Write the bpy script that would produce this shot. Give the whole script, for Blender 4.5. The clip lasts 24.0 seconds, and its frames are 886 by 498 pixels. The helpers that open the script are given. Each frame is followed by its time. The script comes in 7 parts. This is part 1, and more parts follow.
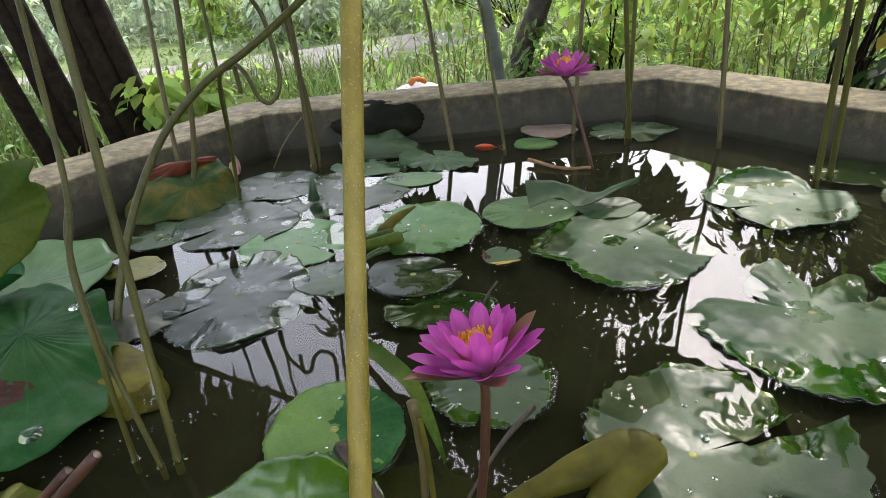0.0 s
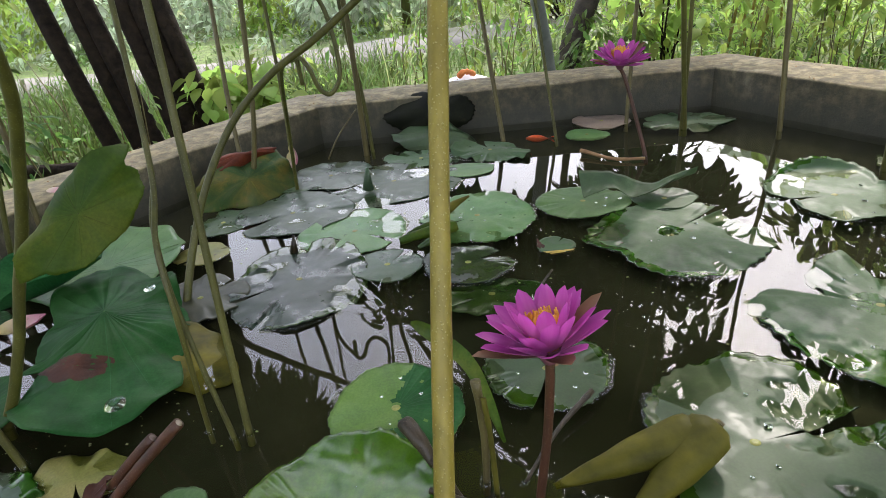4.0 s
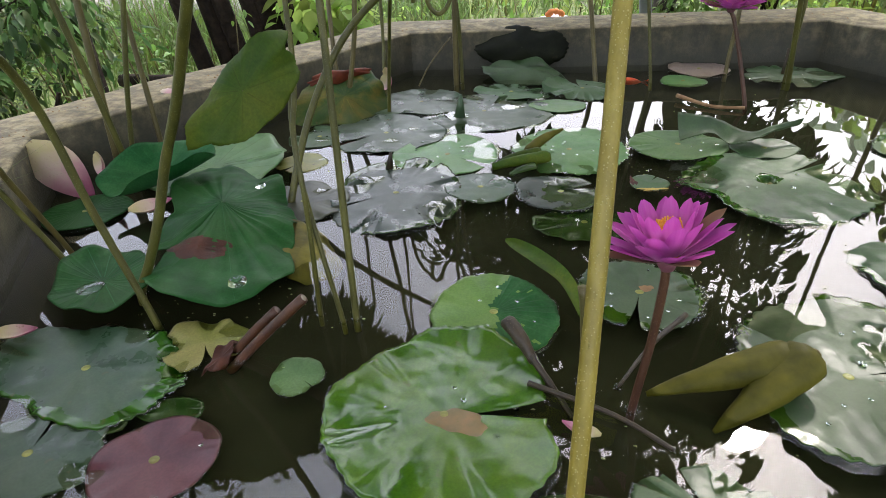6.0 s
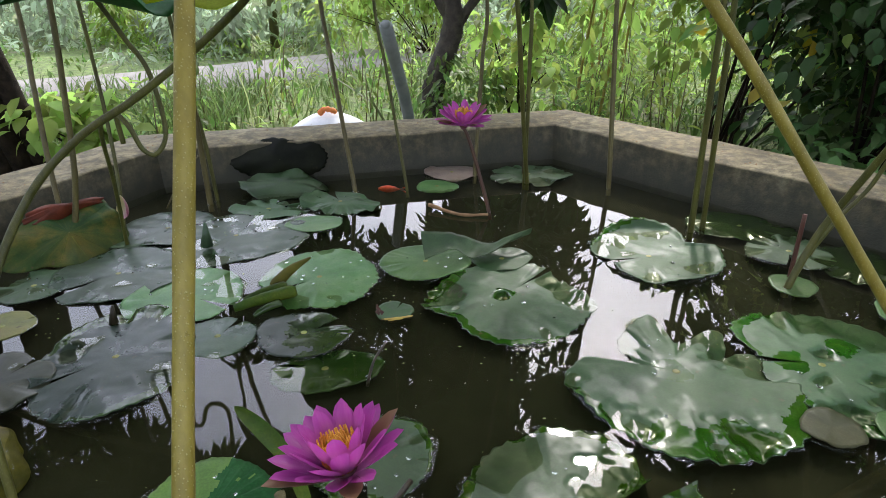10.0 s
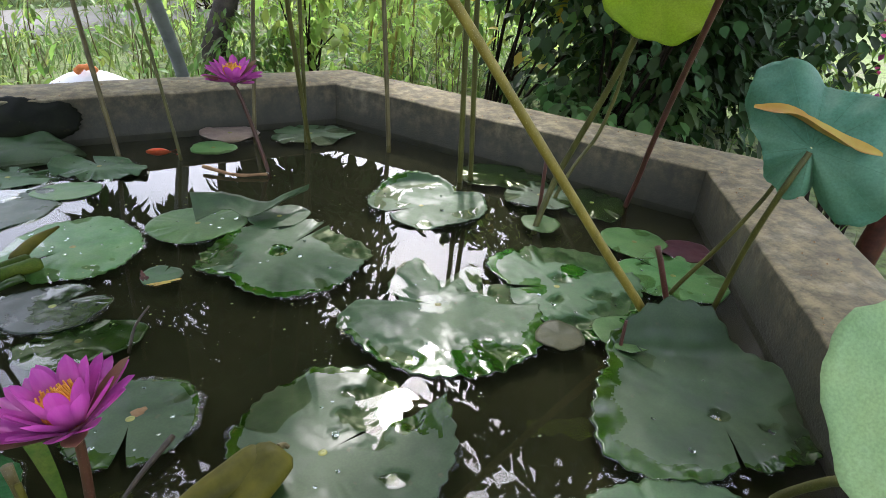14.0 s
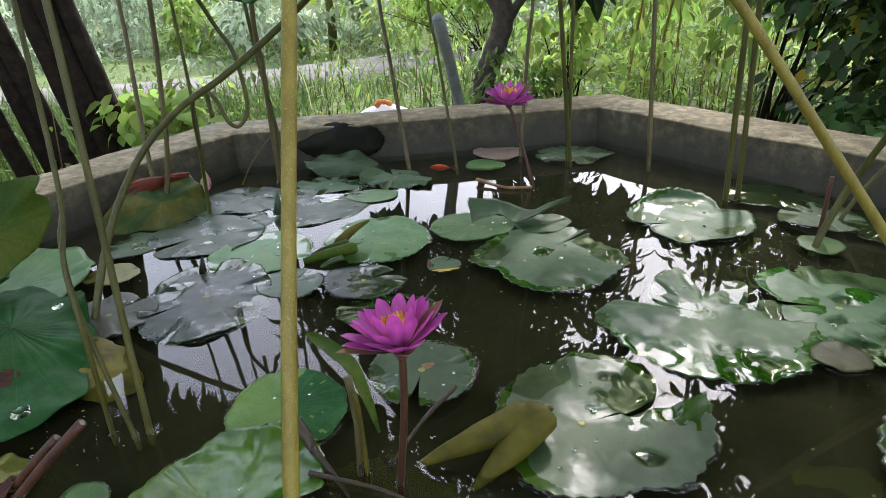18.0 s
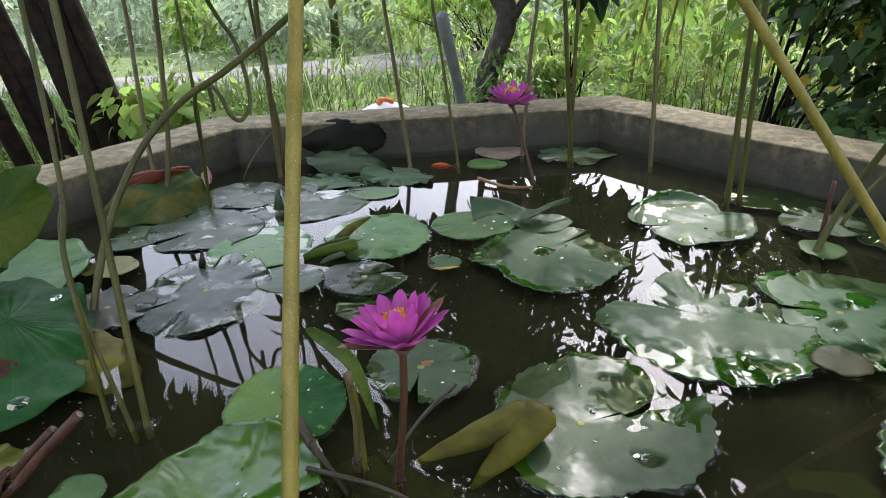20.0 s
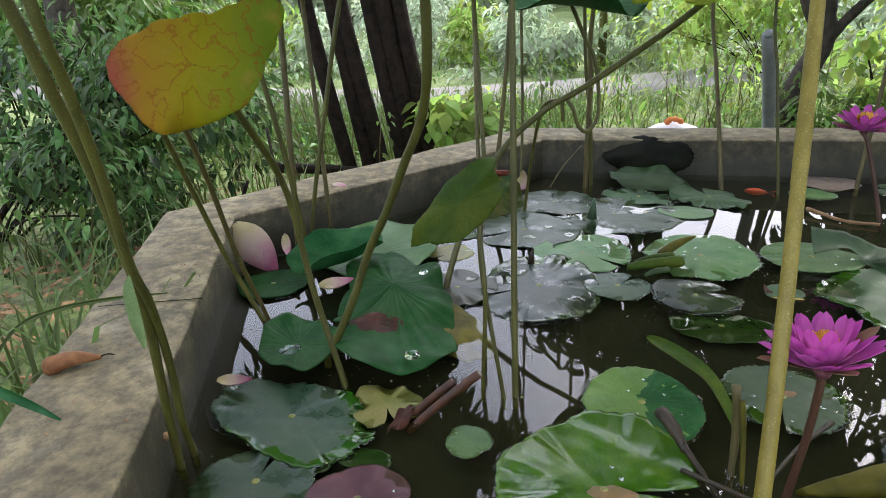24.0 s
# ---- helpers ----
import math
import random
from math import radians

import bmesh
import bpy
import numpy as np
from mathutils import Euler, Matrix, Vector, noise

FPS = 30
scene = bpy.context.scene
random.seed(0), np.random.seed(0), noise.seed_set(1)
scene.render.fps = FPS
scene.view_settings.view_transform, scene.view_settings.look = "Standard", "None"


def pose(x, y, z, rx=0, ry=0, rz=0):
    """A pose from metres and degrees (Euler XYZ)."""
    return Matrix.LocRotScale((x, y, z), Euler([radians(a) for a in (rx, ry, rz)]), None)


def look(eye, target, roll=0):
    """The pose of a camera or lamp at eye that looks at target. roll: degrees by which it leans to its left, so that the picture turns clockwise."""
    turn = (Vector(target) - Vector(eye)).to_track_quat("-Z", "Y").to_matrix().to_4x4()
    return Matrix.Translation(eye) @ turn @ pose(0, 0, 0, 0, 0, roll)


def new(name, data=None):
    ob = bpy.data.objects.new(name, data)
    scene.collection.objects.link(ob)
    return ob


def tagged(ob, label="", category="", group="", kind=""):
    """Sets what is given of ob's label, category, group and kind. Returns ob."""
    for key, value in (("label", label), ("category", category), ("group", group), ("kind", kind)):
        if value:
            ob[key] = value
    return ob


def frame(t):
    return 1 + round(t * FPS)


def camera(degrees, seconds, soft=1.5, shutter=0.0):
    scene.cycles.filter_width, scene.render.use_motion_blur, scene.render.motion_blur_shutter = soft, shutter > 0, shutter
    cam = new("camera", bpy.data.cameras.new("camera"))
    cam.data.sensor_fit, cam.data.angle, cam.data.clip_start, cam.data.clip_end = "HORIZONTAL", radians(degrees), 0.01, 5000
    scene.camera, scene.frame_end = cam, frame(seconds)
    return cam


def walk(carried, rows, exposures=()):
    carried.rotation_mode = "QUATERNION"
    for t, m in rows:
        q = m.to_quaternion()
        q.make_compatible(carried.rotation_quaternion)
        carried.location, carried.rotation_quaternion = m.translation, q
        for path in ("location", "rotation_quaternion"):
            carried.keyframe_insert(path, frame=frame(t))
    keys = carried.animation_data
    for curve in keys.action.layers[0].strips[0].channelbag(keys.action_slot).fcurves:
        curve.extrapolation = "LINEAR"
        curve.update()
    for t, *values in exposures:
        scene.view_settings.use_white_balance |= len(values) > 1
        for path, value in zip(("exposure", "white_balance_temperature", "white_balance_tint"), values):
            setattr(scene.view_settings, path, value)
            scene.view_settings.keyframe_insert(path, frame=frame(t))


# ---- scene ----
cam = camera(72.9, 24.0, 0.85)
METRES, EYE, TILT, LEAN, TURN = 1.4, 0.624, -27.1, 4.34, 0.0
ROWS = [
    (0.0, 0.0, 0.0, 0.0, 0.0, 0.0, -0.0),
    (0.5, 0.0004, 0.003, -0.0024, -0.02, -0.53, 0.0),
    (1.0, 0.0056, 0.0059, 0.0031, -0.52, 0.1, 0.95),
    (1.5, 0.0041, 0.0035, 0.0036, 0.33, -0.26, 1.37),
    (3.5, -0.0102, -0.0075, -0.004, 2.65, -0.89, 0.42),
    (4.0, -0.0198, -0.0155, -0.0096, 3.98, -0.56, -0.59),
    (4.5, -0.0484, -0.0296, -0.038, 5.42, -4.87, -4.24),
    (5.0, -0.0714, -0.0493, -0.0546, 7.99, -5.8, -6.16),
    (5.5, -0.0784, -0.057, -0.0558, 9.13, -5.84, -6.16),
    (6.0, -0.0775, -0.0554, -0.0549, 9.07, -5.66, -5.92),
    (6.5, -0.0619, -0.0441, -0.0426, 6.31, -4.72, -4.35),
    (7.0, -0.0371, -0.0236, -0.0218, 1.69, -3.1, -1.62),
    (7.5, -0.0009, -0.0077, 0.0096, -3.3, -0.47, 3.11),
    (8.0, 0.0165, -0.0038, 0.0283, -4.62, 2.43, 4.76),
    (8.5, 0.0084, -0.0316, 0.0591, -4.68, 4.56, 2.13),
    (9.0, 0.0199, -0.0408, 0.1098, -6.12, 5.01, -0.55),
    (9.5, 0.0457, -0.0186, 0.0735, -7.17, 0.67, -0.04),
    (10.0, 0.0437, -0.0142, 0.066, -7.51, 1.32, -0.04),
    (10.5, 0.0383, -0.0147, 0.062, -7.26, 1.94, -0.41),
    (12.5, 0.0342, -0.007, 0.0525, -7.24, -0.62, -0.79),
    (13.0, 0.0447, -0.0013, 0.057, -11.05, -1.07, -0.46),
    (13.5, 0.0489, -0.0045, 0.0634, -16.8, -1.71, 1.15),
    (14.0, 0.1008, -0.061, 0.0374, -24.93, -2.28, 3.76),
    (14.5, 0.1383, -0.106, -0.0136, -27.22, -3.93, 2.79),
    (15.0, 0.1119, -0.1122, -0.0119, -22.19, -1.34, 2.26),
    (15.5, 0.0658, -0.1136, -0.0129, -10.94, -0.29, 0.69),
    (16.0, 0.058, -0.1265, -0.013, -6.2, 0.8, 0.47),
    (16.5, 0.0487, -0.1237, -0.015, -3.83, 0.82, -0.07),
    (17.0, 0.0473, -0.1239, -0.0154, -3.03, 1.47, -0.4),
    (17.5, 0.0448, -0.1246, -0.0153, -2.74, 1.79, -0.49),
    (18.0, 0.0451, -0.122, -0.0144, -2.46, 1.66, -0.37),
    (18.5, 0.0461, -0.1212, -0.0148, -2.99, 1.77, -0.49),
    (20.5, 0.0406, -0.1165, -0.0201, -2.59, 1.51, -1.61),
    (21.0, 0.0408, -0.1051, -0.0191, -2.86, 1.38, -1.81),
    (21.5, 0.0429, -0.1151, -0.0201, -3.03, 1.22, -1.47),
    (22.0, 0.0419, -0.1133, -0.0195, -3.06, 1.0, -1.37),
    (22.5, 0.0036, -0.1367, -0.0409, 1.06, 0.78, -4.83),
    (23.0, -0.0693, -0.1699, -0.0612, 9.75, 0.56, -9.23),
    (23.5, -0.1155, -0.1756, -0.0589, 14.37, 1.0, -9.56),
    (24.0, -0.1425, -0.1863, -0.0546, 17.89, 1.22, -9.6),
]
EXPOSURES = [(0.0, 1.77, 6800), (3.5, 1.77, 6750), (5.0, 1.80, 6750), (7.0, 1.90, 6800), (8.0, 1.70, 6800), (9.0, 1.56, 6550), (10.0, 1.60, 6450), (13.0, 1.73, 6350), (14.5, 1.79, 6300), (16.0, 1.65, 6450), (21.0, 1.65, 6400), (24.0, 1.71, 6500)]
walk(cam, [(t, pose(0, 0, EYE, TILT, LEAN, TURN) @ pose(METRES * x, METRES * y, METRES * z, 90 + pitch, roll, yaw)) for t, x, y, z, yaw, pitch, roll in ROWS], [(t, stops, kelvin, 14) for t, stops, kelvin in EXPOSURES])

# ---- world, sun, exposure ----
SUN_AZ, SUN_EL = 22.0, 44.0      # degrees right of +y, and above the horizon
world = bpy.data.worlds.new("sky")
scene.world = world
world.use_nodes = True
wn, wl = world.node_tree.nodes, world.node_tree.links
sky = wn.new("ShaderNodeTexSky")
sky.sky_type, sky.sun_disc = "NISHITA", False
sky.sun_elevation, sky.sun_rotation = radians(SUN_EL), radians(SUN_AZ)
sky.air_density, sky.dust_density, sky.ozone_density = 1.0, 4.5, 1.0
pale = wn.new("ShaderNodeHueSaturation")
pale.inputs["Saturation"].default_value = 0.42
wl.new(sky.outputs[0], pale.inputs["Color"])
veil = wn.new("ShaderNodeMix")          # thin even cloud over the whole sky
veil.data_type = "RGBA"
veil.inputs[0].default_value = 0.54
veil.inputs[7].default_value = (7.8, 8.7, 10.8, 1)
wl.new(pale.outputs[0], veil.inputs[6])
wl.new(veil.outputs[2], wn["Background"].inputs["Color"])
wn["Background"].inputs["Strength"].default_value = 0.165
sun = new("sun", bpy.data.lights.new("sun", "SUN"))
sun.data.energy, sun.data.angle, sun.data.color = 0.9, radians(4), (1.0, 0.97, 0.89)
sun_way = Vector((math.sin(radians(SUN_AZ)) * math.cos(radians(SUN_EL)), math.cos(radians(SUN_AZ)) * math.cos(radians(SUN_EL)), math.sin(radians(SUN_EL))))
sun.matrix_world = look(sun_way * 30, (0, 0, 0))

rng = random.Random(7)

# ---- materials ----


class Mat:
    """A node material with short helpers."""

    def __init__(self, name):
        self.m = bpy.data.materials.new(name)
        self.m.use_nodes = True
        self.t = self.m.node_tree
        self.b = self.t.nodes["Principled BSDF"]
        self.out = self.t.nodes["Material Output"]
        self.tc = self.t.nodes.new("ShaderNodeTexCoord")

    def node(self, kind, **kw):
        n = self.t.nodes.new(kind)
        for key, value in kw.items():
            n.inputs[key.replace("_", " ")].default_value = value
        return n

    def link(self, a, b):
        self.t.links.new(a, b)

    def noise(self, scale, detail=4.0, rough=0.6, coord="Object", vec=None):
        n = self.node("ShaderNodeTexNoise", Scale=scale, Detail=detail, Roughness=rough)
        self.link(vec or self.tc.outputs[coord], n.inputs["Vector"])
        return n.outputs["Fac"]

    def ramp(self, fac, *stops):
        r = self.t.nodes.new("ShaderNodeValToRGB")
        el = r.color_ramp.elements
        while len(el) < len(stops):
            el.new(0.5)
        for e, (pos, col) in zip(el, stops):
            e.position = pos
            e.color = (*col, 1) if len(col) == 3 else col
        self.link(fac, r.inputs["Fac"])
        return r.outputs["Color"]

    def mix(self, fac, a, b, blend="MIX"):
        n = self.t.nodes.new("ShaderNodeMix")
        n.data_type, n.blend_type = "RGBA", blend
        for sock, v in ((n.inputs[0], fac), (n.inputs[6], a), (n.inputs[7], b)):
            if isinstance(v, (int, float)):
                sock.default_value = v
            elif isinstance(v, tuple):
                sock.default_value = (*v, 1)
            else:
                self.link(v, sock)
        return n.outputs[2]

    def math(self, op, a, b=0.0):
        n = self.t.nodes.new("ShaderNodeMath")
        n.operation = op
        for sock, v in ((n.inputs[0], a), (n.inputs[1], b)):
            if isinstance(v, (int, float)):
                sock.default_value = v
            else:
                self.link(v, sock)
        return n.outputs[0]

    def bump(self, height, strength=0.3, distance=0.002):
        n = self.node("ShaderNodeBump", Strength=strength, Distance=distance)
        self.link(height, n.inputs["Height"])
        self.link(n.outputs[0], self.b.inputs["Normal"])
        return n.outputs[0]

    def set(self, color=None, rough=None, spec=None):
        if color is not None:
            if isinstance(color, tuple):
                self.b.inputs["Base Color"].default_value = (*color, 1)
            else:
                self.link(color, self.b.inputs["Base Color"])
        if rough is not None:
            if isinstance(rough, (int, float)):
                self.b.inputs["Roughness"].default_value = rough
            else:
                self.link(rough, self.b.inputs["Roughness"])
        if spec is not None:
            self.b.inputs["Specular IOR Level"].default_value = spec
        return self

    def thin(self, color, amount):
        """Lets light through, as leaves and petals do."""
        tr = self.t.nodes.new("ShaderNodeBsdfTranslucent")
        if isinstance(color, tuple):
            tr.inputs["Color"].default_value = (*color, 1)
        else:
            self.link(color, tr.inputs["Color"])
        mx = self.t.nodes.new("ShaderNodeMixShader")
        mx.inputs[0].default_value = amount
        self.link(self.b.outputs[0], mx.inputs[1])
        self.link(tr.outputs[0], mx.inputs[2])
        self.link(mx.outputs[0], self.out.inputs["Surface"])
        return self

    def angle(self):
        """Angle round the object's own z axis, and distance from it."""
        sep = self.t.nodes.new("ShaderNodeSeparateXYZ")
        self.link(self.tc.outputs["Object"], sep.inputs[0])
        ang = self.math("ARCTAN2", sep.outputs[1], sep.outputs[0])
        ln = self.t.nodes.new("ShaderNodeVectorMath")
        ln.operation = "LENGTH"
        self.link(self.tc.outputs["Object"], ln.inputs[0])
        return ang, ln.outputs["Value"]

    def random(self):
        n = self.t.nodes.new("ShaderNodeObjectInfo")
        return n.outputs["Random"]


def radial_veins(m, count):
    ang, dist = m.angle()
    s = m.math("SINE", m.math("MULTIPLY", ang, count / 2))
    s = m.math("POWER", m.math("ABSOLUTE", s), 14.0)   # thin bright ridges
    return s, dist


def pad_material(name, dark, mid, pale, rough=0.3, veins=26, thin=0.12, vein_gain=0.10, stain=0.35, relief=0.012, gloss=0.4, swell=0.9, blotch=0.3):
    """A floating leaf: mottled greens, faint radial veins, wet and dry patches, specks of decay."""
    m = Mat(name)
    n1, n2, fine = m.noise(14, 6), m.noise(60, 5), m.noise(260, 3)
    blot = m.noise(6.5, 4, 0.6)
    col = m.ramp(n1, (0.28, dark), (0.5, mid), (0.76, pale))
    col = m.mix(m.ramp(blot, (0.42, (0, 0, 0)), (0.66, (0.75, 0.75, 0.75))), col, tuple(0.55 * d + 0.45 * p * f for d, p, f in zip(dark, pale, (1.05, 0.95, 0.6))))
    v, dist = radial_veins(m, veins)
    broken = m.math("MULTIPLY", v, m.ramp(n2, (0.35, (0.2, 0.2, 0.2)), (0.7, (1, 1, 1))))
    col = m.mix(m.math("MULTIPLY", broken, vein_gain), col, pale)
    rnd = m.random()
    hs = m.t.nodes.new("ShaderNodeHueSaturation")
    m.link(col, hs.inputs["Color"])
    m.link(m.math("ADD", m.math("MULTIPLY", rnd, 0.5), 0.75), hs.inputs["Value"])
    m.link(m.math("ADD", m.math("MULTIPLY", rnd, 0.03), 0.485), hs.inputs["Hue"])
    spots = m.ramp(m.noise(38, 3, 0.5), (0.66, (0, 0, 0)), (0.72, (1, 1, 1)))
    col = m.mix(m.math("MULTIPLY", spots, stain), hs.outputs[0], (0.10, 0.075, 0.03))
    grain = m.ramp(fine, (0.35, (0.86, 0.86, 0.86)), (0.65, (1.07, 1.07, 1.07)))
    col = m.mix(1.0, col, grain, "MULTIPLY")
    dry = m.ramp(m.noise(11, 4, 0.6), (0.40, (0, 0, 0)), (0.52, (1, 1, 1)))
    r = m.math("ADD", m.math("MULTIPLY", dry, 0.22 * blotch), m.math("ADD", m.math("MULTIPLY", n2, 0.16), rough - 0.08 - 0.16 * blotch))
    col = m.mix(m.math("MULTIPLY", m.math("SUBTRACT", 1.0, dry), 0.45 * blotch), col, m.mix(1.0, col, (0.55, 0.72, 0.42), "MULTIPLY"))
    m.set(col, r, gloss)
    wide = m.noise(3.2, 1, 0.4)
    h = m.math("ADD", m.math("MULTIPLY", v, relief), m.math("ADD", m.math("ADD", m.math("MULTIPLY", n1, 0.22), m.math("MULTIPLY", wide, swell)), m.math("ADD", m.math("MULTIPLY", n2, 0.16), m.math("MULTIPLY", fine, 0.03))))
    m.bump(h, 0.22, 0.006)
    if thin:
        m.thin(col, thin)
    return m.m


PAD = pad_material("waxy pad green", (0.016, 0.050, 0.011), (0.029, 0.086, 0.020), (0.062, 0.138, 0.046), 0.54, gloss=0.68, relief=0.008, veins=22, blotch=1.0)
PAD_GLOSS = pad_material("glossy pad green", (0.020, 0.075, 0.004), (0.046, 0.132, 0.007), (0.12, 0.21, 0.018), 0.16, 22, vein_gain=0.04, relief=0.014, gloss=0.7, blotch=0.5)
PAD_DARK = pad_material("dark bluish pad", (0.016, 0.044, 0.018), (0.034, 0.072, 0.036), (0.080, 0.118, 0.072), 0.36, gloss=0.38, blotch=0.8)
PAD_WET = pad_material("drowned green pad border", (0.010, 0.048, 0.003), (0.020, 0.075, 0.005), (0.048, 0.105, 0.008), 0.12, 20, 0.0, 0.05, 0.5, gloss=0.45, swell=0.5)
PAD_SUNK = pad_material("wet sunken pad", (0.012, 0.03, 0.006), (0.025, 0.055, 0.012), (0.05, 0.09, 0.02), 0.14, 20, 0.0, 0.1)
PAD_LIGHT = pad_material("young pad green", (0.058, 0.138, 0.032), (0.088, 0.200, 0.058), (0.16, 0.28, 0.11), 0.4, 18, 0.2, 0.12, 0.2)
PAD_RED = pad_material("purple red pad back", (0.052, 0.014, 0.020), (0.085, 0.025, 0.033), (0.145, 0.052, 0.060), 0.36, 14, 0.1, 0.1, 0.1)
PAD_PINK = pad_material("dull pink pad back", (0.17, 0.125, 0.10), (0.28, 0.215, 0.175), (0.38, 0.31, 0.26), 0.45, 16, 0.1, 0.1, 0.2)
PAD_YELLOW = pad_material("yellowing pad", (0.14, 0.15, 0.03), (0.24, 0.25, 0.06), (0.36, 0.32, 0.12), 0.42, 16, 0.15, 0.1, 0.8)
LOTUS = pad_material("lotus leaf blue green", (0.009, 0.066, 0.014), (0.017, 0.106, 0.026), (0.055, 0.19, 0.066), 0.5, 30, 0.25, 0.12, 0.05, 0.4, 0.14)
# colour raised to hold the sunlight that comes through the leaf
LOTUS_LIT = pad_material("lotus leaf green with backlight in it", (0.36, 0.47, 0.025), (0.44, 0.56, 0.045), (0.52, 0.61, 0.10), 0.6, 22, 0.72, 0.12, 0.05, 0.1, 0.2)
LOTUS_OLIVE = pad_material("olive backlit lotus leaf", (0.020, 0.056, 0.005), (0.044, 0.088, 0.007), (0.13, 0.145, 0.014), 0.6, 20, 0.22, 0.15, 0.1, 0.15, gloss=0.2)
# near-black tones put the leaf's shaded side into its colour
BLACK_LEAF = pad_material("wilted leaf black with its shade", (0.004, 0.005, 0.003), (0.008, 0.010, 0.005), (0.018, 0.022, 0.010), 0.6, 14, 0.0, 0.1, 0.1, 0.01, 0.12)
DYING = pad_material("green yellow dying leaf", (0.008, 0.045, 0.010), (0.030, 0.085, 0.014), (0.24, 0.18, 0.02), 0.55, 16, 0.25, 0.2, 0.8, gloss=0.25)
PAD_DULL = pad_material("dull brownish pad", (0.028, 0.032, 0.010), (0.050, 0.054, 0.020), (0.090, 0.088, 0.044), 0.5, gloss=0.3)
PAD_DEEP = pad_material("deep dark pad", (0.012, 0.026, 0.018), (0.024, 0.044, 0.030), (0.05, 0.075, 0.052), 0.36, gloss=0.52, blotch=0.8)
PAD_BROWN = pad_material("grey brown pad", (0.026, 0.032, 0.016), (0.048, 0.054, 0.030), (0.085, 0.086, 0.054), 0.42, gloss=0.45)
# lime tone holds the sun on the young leaf
PAD_FRESH = pad_material("young leaf lime with sunlight in it", (0.070, 0.170, 0.018), (0.115, 0.250, 0.034), (0.18, 0.33, 0.07), 0.45, 20, 0.25, 0.08, 0.05)
LOTUS_PALE = pad_material("pale green lotus back", (0.24, 0.36, 0.15), (0.31, 0.44, 0.21), (0.40, 0.53, 0.29), 0.6, 18, 0.35, 0.05, 0.05, 0.03)
LOTUS_TEAL = pad_material("lotus leaf pale teal", (0.062, 0.178, 0.105), (0.100, 0.255, 0.165), (0.19, 0.36, 0.255), 0.55, 20, 0.3, 0.12, 0.05, 0.15, 0.3)


def yellow_leaf_material():
    m = Mat("withering lotus leaf")
    n = m.noise(9, 5)
    sep = m.t.nodes.new("ShaderNodeSeparateXYZ")
    m.link(m.tc.outputs["Object"], sep.inputs[0])
    way = m.math("ADD", m.math("MULTIPLY", sep.outputs[0], 5.0), m.math("ADD", m.math("MULTIPLY", m.math("SUBTRACT", n, 0.5), 0.45), 0.5))
    col = m.ramp(way, (0.02, (0.38, 0.10, 0.06)), (0.20, (0.40, 0.22, 0.02)), (0.5, (0.34, 0.29, 0.008)), (0.85, (0.17, 0.24, 0.015)))
    v, _ = radial_veins(m, 11)
    thread = m.ramp(m.noise(26, 4, 0.5), (0.480, (0, 0, 0)), (0.50, (1, 1, 1)), (0.520, (0, 0, 0)))
    col = m.mix(m.math("MULTIPLY", thread, 0.65), col, (0.30, 0.075, 0.015))
    col = m.mix(m.math("MULTIPLY", v, 0.10), col, (0.22, 0.12, 0.01))
    blotch = m.ramp(m.noise(24, 4), (0.58, (0, 0, 0)), (0.70, (1, 1, 1)))
    col = m.mix(m.math("MULTIPLY", blotch, 0.4), col, (0.40, 0.26, 0.05))
    m.set(col, 0.7, 0.15)
    m.bump(m.math("ADD", m.math("MULTIPLY", v, 0.03), m.math("ADD", n, m.math("MULTIPLY", m.noise(40, 3), 0.35))), 0.8, 0.012)
    return m.thin(col, 0.30).m


def plain_material(name, dark, pale, scale=30, rough=0.5, bump=0.3, depth=0.002, thin=0.0, spec=0.5, island=False, vary=0.0):
    m = Mat(name)
    n = m.noise(scale, 6)
    col = m.ramp(n, (0.3, dark), (0.7, pale))
    if island or vary:
        if island:
            r = m.t.nodes.new("ShaderNodeNewGeometry").outputs["Random Per Island"]
        else:
            r = m.random()
        hs = m.t.nodes.new("ShaderNodeHueSaturation")
        m.link(col, hs.inputs["Color"])
        m.link(m.math("ADD", m.math("MULTIPLY", r, 0.9), 0.5), hs.inputs["Value"])
        m.link(m.math("ADD", m.math("MULTIPLY", r, 0.05), 0.47), hs.inputs["Hue"])
        col = hs.outputs[0]
    m.set(col, rough, spec)
    if bump:
        m.bump(n, bump, depth)
    if thin:
        m.thin(col, thin)
    return m.m


def stem_material(name, low, high, speck):
    """Lotus stalk: fine prickles and long streaks."""
    m = Mat(name)
    mp = m.node("ShaderNodeMapping", Scale=(60.0, 60.0, 6.0))
    m.link(m.tc.outputs["Object"], mp.inputs["Vector"])
    streak = m.noise(1.0, 5, vec=mp.outputs[0])
    col = m.ramp(streak, (0.3, low), (0.7, high))
    dots = m.t.nodes.new("ShaderNodeTexVoronoi")
    dots.inputs["Scale"].default_value = 330
    m.link(m.tc.outputs["Object"], dots.inputs["Vector"])
    d = m.ramp(dots.outputs["Distance"], (0.12, (1, 1, 1)), (0.26, (0, 0, 0)))
    patch = m.ramp(m.noise(12, 3), (0.45, (0, 0, 0)), (0.65, (1, 1, 1)))
    col = m.mix(m.math("MULTIPLY", d, 0.6), col, speck)
    col = m.mix(m.math("MULTIPLY", patch, 0.3), col, low)
    m.set(col, 0.5)
    m.bump(m.math("ADD", d, streak), 0.5, 0.0012)
    return m.m


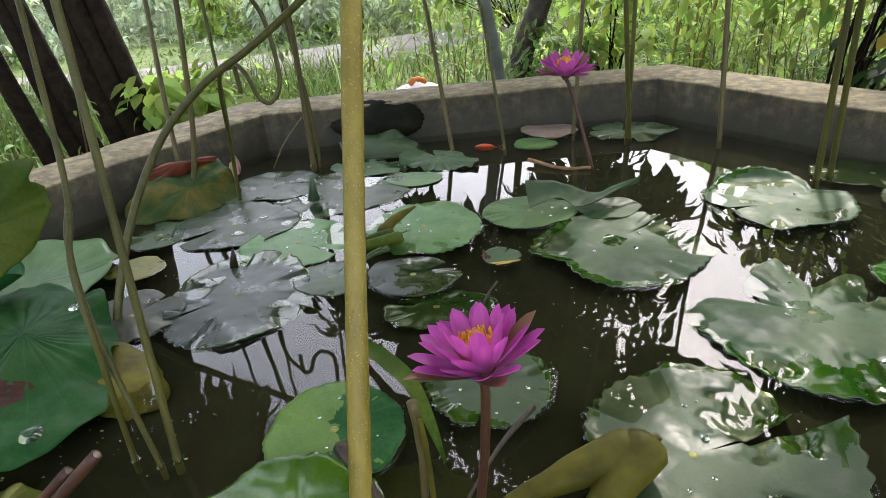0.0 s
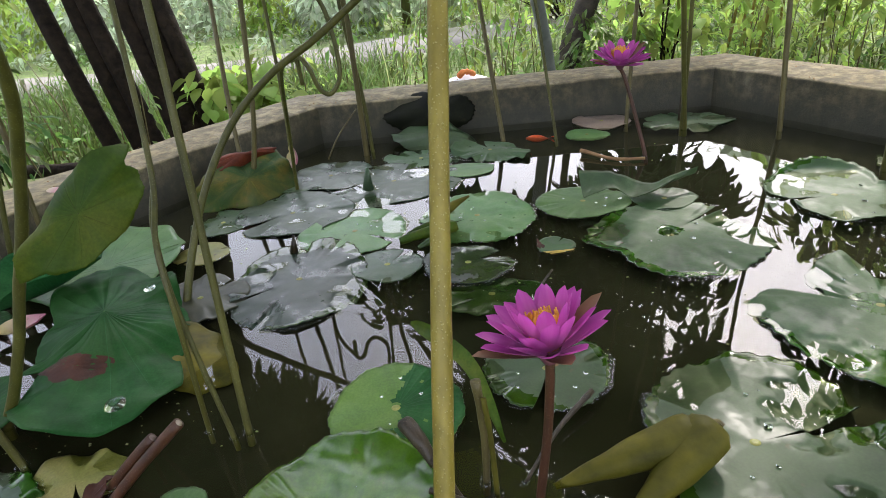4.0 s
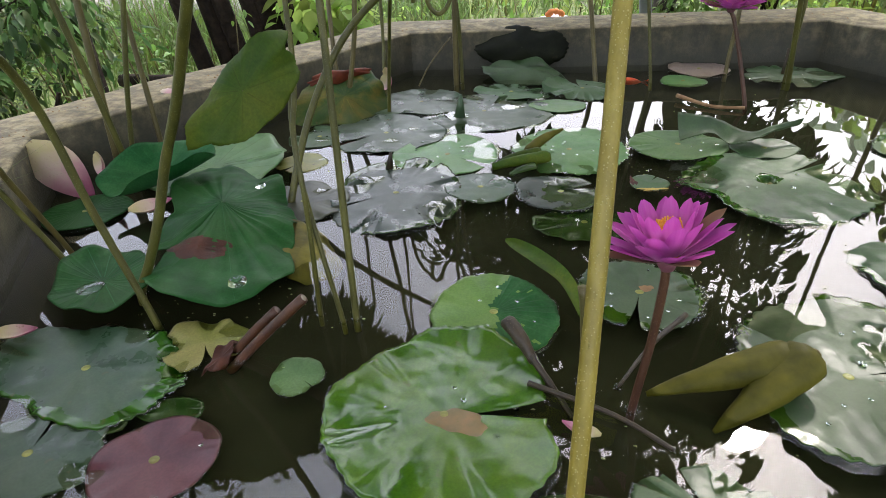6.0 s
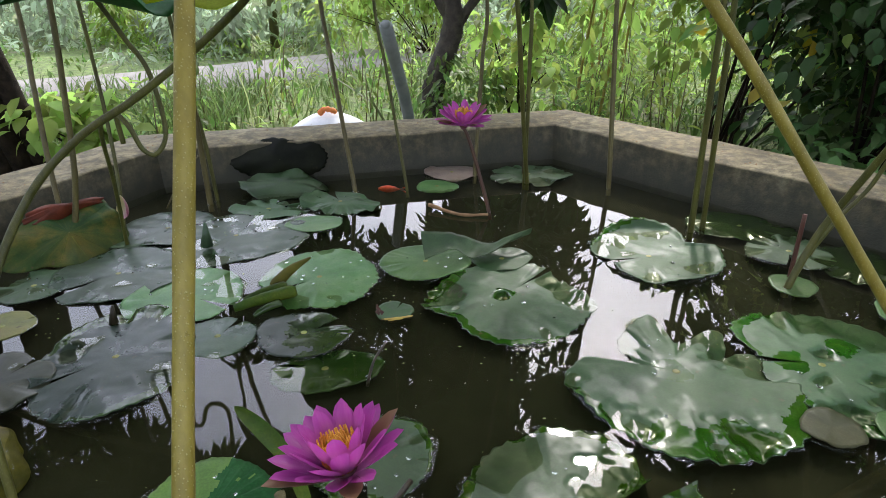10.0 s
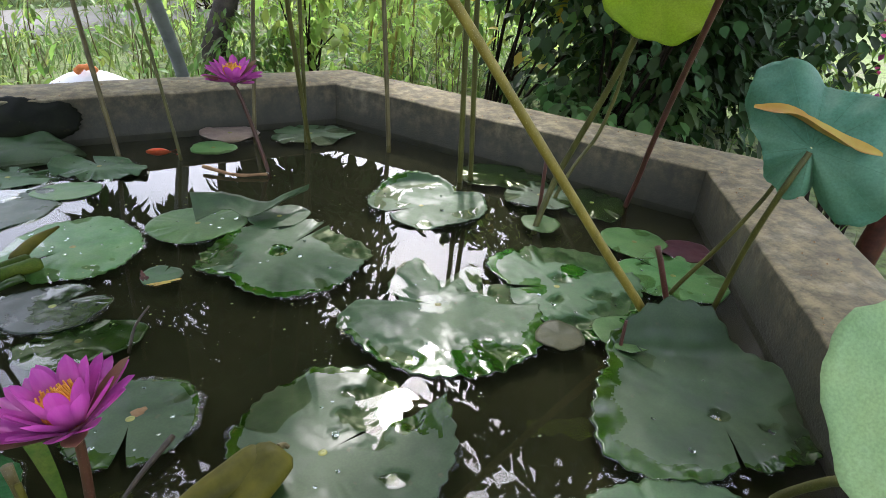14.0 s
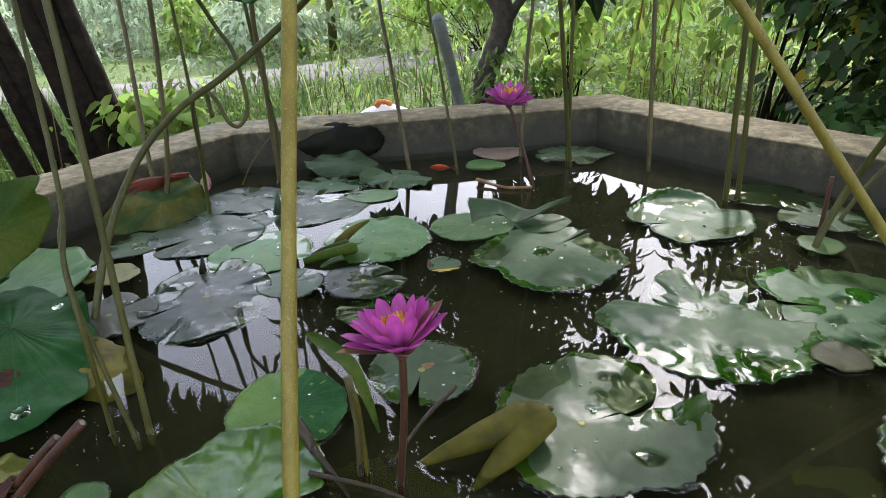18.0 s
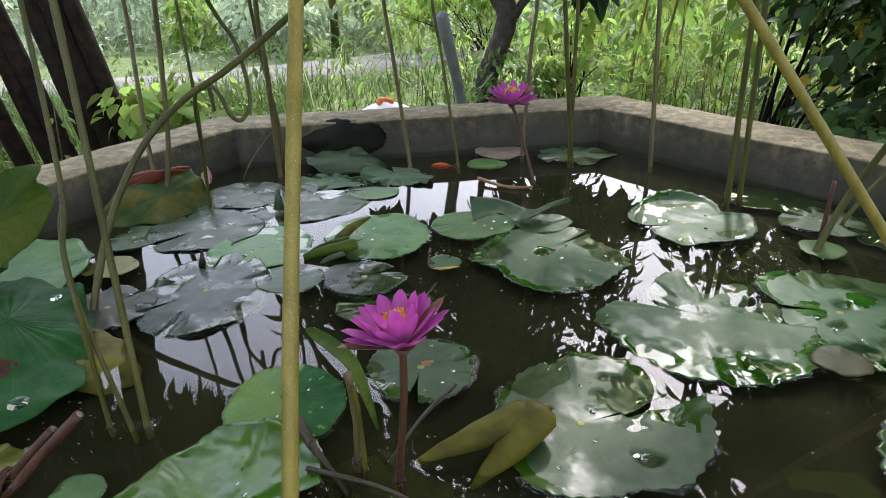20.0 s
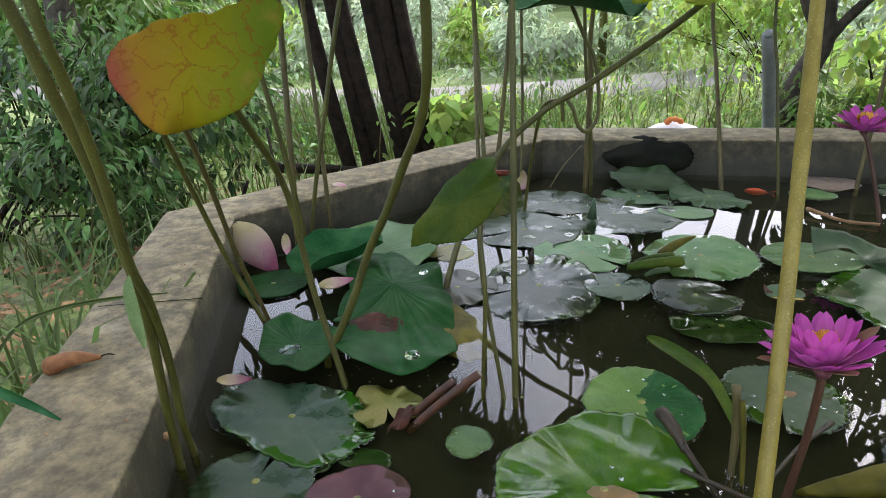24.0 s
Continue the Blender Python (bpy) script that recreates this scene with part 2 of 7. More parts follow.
STEM_YELLOW = stem_material("yellow green stalk", (0.165, 0.124, 0.012), (0.295, 0.228, 0.036), (0.46, 0.40, 0.17))
STEM_GREEN = stem_material("green stalk", (0.046, 0.046, 0.006), (0.104, 0.098, 0.015), (0.17, 0.175, 0.06))
STEM_BROWN = stem_material("brown stalk", (0.055, 0.042, 0.010), (0.13, 0.105, 0.028), (0.16, 0.13, 0.06))
STEM_RED = stem_material("red brown stalk", (0.055, 0.018, 0.011), (0.125, 0.042, 0.027), (0.20, 0.10, 0.065))
STEM_DARK = stem_material("dark maroon stalk", (0.038, 0.013, 0.004), (0.088, 0.031, 0.010), (0.14, 0.07, 0.03))
STEM_WET = stem_material("wet dark stalk", (0.013, 0.009, 0.003), (0.045, 0.029, 0.009), (0.10, 0.075, 0.03))


def water_material(name, scale, strength, depth):
    """A clear mirror-like surface film; the murk lies just below it."""
    m = Mat(name)
    big = m.noise(scale, 2, 0.5)
    bp = m.bump(big, strength, depth)
    lw = m.t.nodes.new("ShaderNodeLayerWeight")
    lw.inputs["Blend"].default_value = 0.5
    m.link(bp, lw.inputs["Normal"])
    shine = m.math("ADD", m.math("MULTIPLY", m.math("POWER", lw.outputs["Facing"], 4.4), 0.95), 0.05)
    gl = m.t.nodes.new("ShaderNodeBsdfGlossy")
    gl.inputs["Roughness"].default_value = 0.0
    m.link(bp, gl.inputs["Normal"])
    tr = m.t.nodes.new("ShaderNodeBsdfTransparent")
    tr.inputs["Color"].default_value = (0.80, 0.82, 0.70, 1)
    mx = m.t.nodes.new("ShaderNodeMixShader")
    m.link(shine, mx.inputs[0])
    m.link(tr.outputs[0], mx.inputs[1])
    m.link(gl.outputs[0], mx.inputs[2])
    m.link(mx.outputs[0], m.out.inputs["Surface"])
    return m.m


def murk_material():
    m = Mat("murky silt in the water")
    n = m.noise(3.5, 5)
    m.set(m.ramp(n, (0.3, (0.017, 0.0165, 0.0085)), (0.7, (0.036, 0.0345, 0.018))), 0.95, 0.1)
    return m.m


def concrete_material():
    m = Mat("weathered cement plaster")
    a, b, c = m.noise(3.5, 6, 0.65), m.noise(22, 8, 0.7), m.noise(160, 4)
    col = m.ramp(a, (0.25, (0.150, 0.118, 0.058)), (0.5, (0.285, 0.232, 0.122)), (0.75, (0.46, 0.39, 0.225)))
    col = m.mix(m.ramp(b, (0.42, (0.75, 0.75, 0.75)), (0.60, (0, 0, 0))), col, (0.09, 0.072, 0.042))
    lime = m.ramp(m.noise(7.5, 6, 0.7), (0.54, (0, 0, 0)), (0.72, (0.5, 0.5, 0.5)))
    col = m.mix(lime, col, (0.46, 0.41, 0.29))
    pits = m.ramp(c, (0.30, (1, 1, 1)), (0.38, (0, 0, 0)))
    col = m.mix(m.math("MULTIPLY", pits, 0.5), col, (0.07, 0.06, 0.045))
    # old water mark with algae on the inner face, raised to hold its shade too
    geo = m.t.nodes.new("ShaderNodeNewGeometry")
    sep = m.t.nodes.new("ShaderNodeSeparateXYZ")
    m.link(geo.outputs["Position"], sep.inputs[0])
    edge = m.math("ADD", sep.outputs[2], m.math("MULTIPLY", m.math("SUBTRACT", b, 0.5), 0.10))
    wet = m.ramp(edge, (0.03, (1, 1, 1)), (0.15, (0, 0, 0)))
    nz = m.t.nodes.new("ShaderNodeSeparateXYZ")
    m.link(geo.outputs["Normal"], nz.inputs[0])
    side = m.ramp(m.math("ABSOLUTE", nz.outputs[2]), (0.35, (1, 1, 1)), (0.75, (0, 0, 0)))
    # shade of the upright faces, put into their colour with patches and streaks
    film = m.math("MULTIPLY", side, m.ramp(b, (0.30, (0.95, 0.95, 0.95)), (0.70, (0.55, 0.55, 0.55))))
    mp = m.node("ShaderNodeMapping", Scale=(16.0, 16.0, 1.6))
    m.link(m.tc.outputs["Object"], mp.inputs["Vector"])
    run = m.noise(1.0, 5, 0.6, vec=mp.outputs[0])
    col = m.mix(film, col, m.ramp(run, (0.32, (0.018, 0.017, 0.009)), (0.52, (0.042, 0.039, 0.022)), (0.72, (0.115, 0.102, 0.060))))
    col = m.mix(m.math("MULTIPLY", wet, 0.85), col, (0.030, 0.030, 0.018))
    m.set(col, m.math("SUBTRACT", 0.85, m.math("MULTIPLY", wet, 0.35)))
    m.bump(m.math("ADD", b, m.math("MULTIPLY", c, 0.7)), 0.5, 0.005)
    return m.m


def petal_material(name, base, tip, vein):
    m = Mat(name)
    _, dist = m.angle()
    col = m.ramp(m.math("MULTIPLY", dist, 13.0), (0.1, base), (0.6, tip))
    mp = m.node("ShaderNodeMapping", Scale=(30.0, 420.0, 30.0))
    m.link(m.tc.outputs["Object"], mp.inputs["Vector"])
    s = m.noise(1.0, 3, vec=mp.outputs[0])
    col = m.mix(m.math("MULTIPLY", s, 0.35), col, vein)
    m.set(col, 0.42)
    m.bump(s, 0.25, 0.001)
    return m.thin(col, 0.4).m


WATER = water_material("pond water surface", 6, 0.05, 0.010)
FILM = water_material("rippled film of water", 90, 0.8, 0.006)
MURK = murk_material()
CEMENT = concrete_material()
PETAL = petal_material("magenta petal", (0.64, 0.22, 0.50), (0.46, 0.042, 0.35), (0.68, 0.26, 0.55))
SEPAL = petal_material("greenish pink sepal", (0.30, 0.10, 0.16), (0.22, 0.13, 0.06), (0.35, 0.16, 0.12))
STAMEN = plain_material("orange stamen", (0.75, 0.30, 0.03), (0.9, 0.55, 0.08), 220, 0.5, 0.2, 0.001, 0.2)


def fallen_petal_material():
    """Cream at the foot, flushed with pink towards the tip, with fine lines along it."""
    m = Mat("fallen pink lotus petal")
    sep = m.t.nodes.new("ShaderNodeSeparateXYZ")
    m.link(m.tc.outputs["Generated"], sep.inputs[0])
    n = m.noise(26, 4)
    way = m.math("ADD", sep.outputs[0], m.math("MULTIPLY", m.math("SUBTRACT", n, 0.5), 0.5))
    col = m.ramp(way, (0.10, (0.50, 0.46, 0.20)), (0.40, (0.58, 0.47, 0.34)), (0.65, (0.56, 0.30, 0.32)), (0.95, (0.42, 0.11, 0.20)))
    mp = m.node("ShaderNodeMapping", Scale=(20.0, 500.0, 20.0))
    m.link(m.tc.outputs["Object"], mp.inputs["Vector"])
    line = m.noise(1.0, 3, vec=mp.outputs[0])
    col = m.mix(m.math("MULTIPLY", line, 0.25), col, (0.45, 0.16, 0.22))
    spot = m.ramp(m.noise(60, 3), (0.64, (0, 0, 0)), (0.72, (1, 1, 1)))
    col = m.mix(m.math("MULTIPLY", spot, 0.5), col, (0.20, 0.10, 0.05))
    m.set(col, 0.45)
    m.bump(line, 0.25, 0.001)
    return m.thin(col, 0.25).m


LOTUS_PETAL = fallen_petal_material()
LEAF_ROLLED = plain_material("olive rolled leaf", (0.030, 0.030, 0.003), (0.120, 0.106, 0.010), 11, 0.6, 0.8, 0.004, 0.0, 0.18)
DRY = plain_material("dry brown leaf", (0.16, 0.08, 0.03), (0.36, 0.22, 0.10), 25, 0.75, 0.6, 0.004, 0.1)
DRY_ORANGE = plain_material("crisp orange brown leaf", (0.13, 0.042, 0.012), (0.34, 0.15, 0.05), 30, 0.7, 0.8, 0.004, 0.1)
RUST = plain_material("rotten rust leaf", (0.022, 0.007, 0.004), (0.085, 0.026, 0.012), 30, 0.6, 0.8, 0.004, spec=0.25)
RUST_LIGHT = plain_material("rust brown patch", (0.10, 0.082, 0.016), (0.19, 0.105, 0.030), 45, 0.32, 0.4, 0.002)
ROT_YELLOW = plain_material("olive yellow rotting leaf", (0.045, 0.044, 0.004), (0.20, 0.165, 0.014), 16, 0.6, 0.6, 0.004, 0.15, spec=0.3)
RED_LEAF = plain_material("red dying leaf", (0.055, 0.014, 0.007), (0.20, 0.042, 0.016), 22, 0.6, 0.7, 0.004, 0.2, spec=0.25)
FISH = plain_material("red orange scales", (0.55, 0.05, 0.01), (0.75, 0.13, 0.03), 60, 0.3, 0.2, 0.001)
DROP = Mat("water drop").set((0.9, 0.95, 0.95), 0.02).m
DROP.node_tree.nodes["Principled BSDF"].inputs["Transmission Weight"].default_value = 1.0
DROP.node_tree.nodes["Principled BSDF"].inputs["IOR"].default_value = 1.33
BARK = plain_material("dark bark", (0.007, 0.005, 0.0035), (0.030, 0.020, 0.012), 24, 0.95, 0.9, 0.02, spec=0.2)
BARK_GREY = plain_material("grey brown bark", (0.020, 0.016, 0.012), (0.075, 0.060, 0.044), 20, 0.9, 0.9, 0.02)
PIPE = plain_material("grey painted pipe", (0.16, 0.17, 0.17), (0.27, 0.28, 0.28), 14, 0.5, 0.2, 0.001)
WHITE = plain_material("white cloth sack", (0.62, 0.62, 0.62), (0.8, 0.8, 0.8), 8, 0.7, 0.5, 0.02)
ORANGE = plain_material("orange cloth", (0.6, 0.14, 0.03), (0.75, 0.25, 0.06), 30, 0.7)
PATH = plain_material("pale dusty path", (0.15, 0.135, 0.12), (0.24, 0.22, 0.20), 2.2, 0.95, 0.4, 0.02)
GRASS = plain_material("grass blades", (0.075, 0.128, 0.030), (0.155, 0.230, 0.068), 1.3, 0.5, 0, 0, 0.5, 0.4, True)
STRAW = plain_material("pale dry grass", (0.24, 0.30, 0.10), (0.38, 0.44, 0.19), 1.3, 0.6, 0, 0, 0.5, 0.3, True)
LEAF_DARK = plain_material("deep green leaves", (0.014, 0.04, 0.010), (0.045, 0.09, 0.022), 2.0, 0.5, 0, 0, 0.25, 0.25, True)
LEAF_MID = plain_material("mid green leaves", (0.08, 0.16, 0.03), (0.17, 0.28, 0.06), 2.0, 0.45, 0, 0, 0.48, 0.5, True)
LEAF_SHRUB = plain_material("shrub leaves", (0.05, 0.115, 0.03), (0.14, 0.25, 0.075), 2.0, 0.5, 0, 0, 0.40, 0.25, True)
# lit copy of the leaf material: sun and backlight are put into the colour
LEAF_LIT = plain_material("green leaves with light in colour", (0.20, 0.32, 0.06), (0.38, 0.50, 0.13), 2.0, 0.55, 0, 0, 0.65, 0.25, True)
LEAF_YELLOW = plain_material("yellow leaves", (0.42, 0.34, 0.02), (0.55, 0.46, 0.05), 2.0, 0.5, 0, 0, 0.4, 0.4, True)
# haze of the distance is put into these pale leaf tones
LEAF_FAR = plain_material("far leaves with haze in colour", (0.30, 0.38, 0.24), (0.48, 0.55, 0.40), 0.6, 0.8, 0, 0, 0.6, 0.2, True)
PINKFLOWER = plain_material("small pink blossoms", (0.55, 0.04, 0.22), (0.7, 0.10, 0.35), 30, 0.6, 0, 0, 0.2, 0.3, True)
YELLOW_LEAF = yellow_leaf_material()
ORANGE_LEAF = plain_material("orange yellow dying leaf", (0.46, 0.20, 0.04), (0.52, 0.42, 0.07), 14, 0.5, 0.4, 0.003, 0.25)


def ground_material():
    m = Mat("soil with low weeds")
    a, b = m.noise(1.7, 6, coord="Object"), m.noise(18, 6, coord="Object")
    col = m.ramp(a, (0.35, (0.10, 0.15, 0.035)), (0.52, (0.16, 0.22, 0.06)), (0.70, (0.20, 0.19, 0.11)))
    col = m.mix(m.ramp(b, (0.45, (0, 0, 0)), (0.65, (0.8, 0.8, 0.8))), col, (0.06, 0.055, 0.03))
    m.set(col, 0.95)
    m.bump(m.math("ADD", a, b), 0.8, 0.03)
    return m.m


GROUND = ground_material()

# ---- mesh helpers ----


def mesh_object(name, verts, faces, material, smooth=True):
    me = bpy.data.meshes.new(name)
    me.from_pydata([tuple(v) for v in verts], [], faces)
    me.materials.append(material)
    if smooth:
        me.shade_smooth()
    me.update()
    return new(name, me)


def child(ob, parent, label=""):
    ob.parent = parent
    if label:
        ob["label"] = label
    return ob


def thing(name, label, category, group="", kind="", at=(0, 0, 0)):
    e = new(name)
    e.empty_display_size = 0.02
    e.matrix_world = Matrix.Translation(at)
    return tagged(e, label, category, group, kind)


def spline(points, per=6):
    """Catmull-Rom points through the given ones."""
    p = [Vector(q) for q in points]
    if len(p) < 3:
        return p
    p = [p[0] * 2 - p[1]] + p + [p[-1] * 2 - p[-2]]
    out = []
    for i in range(1, len(p) - 2):
        a, b, c, d = p[i - 1:i + 3]
        for k in range(per):
            t = k / per
            out.append(0.5 * (2 * b + (c - a) * t + (2 * a - 5 * b + 4 * c - d) * t * t + (3 * b - a - 3 * c + d) * t ** 3))
    out.append(p[-2])
    return out


def tube_data(points, r0, r1, sides=10, wob=0.0, seed=0):
    """Vertices and faces of a tapered round stalk along points, closed at both ends."""
    g = random.Random(seed)
    n = len(points)
    verts, faces = [], []
    up = Vector((0.31, 0.17, 0.93))
    for i, p in enumerate(points):
        d = (points[min(i + 1, n - 1)] - points[max(i - 1, 0)]).normalized()
        u = d.cross(up)
        if u.length < 0.05:
            u = d.cross(Vector((1, 0, 0)))
        u.normalize()
        v = d.cross(u)
        r = (r0 + (r1 - r0) * i / (n - 1)) * (1 + wob * (g.random() - 0.5))
        for k in range(sides):
            a = 2 * math.pi * k / sides
            verts.append(p + (u * math.cos(a) + v * math.sin(a)) * r)
    for i in range(n - 1):
        for k in range(sides):
            a, b = i * sides + k, i * sides + (k + 1) % sides
            faces.append((a, b, b + sides, a + sides))
    faces.append(tuple(range(sides))[::-1])
    faces.append(tuple(range((n - 1) * sides, n * sides)))
    return verts, faces


def tube(name, points, r0, r1, material, sides=10, wob=0.0, seed=0, per=6):
    v, f = tube_data(spline(points, per), r0, r1, sides, wob, seed)
    return mesh_object(name, v, f, material)


# ---- large structure: pond wall, water, ground ----
INNER = [(0.735, 2.190), (1.500, 1.080), (0.790, -0.06), (-0.68, -0.12), (-1.355, 1.040), (-0.675, 2.090)]
TOP, BED, LOW = 0.135, -0.45, -0.40
WALL = 0.228


def offset_ring(ring, d):
    """The ring moved outwards by d (clockwise ring)."""
    out = []
    n = len(ring)
    for i in range(n):
        a, b, c = Vector(ring[i - 1]), Vector(ring[i]), Vector(ring[(i + 1) % n])
        n1, n2 = (b - a).normalized(), (c - b).normalized()
        o1, o2 = Vector((-n1.y, n1.x)), Vector((-n2.y, n2.x))
        m = (o1 + o2).normalized()
        out.append(tuple(b + m * (d / max(0.3, m.dot(o1)))))
    return out


def pond_wall(i, name):
    """One straight side of the basin, mitred at its ends, with worn rounded top edges."""
    n = len(INNER)
    rings = []
    profile = [(0, BED), (0, -0.1), (0, TOP - 0.008), (0.002, TOP - 0.003), (0.007, TOP), (WALL / 2, TOP + 0.002), (WALL - 0.014, TOP), (WALL - 0.004, TOP - 0.006), (WALL, TOP - 0.018), (WALL, -0.1), (WALL, LOW - 0.05)]
    steps = 28
    verts, faces = [], []
    for off, z in profile:
        ring = offset_ring(INNER, off) if off else INNER
        a, b = Vector(ring[i]), Vector(ring[(i + 1) % n])
        out = Vector((-(b - a).y, (b - a).x)).normalized()
        for k in range(steps + 1):
            p = a.lerp(b, k / steps)
            w = 0.0 if k in (0, steps) else 0.005
            q = Vector((p.x, p.y, z))
            d = noise.noise(q * 7) * w + noise.noise(q * 23) * w * 0.5
            verts.append((p.x + out.x * d, p.y + out.y * d, z + (d * 0.6 if z > 0.1 else 0)))
    m = steps + 1
    for r in range(len(profile) - 1):
        for k in range(steps):
            faces.append((r * m + k, r * m + k + 1, (r + 1) * m + k + 1, (r + 1) * m + k))
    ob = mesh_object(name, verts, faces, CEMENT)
    tagged(ob, "weathered cement pond wall with a worn flat top", "wall", "sides of the pond", "structure")
    return ob


for k, nm in enumerate(("wall_north_east", "wall_south_east", "wall_south", "wall_south_west", "wall_north_west", "wall_north")):
    pond_wall(k, nm)

joint = mesh_object("joint", [(-1.083, 0.588, TOP + 0.0032), (-1.081, 0.594, TOP + 0.0032), (-1.280, 0.508, TOP + 0.0032), (-1.282, 0.503, TOP + 0.0032)], [(0, 1, 2, 3)], MURK, False)
child(joint, bpy.data.objects["wall_south_west"], "thin dark joint across the wall top")
shore = offset_ring(INNER, 0.02)
wv = [(x, y, 0.0) for x, y in shore]
water = mesh_object("water", wv, [tuple(range(len(wv)))[::-1]], WATER, False)
tagged(water, "dark murky still pond water mirroring sky and stalks", "water", kind="structure")
bed = mesh_object("silt", [(x, y, -0.022) for x, y in shore], [tuple(range(len(wv)))[::-1]], MURK, False)
tagged(bed, "cloudy brown silt hanging in the pond water", "water", kind="structure")


def ground_sheet():
    verts, faces = [], []
    xs = [-600, -120, -40, -15] + [-8 + 0.4 * k for k in range(41)] + [15, 40, 120, 600]
    ys = [-600, -120, -40, -10] + [-4 + 0.4 * k for k in range(46)] + [22, 40, 120, 600]
    for y in ys:
        for x in xs:
            d = math.hypot(x - 0.06, y - 0.95)
            z = LOW + 0.05 * noise.noise((x * 0.8, y * 0.8, 0)) * min(1, max(0, d - 1.5))
            if y > 9:
                z += (min(y, 60) - 9) * 0.07
            if d < 1.5:
                z = BED - 0.05
            verts.append((x, y, z))
    w = len(xs)
    for j in range(len(ys) - 1):
        for i in range(w - 1):
            faces.append((j * w + i, j * w + i + 1, (j + 1) * w + i + 1, (j + 1) * w + i))
    g = mesh_object("ground", verts, faces, GROUND)
    tagged(g, "weedy soil around the pond reaching into the distance", "ground", kind="structure")


ground_sheet()


def ribbon(name, line, width, z, material, label, category):
    pts = spline([(x, y, z) for x, y in line], 8)
    verts, faces = [], []
    for i, p in enumerate(pts):
        d = (pts[min(i + 1, len(pts) - 1)] - pts[max(i - 1, 0)]).normalized()
        s = Vector((-d.y, d.x, 0))
        for k in (-1, -0.9, 0.9, 1):
            w = width / 2 * k + 0.08 * noise.noise((i * 0.7, k, 3))
            verts.append((p.x + s.x * w, p.y + s.y * w, z - (0.06 if abs(k) == 1 else 0)))
    for i in range(len(pts) - 1):
        for k in range(3):
            faces.append((i * 4 + k, i * 4 + k + 1, i * 4 + k + 5, i * 4 + k + 4))
    return tagged(mesh_object(name, verts, faces, material), label, category, kind="structure")


ribbon("road", [(-16, 7.5), (-8, 6.6), (-4.0, 6.1), (-2.4, 6.3), (0, 7.4), (5, 10.5), (14, 16)], 1.15, LOW + 0.06, PATH, "pale dusty footpath beyond the weeds", "path")

# ---- pads on the water ----


def smooth01(x):
    x = min(1.0, max(0.0, x))
    return x * x * (3 - 2 * x)


def outline_at(outline, deg):
    """Radius share at an angle, eased between the given ones."""
    n = len(outline)
    for k in range(n):
        d0, r0 = outline[k]
        d1, r1 = outline[(k + 1) % n]
        span = (d1 - d0) % 360
        if (deg - d0) % 360 <= span:
            u = ((deg - d0) % 360) / span
            return r0 + (r1 - r0) * (0.5 * u + 0.5 * smooth01(u))
    return 1.0


